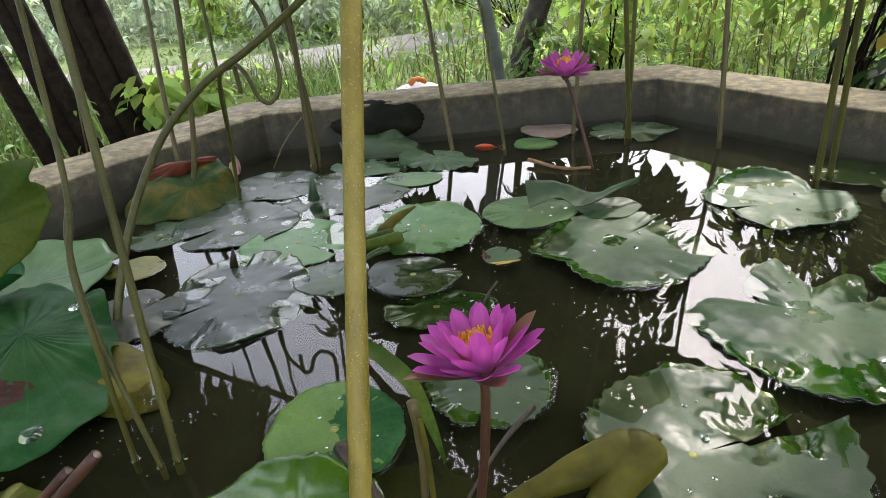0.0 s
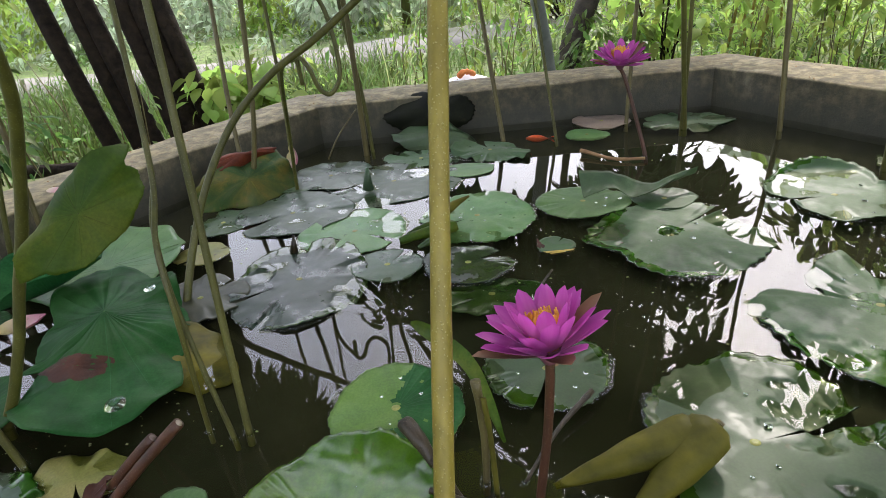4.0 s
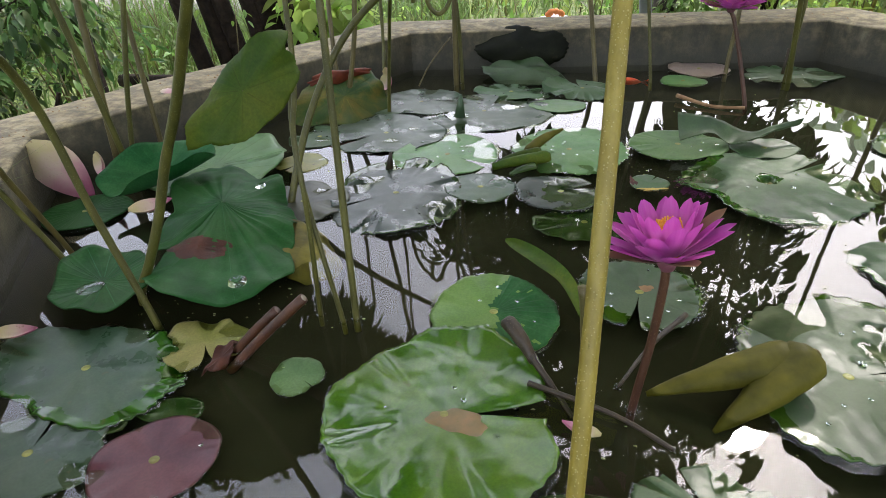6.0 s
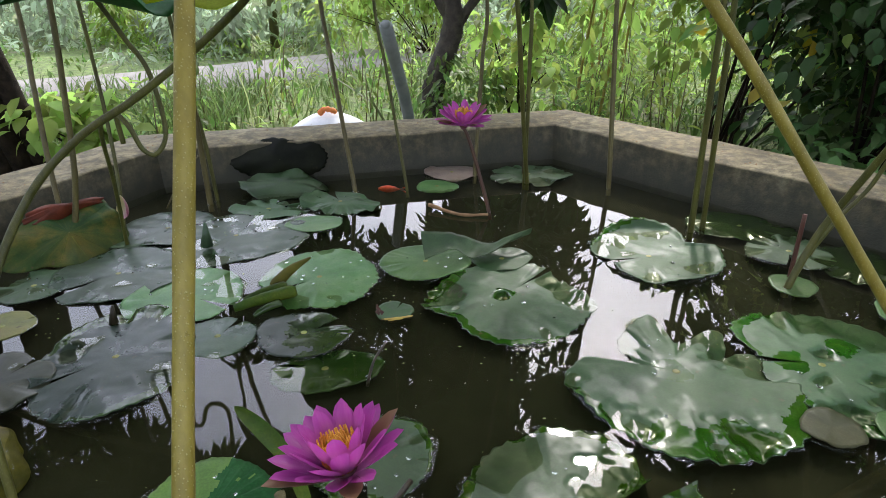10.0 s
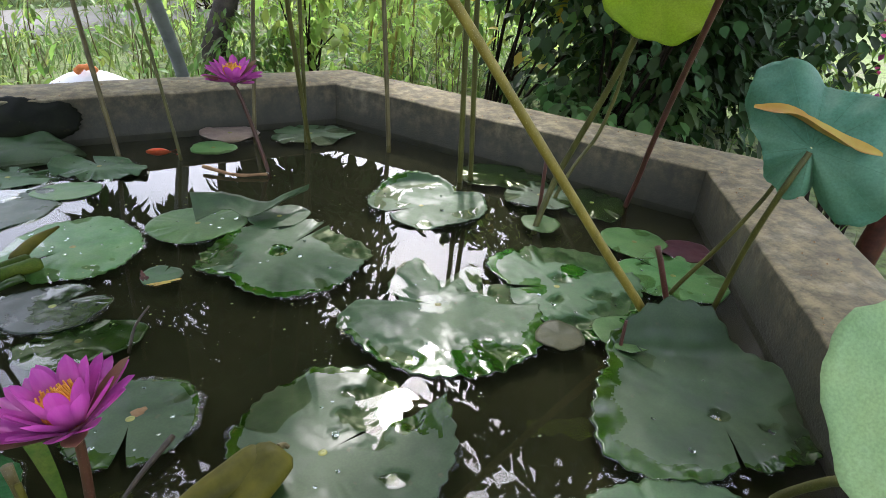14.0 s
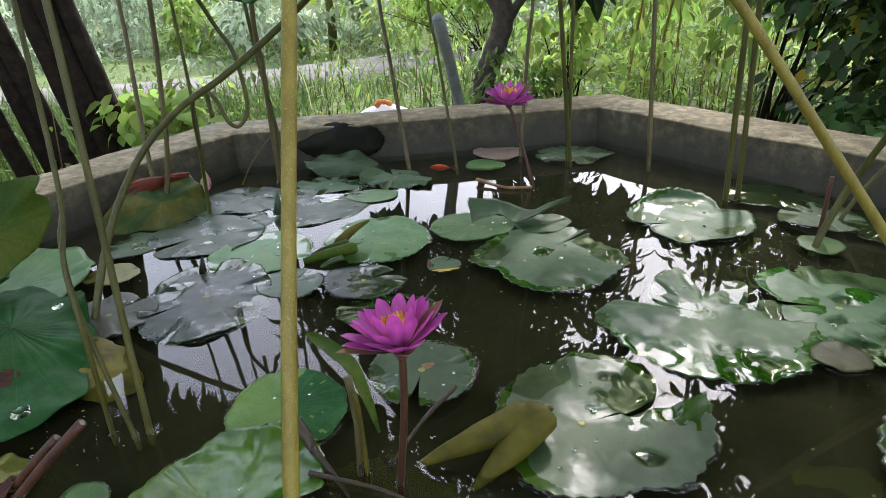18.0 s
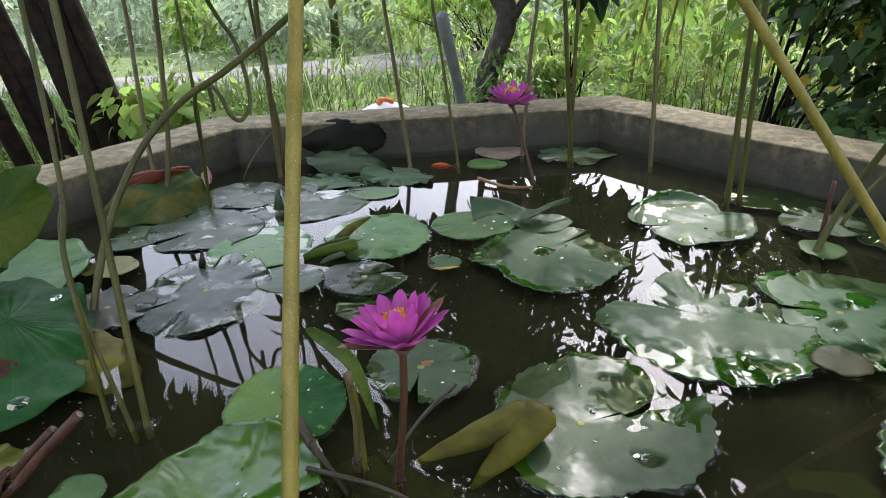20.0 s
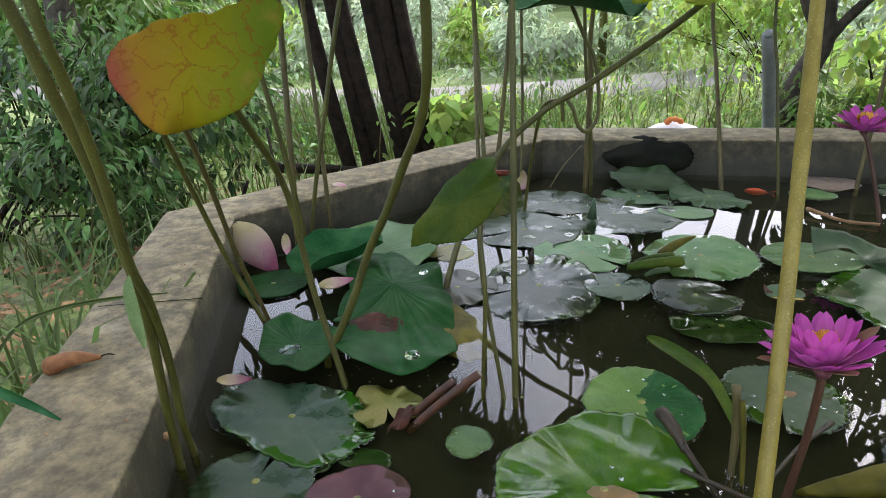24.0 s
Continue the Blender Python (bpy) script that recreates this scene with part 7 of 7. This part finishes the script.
def bamboo_clump():
    """The cluster of dark leaning poles at the left, with its crown above."""
    e = thing("bamboo_clump", "cluster of dark thick leaning bamboo poles", "bamboo", at=(-1.71, 2.95, LOW))
    gg = random.Random(4)
    for k in range(6):
        x, y = -0.30 + 0.098 * k + gg.uniform(-0.012, 0.012), gg.uniform(-0.03, 0.03) + 0.03 * k
        lean = -0.20 + gg.uniform(-0.03, 0.03)
        pts = [(x, y, -0.05), (x + lean * 0.5, y, 0.5), (x + lean * 1.1, y + 0.05, 1.1), (x + lean * 2.4, y + 0.2, 2.6)]
        child(tube("pole", pts, gg.uniform(0.045, 0.060), gg.uniform(0.038, 0.050), BARK, 10, 0.10, k), e)
    v, f = leaf_cloud(5000, ball_spots(-1.3, 0.0, 3.2, 0.9, 26, g, 0.36, 0.7) + ball_spots(-0.75, 0.45, 3.6, 0.85, 26, g, 0.36, 0.7) + ball_spots(-0.55, 0.1, 2.72, 0.42, 12, g, 0.40, 0.8) + ball_spots(0.0, 0.2, 2.85, 0.40, 12, g, 0.40, 0.8) + ball_spots(0.45, 0.4, 3.15, 0.36, 9, g, 0.40, 0.8), 0.17, g, slim=0.24)
    child(mesh_object("crown", v, f, LEAF_DARK, False), e)


bamboo_clump()
tagged(tube("log", [(-2.55, 2.85, LOW + 0.14), (-2.1, 2.78, LOW + 0.16), (-1.72, 2.72, LOW + 0.17)], 0.035, 0.028, BARK, 8, 0.2), "dead grey log lying by the bamboo", "log")
dead_twigs = [((-1.72, 1.35, LOW), (-1.66, 1.38, -0.05), (-1.60, 1.42, 0.12)), ((-1.62, 1.62, LOW), (-1.72, 1.75, -0.02), (-1.86, 1.92, 0.20))]
for k, pts in enumerate(dead_twigs):
    tagged(tube("twig", pts, 0.010, 0.006, BARK, 6, 0.2, k), "thin dark dead twig behind the wall", "twig", "twigs behind the wall")


def pipe_post():
    e = thing("pipe_post", "grey leaning metal pipe post behind the far wall", "post", at=(0.28, 3.05, LOW))
    child(tube("pipe", [(0, 0, -0.05), (-0.06, -0.2, 0.45), (-0.15, -0.55, 0.87)], 0.028, 0.027, PIPE, 16), e)
    child(tube("pipe_mouth", [(-0.151, -0.553, 0.874), (-0.153, -0.558, 0.879)], 0.021, 0.016, PIPE, 16), e, "dark open end")


pipe_post()


def sack():
    e = thing("cloth_heap", "white cloth heap with an orange knot behind the far wall", "cloth", at=(-0.19, 3.35, LOW - 0.03))
    verts, faces = [], []
    n, m = 28, 12
    for j in range(m + 1):
        f = j / m
        for k in range(n):
            t = 6.283 * k / n
            r = math.cos(f * math.pi / 2) ** 0.6 * (1 + 0.06 * math.sin(5 * t + f * 3) + 0.04 * math.sin(9 * t))
            verts.append((0.38 * r * math.cos(t), 0.30 * r * math.sin(t), 0.39 * f + 0.02 * math.sin(3 * t) * (1 - f)))
    for j in range(m):
        for k in range(n):
            faces.append((j * n + k, j * n + (k + 1) % n, (j + 1) * n + (k + 1) % n, (j + 1) * n + k))
    faces.append(tuple(range(m * n, (m + 1) * n)))
    child(mesh_object("cloth", verts, faces, WHITE), e)
    v, f = tube_data(spline([(-0.04, -0.05, 0.385), (-0.01, -0.06, 0.41), (0.03, -0.05, 0.40), (0.045, -0.03, 0.385)], 5), 0.018, 0.012, 8, 0.5, 3)
    child(mesh_object("knot", v, f, ORANGE), e, "orange knot")


sack()


def banana(at, leaves, label):
    e = thing("banana_plant", label, "plant", "banana plants", at=at)
    child(tube("stem", [(0, 0, -0.05), (0.02, 0, 0.5), (0.0, 0, 1.0)], 0.07, 0.045, STEM_GREEN, 10), e)
    for a, ln, rise in leaves:
        d = Vector((math.cos(radians(a)), math.sin(radians(a)), 0))
        pts = spline([Vector((0, 0, 0.9)), d * ln * 0.35 + Vector((0, 0, 0.9 + rise)), d * ln * 0.75 + Vector((0, 0, 0.9 + rise * 0.9)), d * ln + Vector((0, 0, 0.7 + rise * 0.2))], 8)
        verts, faces = [], []
        s = Vector((-d.y, d.x, 0))
        for i, p in enumerate(pts):
            w = 0.13 * math.sin(math.pi * min(0.97, max(0.02, i / (len(pts) - 1)))) ** 0.6
            for k in (-1, -0.5, 0, 0.5, 1):
                verts.append(p + s * w * k + Vector((0, 0, -0.35 * w * abs(k))))
        for i in range(len(pts) - 1):
            for k in range(4):
                if (i * 7 + k * 3) % 11:
                    faces.append((i * 5 + k, i * 5 + k + 1, i * 5 + k + 6, i * 5 + k + 5))
        child(mesh_object("leaf", verts, faces, LOTUS_LIT), e)


banana((1.9, 7.4, LOW), [(200, 1.3, 0.35), (160, 1.2, 0.1), (20, 1.3, 0.3), (280, 1.2, 0.05), (320, 1.0, 0.4)], "pale green banana plant among the weeds")
banana((-1.2, 8.6, LOW), [(200, 1.3, 0.35), (350, 1.4, 0.2), (270, 1.2, 0.1), (310, 1.0, 0.4)], "pale green banana plant across the path")


# woods all round in the distance
def woods():
    gg = random.Random(21)
    verts, faces = [], []
    for k in range(64):
        a = 6.283 * k / 64 + gg.uniform(-0.05, 0.05)
        r = gg.uniform(14, 22)
        h = gg.uniform(4.6, 7.4)
        front = 0.35 < a % 6.283 < 2.8
        v, f = leaf_cloud(900 if front else 300, ball_spots(math.cos(a) * r, 3 + math.sin(a) * r, h * 0.42, h * 0.55, 12, gg, 0.42, 0.9), 0.52, gg, slim=0.5)
        faces += [tuple(q + len(verts) for q in ff) for ff in f]
        verts += v
    scatter_mesh("woods", verts, faces, LEAF_FAR, "green woods in the distance with haze in their colour", "trees", kind="stuff")


woods()
# trees added beside and behind to block skylight; those behind reach over the pond
for cx, cy, cz, r, n, ox, oy, flat in ((-3.1, -0.2, 2.35, 1.4, 4200, 0.75, 0.1, 0.6), (-2.2, -2.6, 2.7, 1.7, 3200, 0.5, 2.2, 0.40), (0.4, -3.2, 3.3, 1.9, 2200, 0.0, 3.0, 0.40), (3.2, -2.0, 3.1, 1.8, 3000, -0.9, 1.5, 0.40),
                                       (3.05, 3.35, 2.9, 1.25, 1900, 0.2, 0, 0.9), (3.5, 2.9, 2.7, 0.75, 1150, -1.05, -0.15, 0.8), (-5.4, 4.4, 1.3, 1.2, 2400, 0, 0, 0.8), (-4.3, 3.0, 3.7, 1.1, 1100, 0.5, 0.5, 0.5), (3.6, 1.2, 2.5, 1.2, 1500, 0, 0, 0.9)):
    spots = ball_spots(ox, oy, cz - LOW, r, 34, g, 0.36, flat)
    top = (ox, oy, cz - LOW)
    tree("tree", "dark leafy tree added round the pond to block skylight", (cx, cy, LOW), [(0.05, 0, 0.8), (ox * 0.15, oy * 0.15, 1.8), (ox * 0.5, oy * 0.5, cz - LOW - 0.3)],
         [([(0, 0.05, 1.5), (0.4 + ox * 0.4, 0.2 + oy * 0.4, 2.4), (0.5 + ox, 0.3 + oy, cz)], 0.05), ([(0, 0.05, 1.2), (-0.3 + ox * 0.4, -0.1 + oy * 0.3, 2.2), (-0.5 + ox, oy - 0.2, cz)], 0.05), ([(ox * 0.3, oy * 0.3, 2.0), (ox * 0.7, oy * 0.7, cz - 0.2), top], 0.05)],
         spots, n, 0.19, LEAF_DARK, BARK_GREY, 0.12)


# green undergrowth across the path, up to the woods
def undergrowth():
    gg = random.Random(33)
    for k in range(26):
        x = -11 + 0.85 * k + gg.uniform(-0.3, 0.3)
        y = 8.3 + gg.uniform(-0.6, 2.4) + max(0, x) * 0.25
        h = gg.uniform(0.7, 1.35)
        # LEAF_FAR shrubs carry the painted haze as well
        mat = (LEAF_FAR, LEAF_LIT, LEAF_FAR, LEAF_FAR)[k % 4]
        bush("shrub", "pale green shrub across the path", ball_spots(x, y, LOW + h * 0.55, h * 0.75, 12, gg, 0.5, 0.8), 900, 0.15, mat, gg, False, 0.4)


undergrowth()
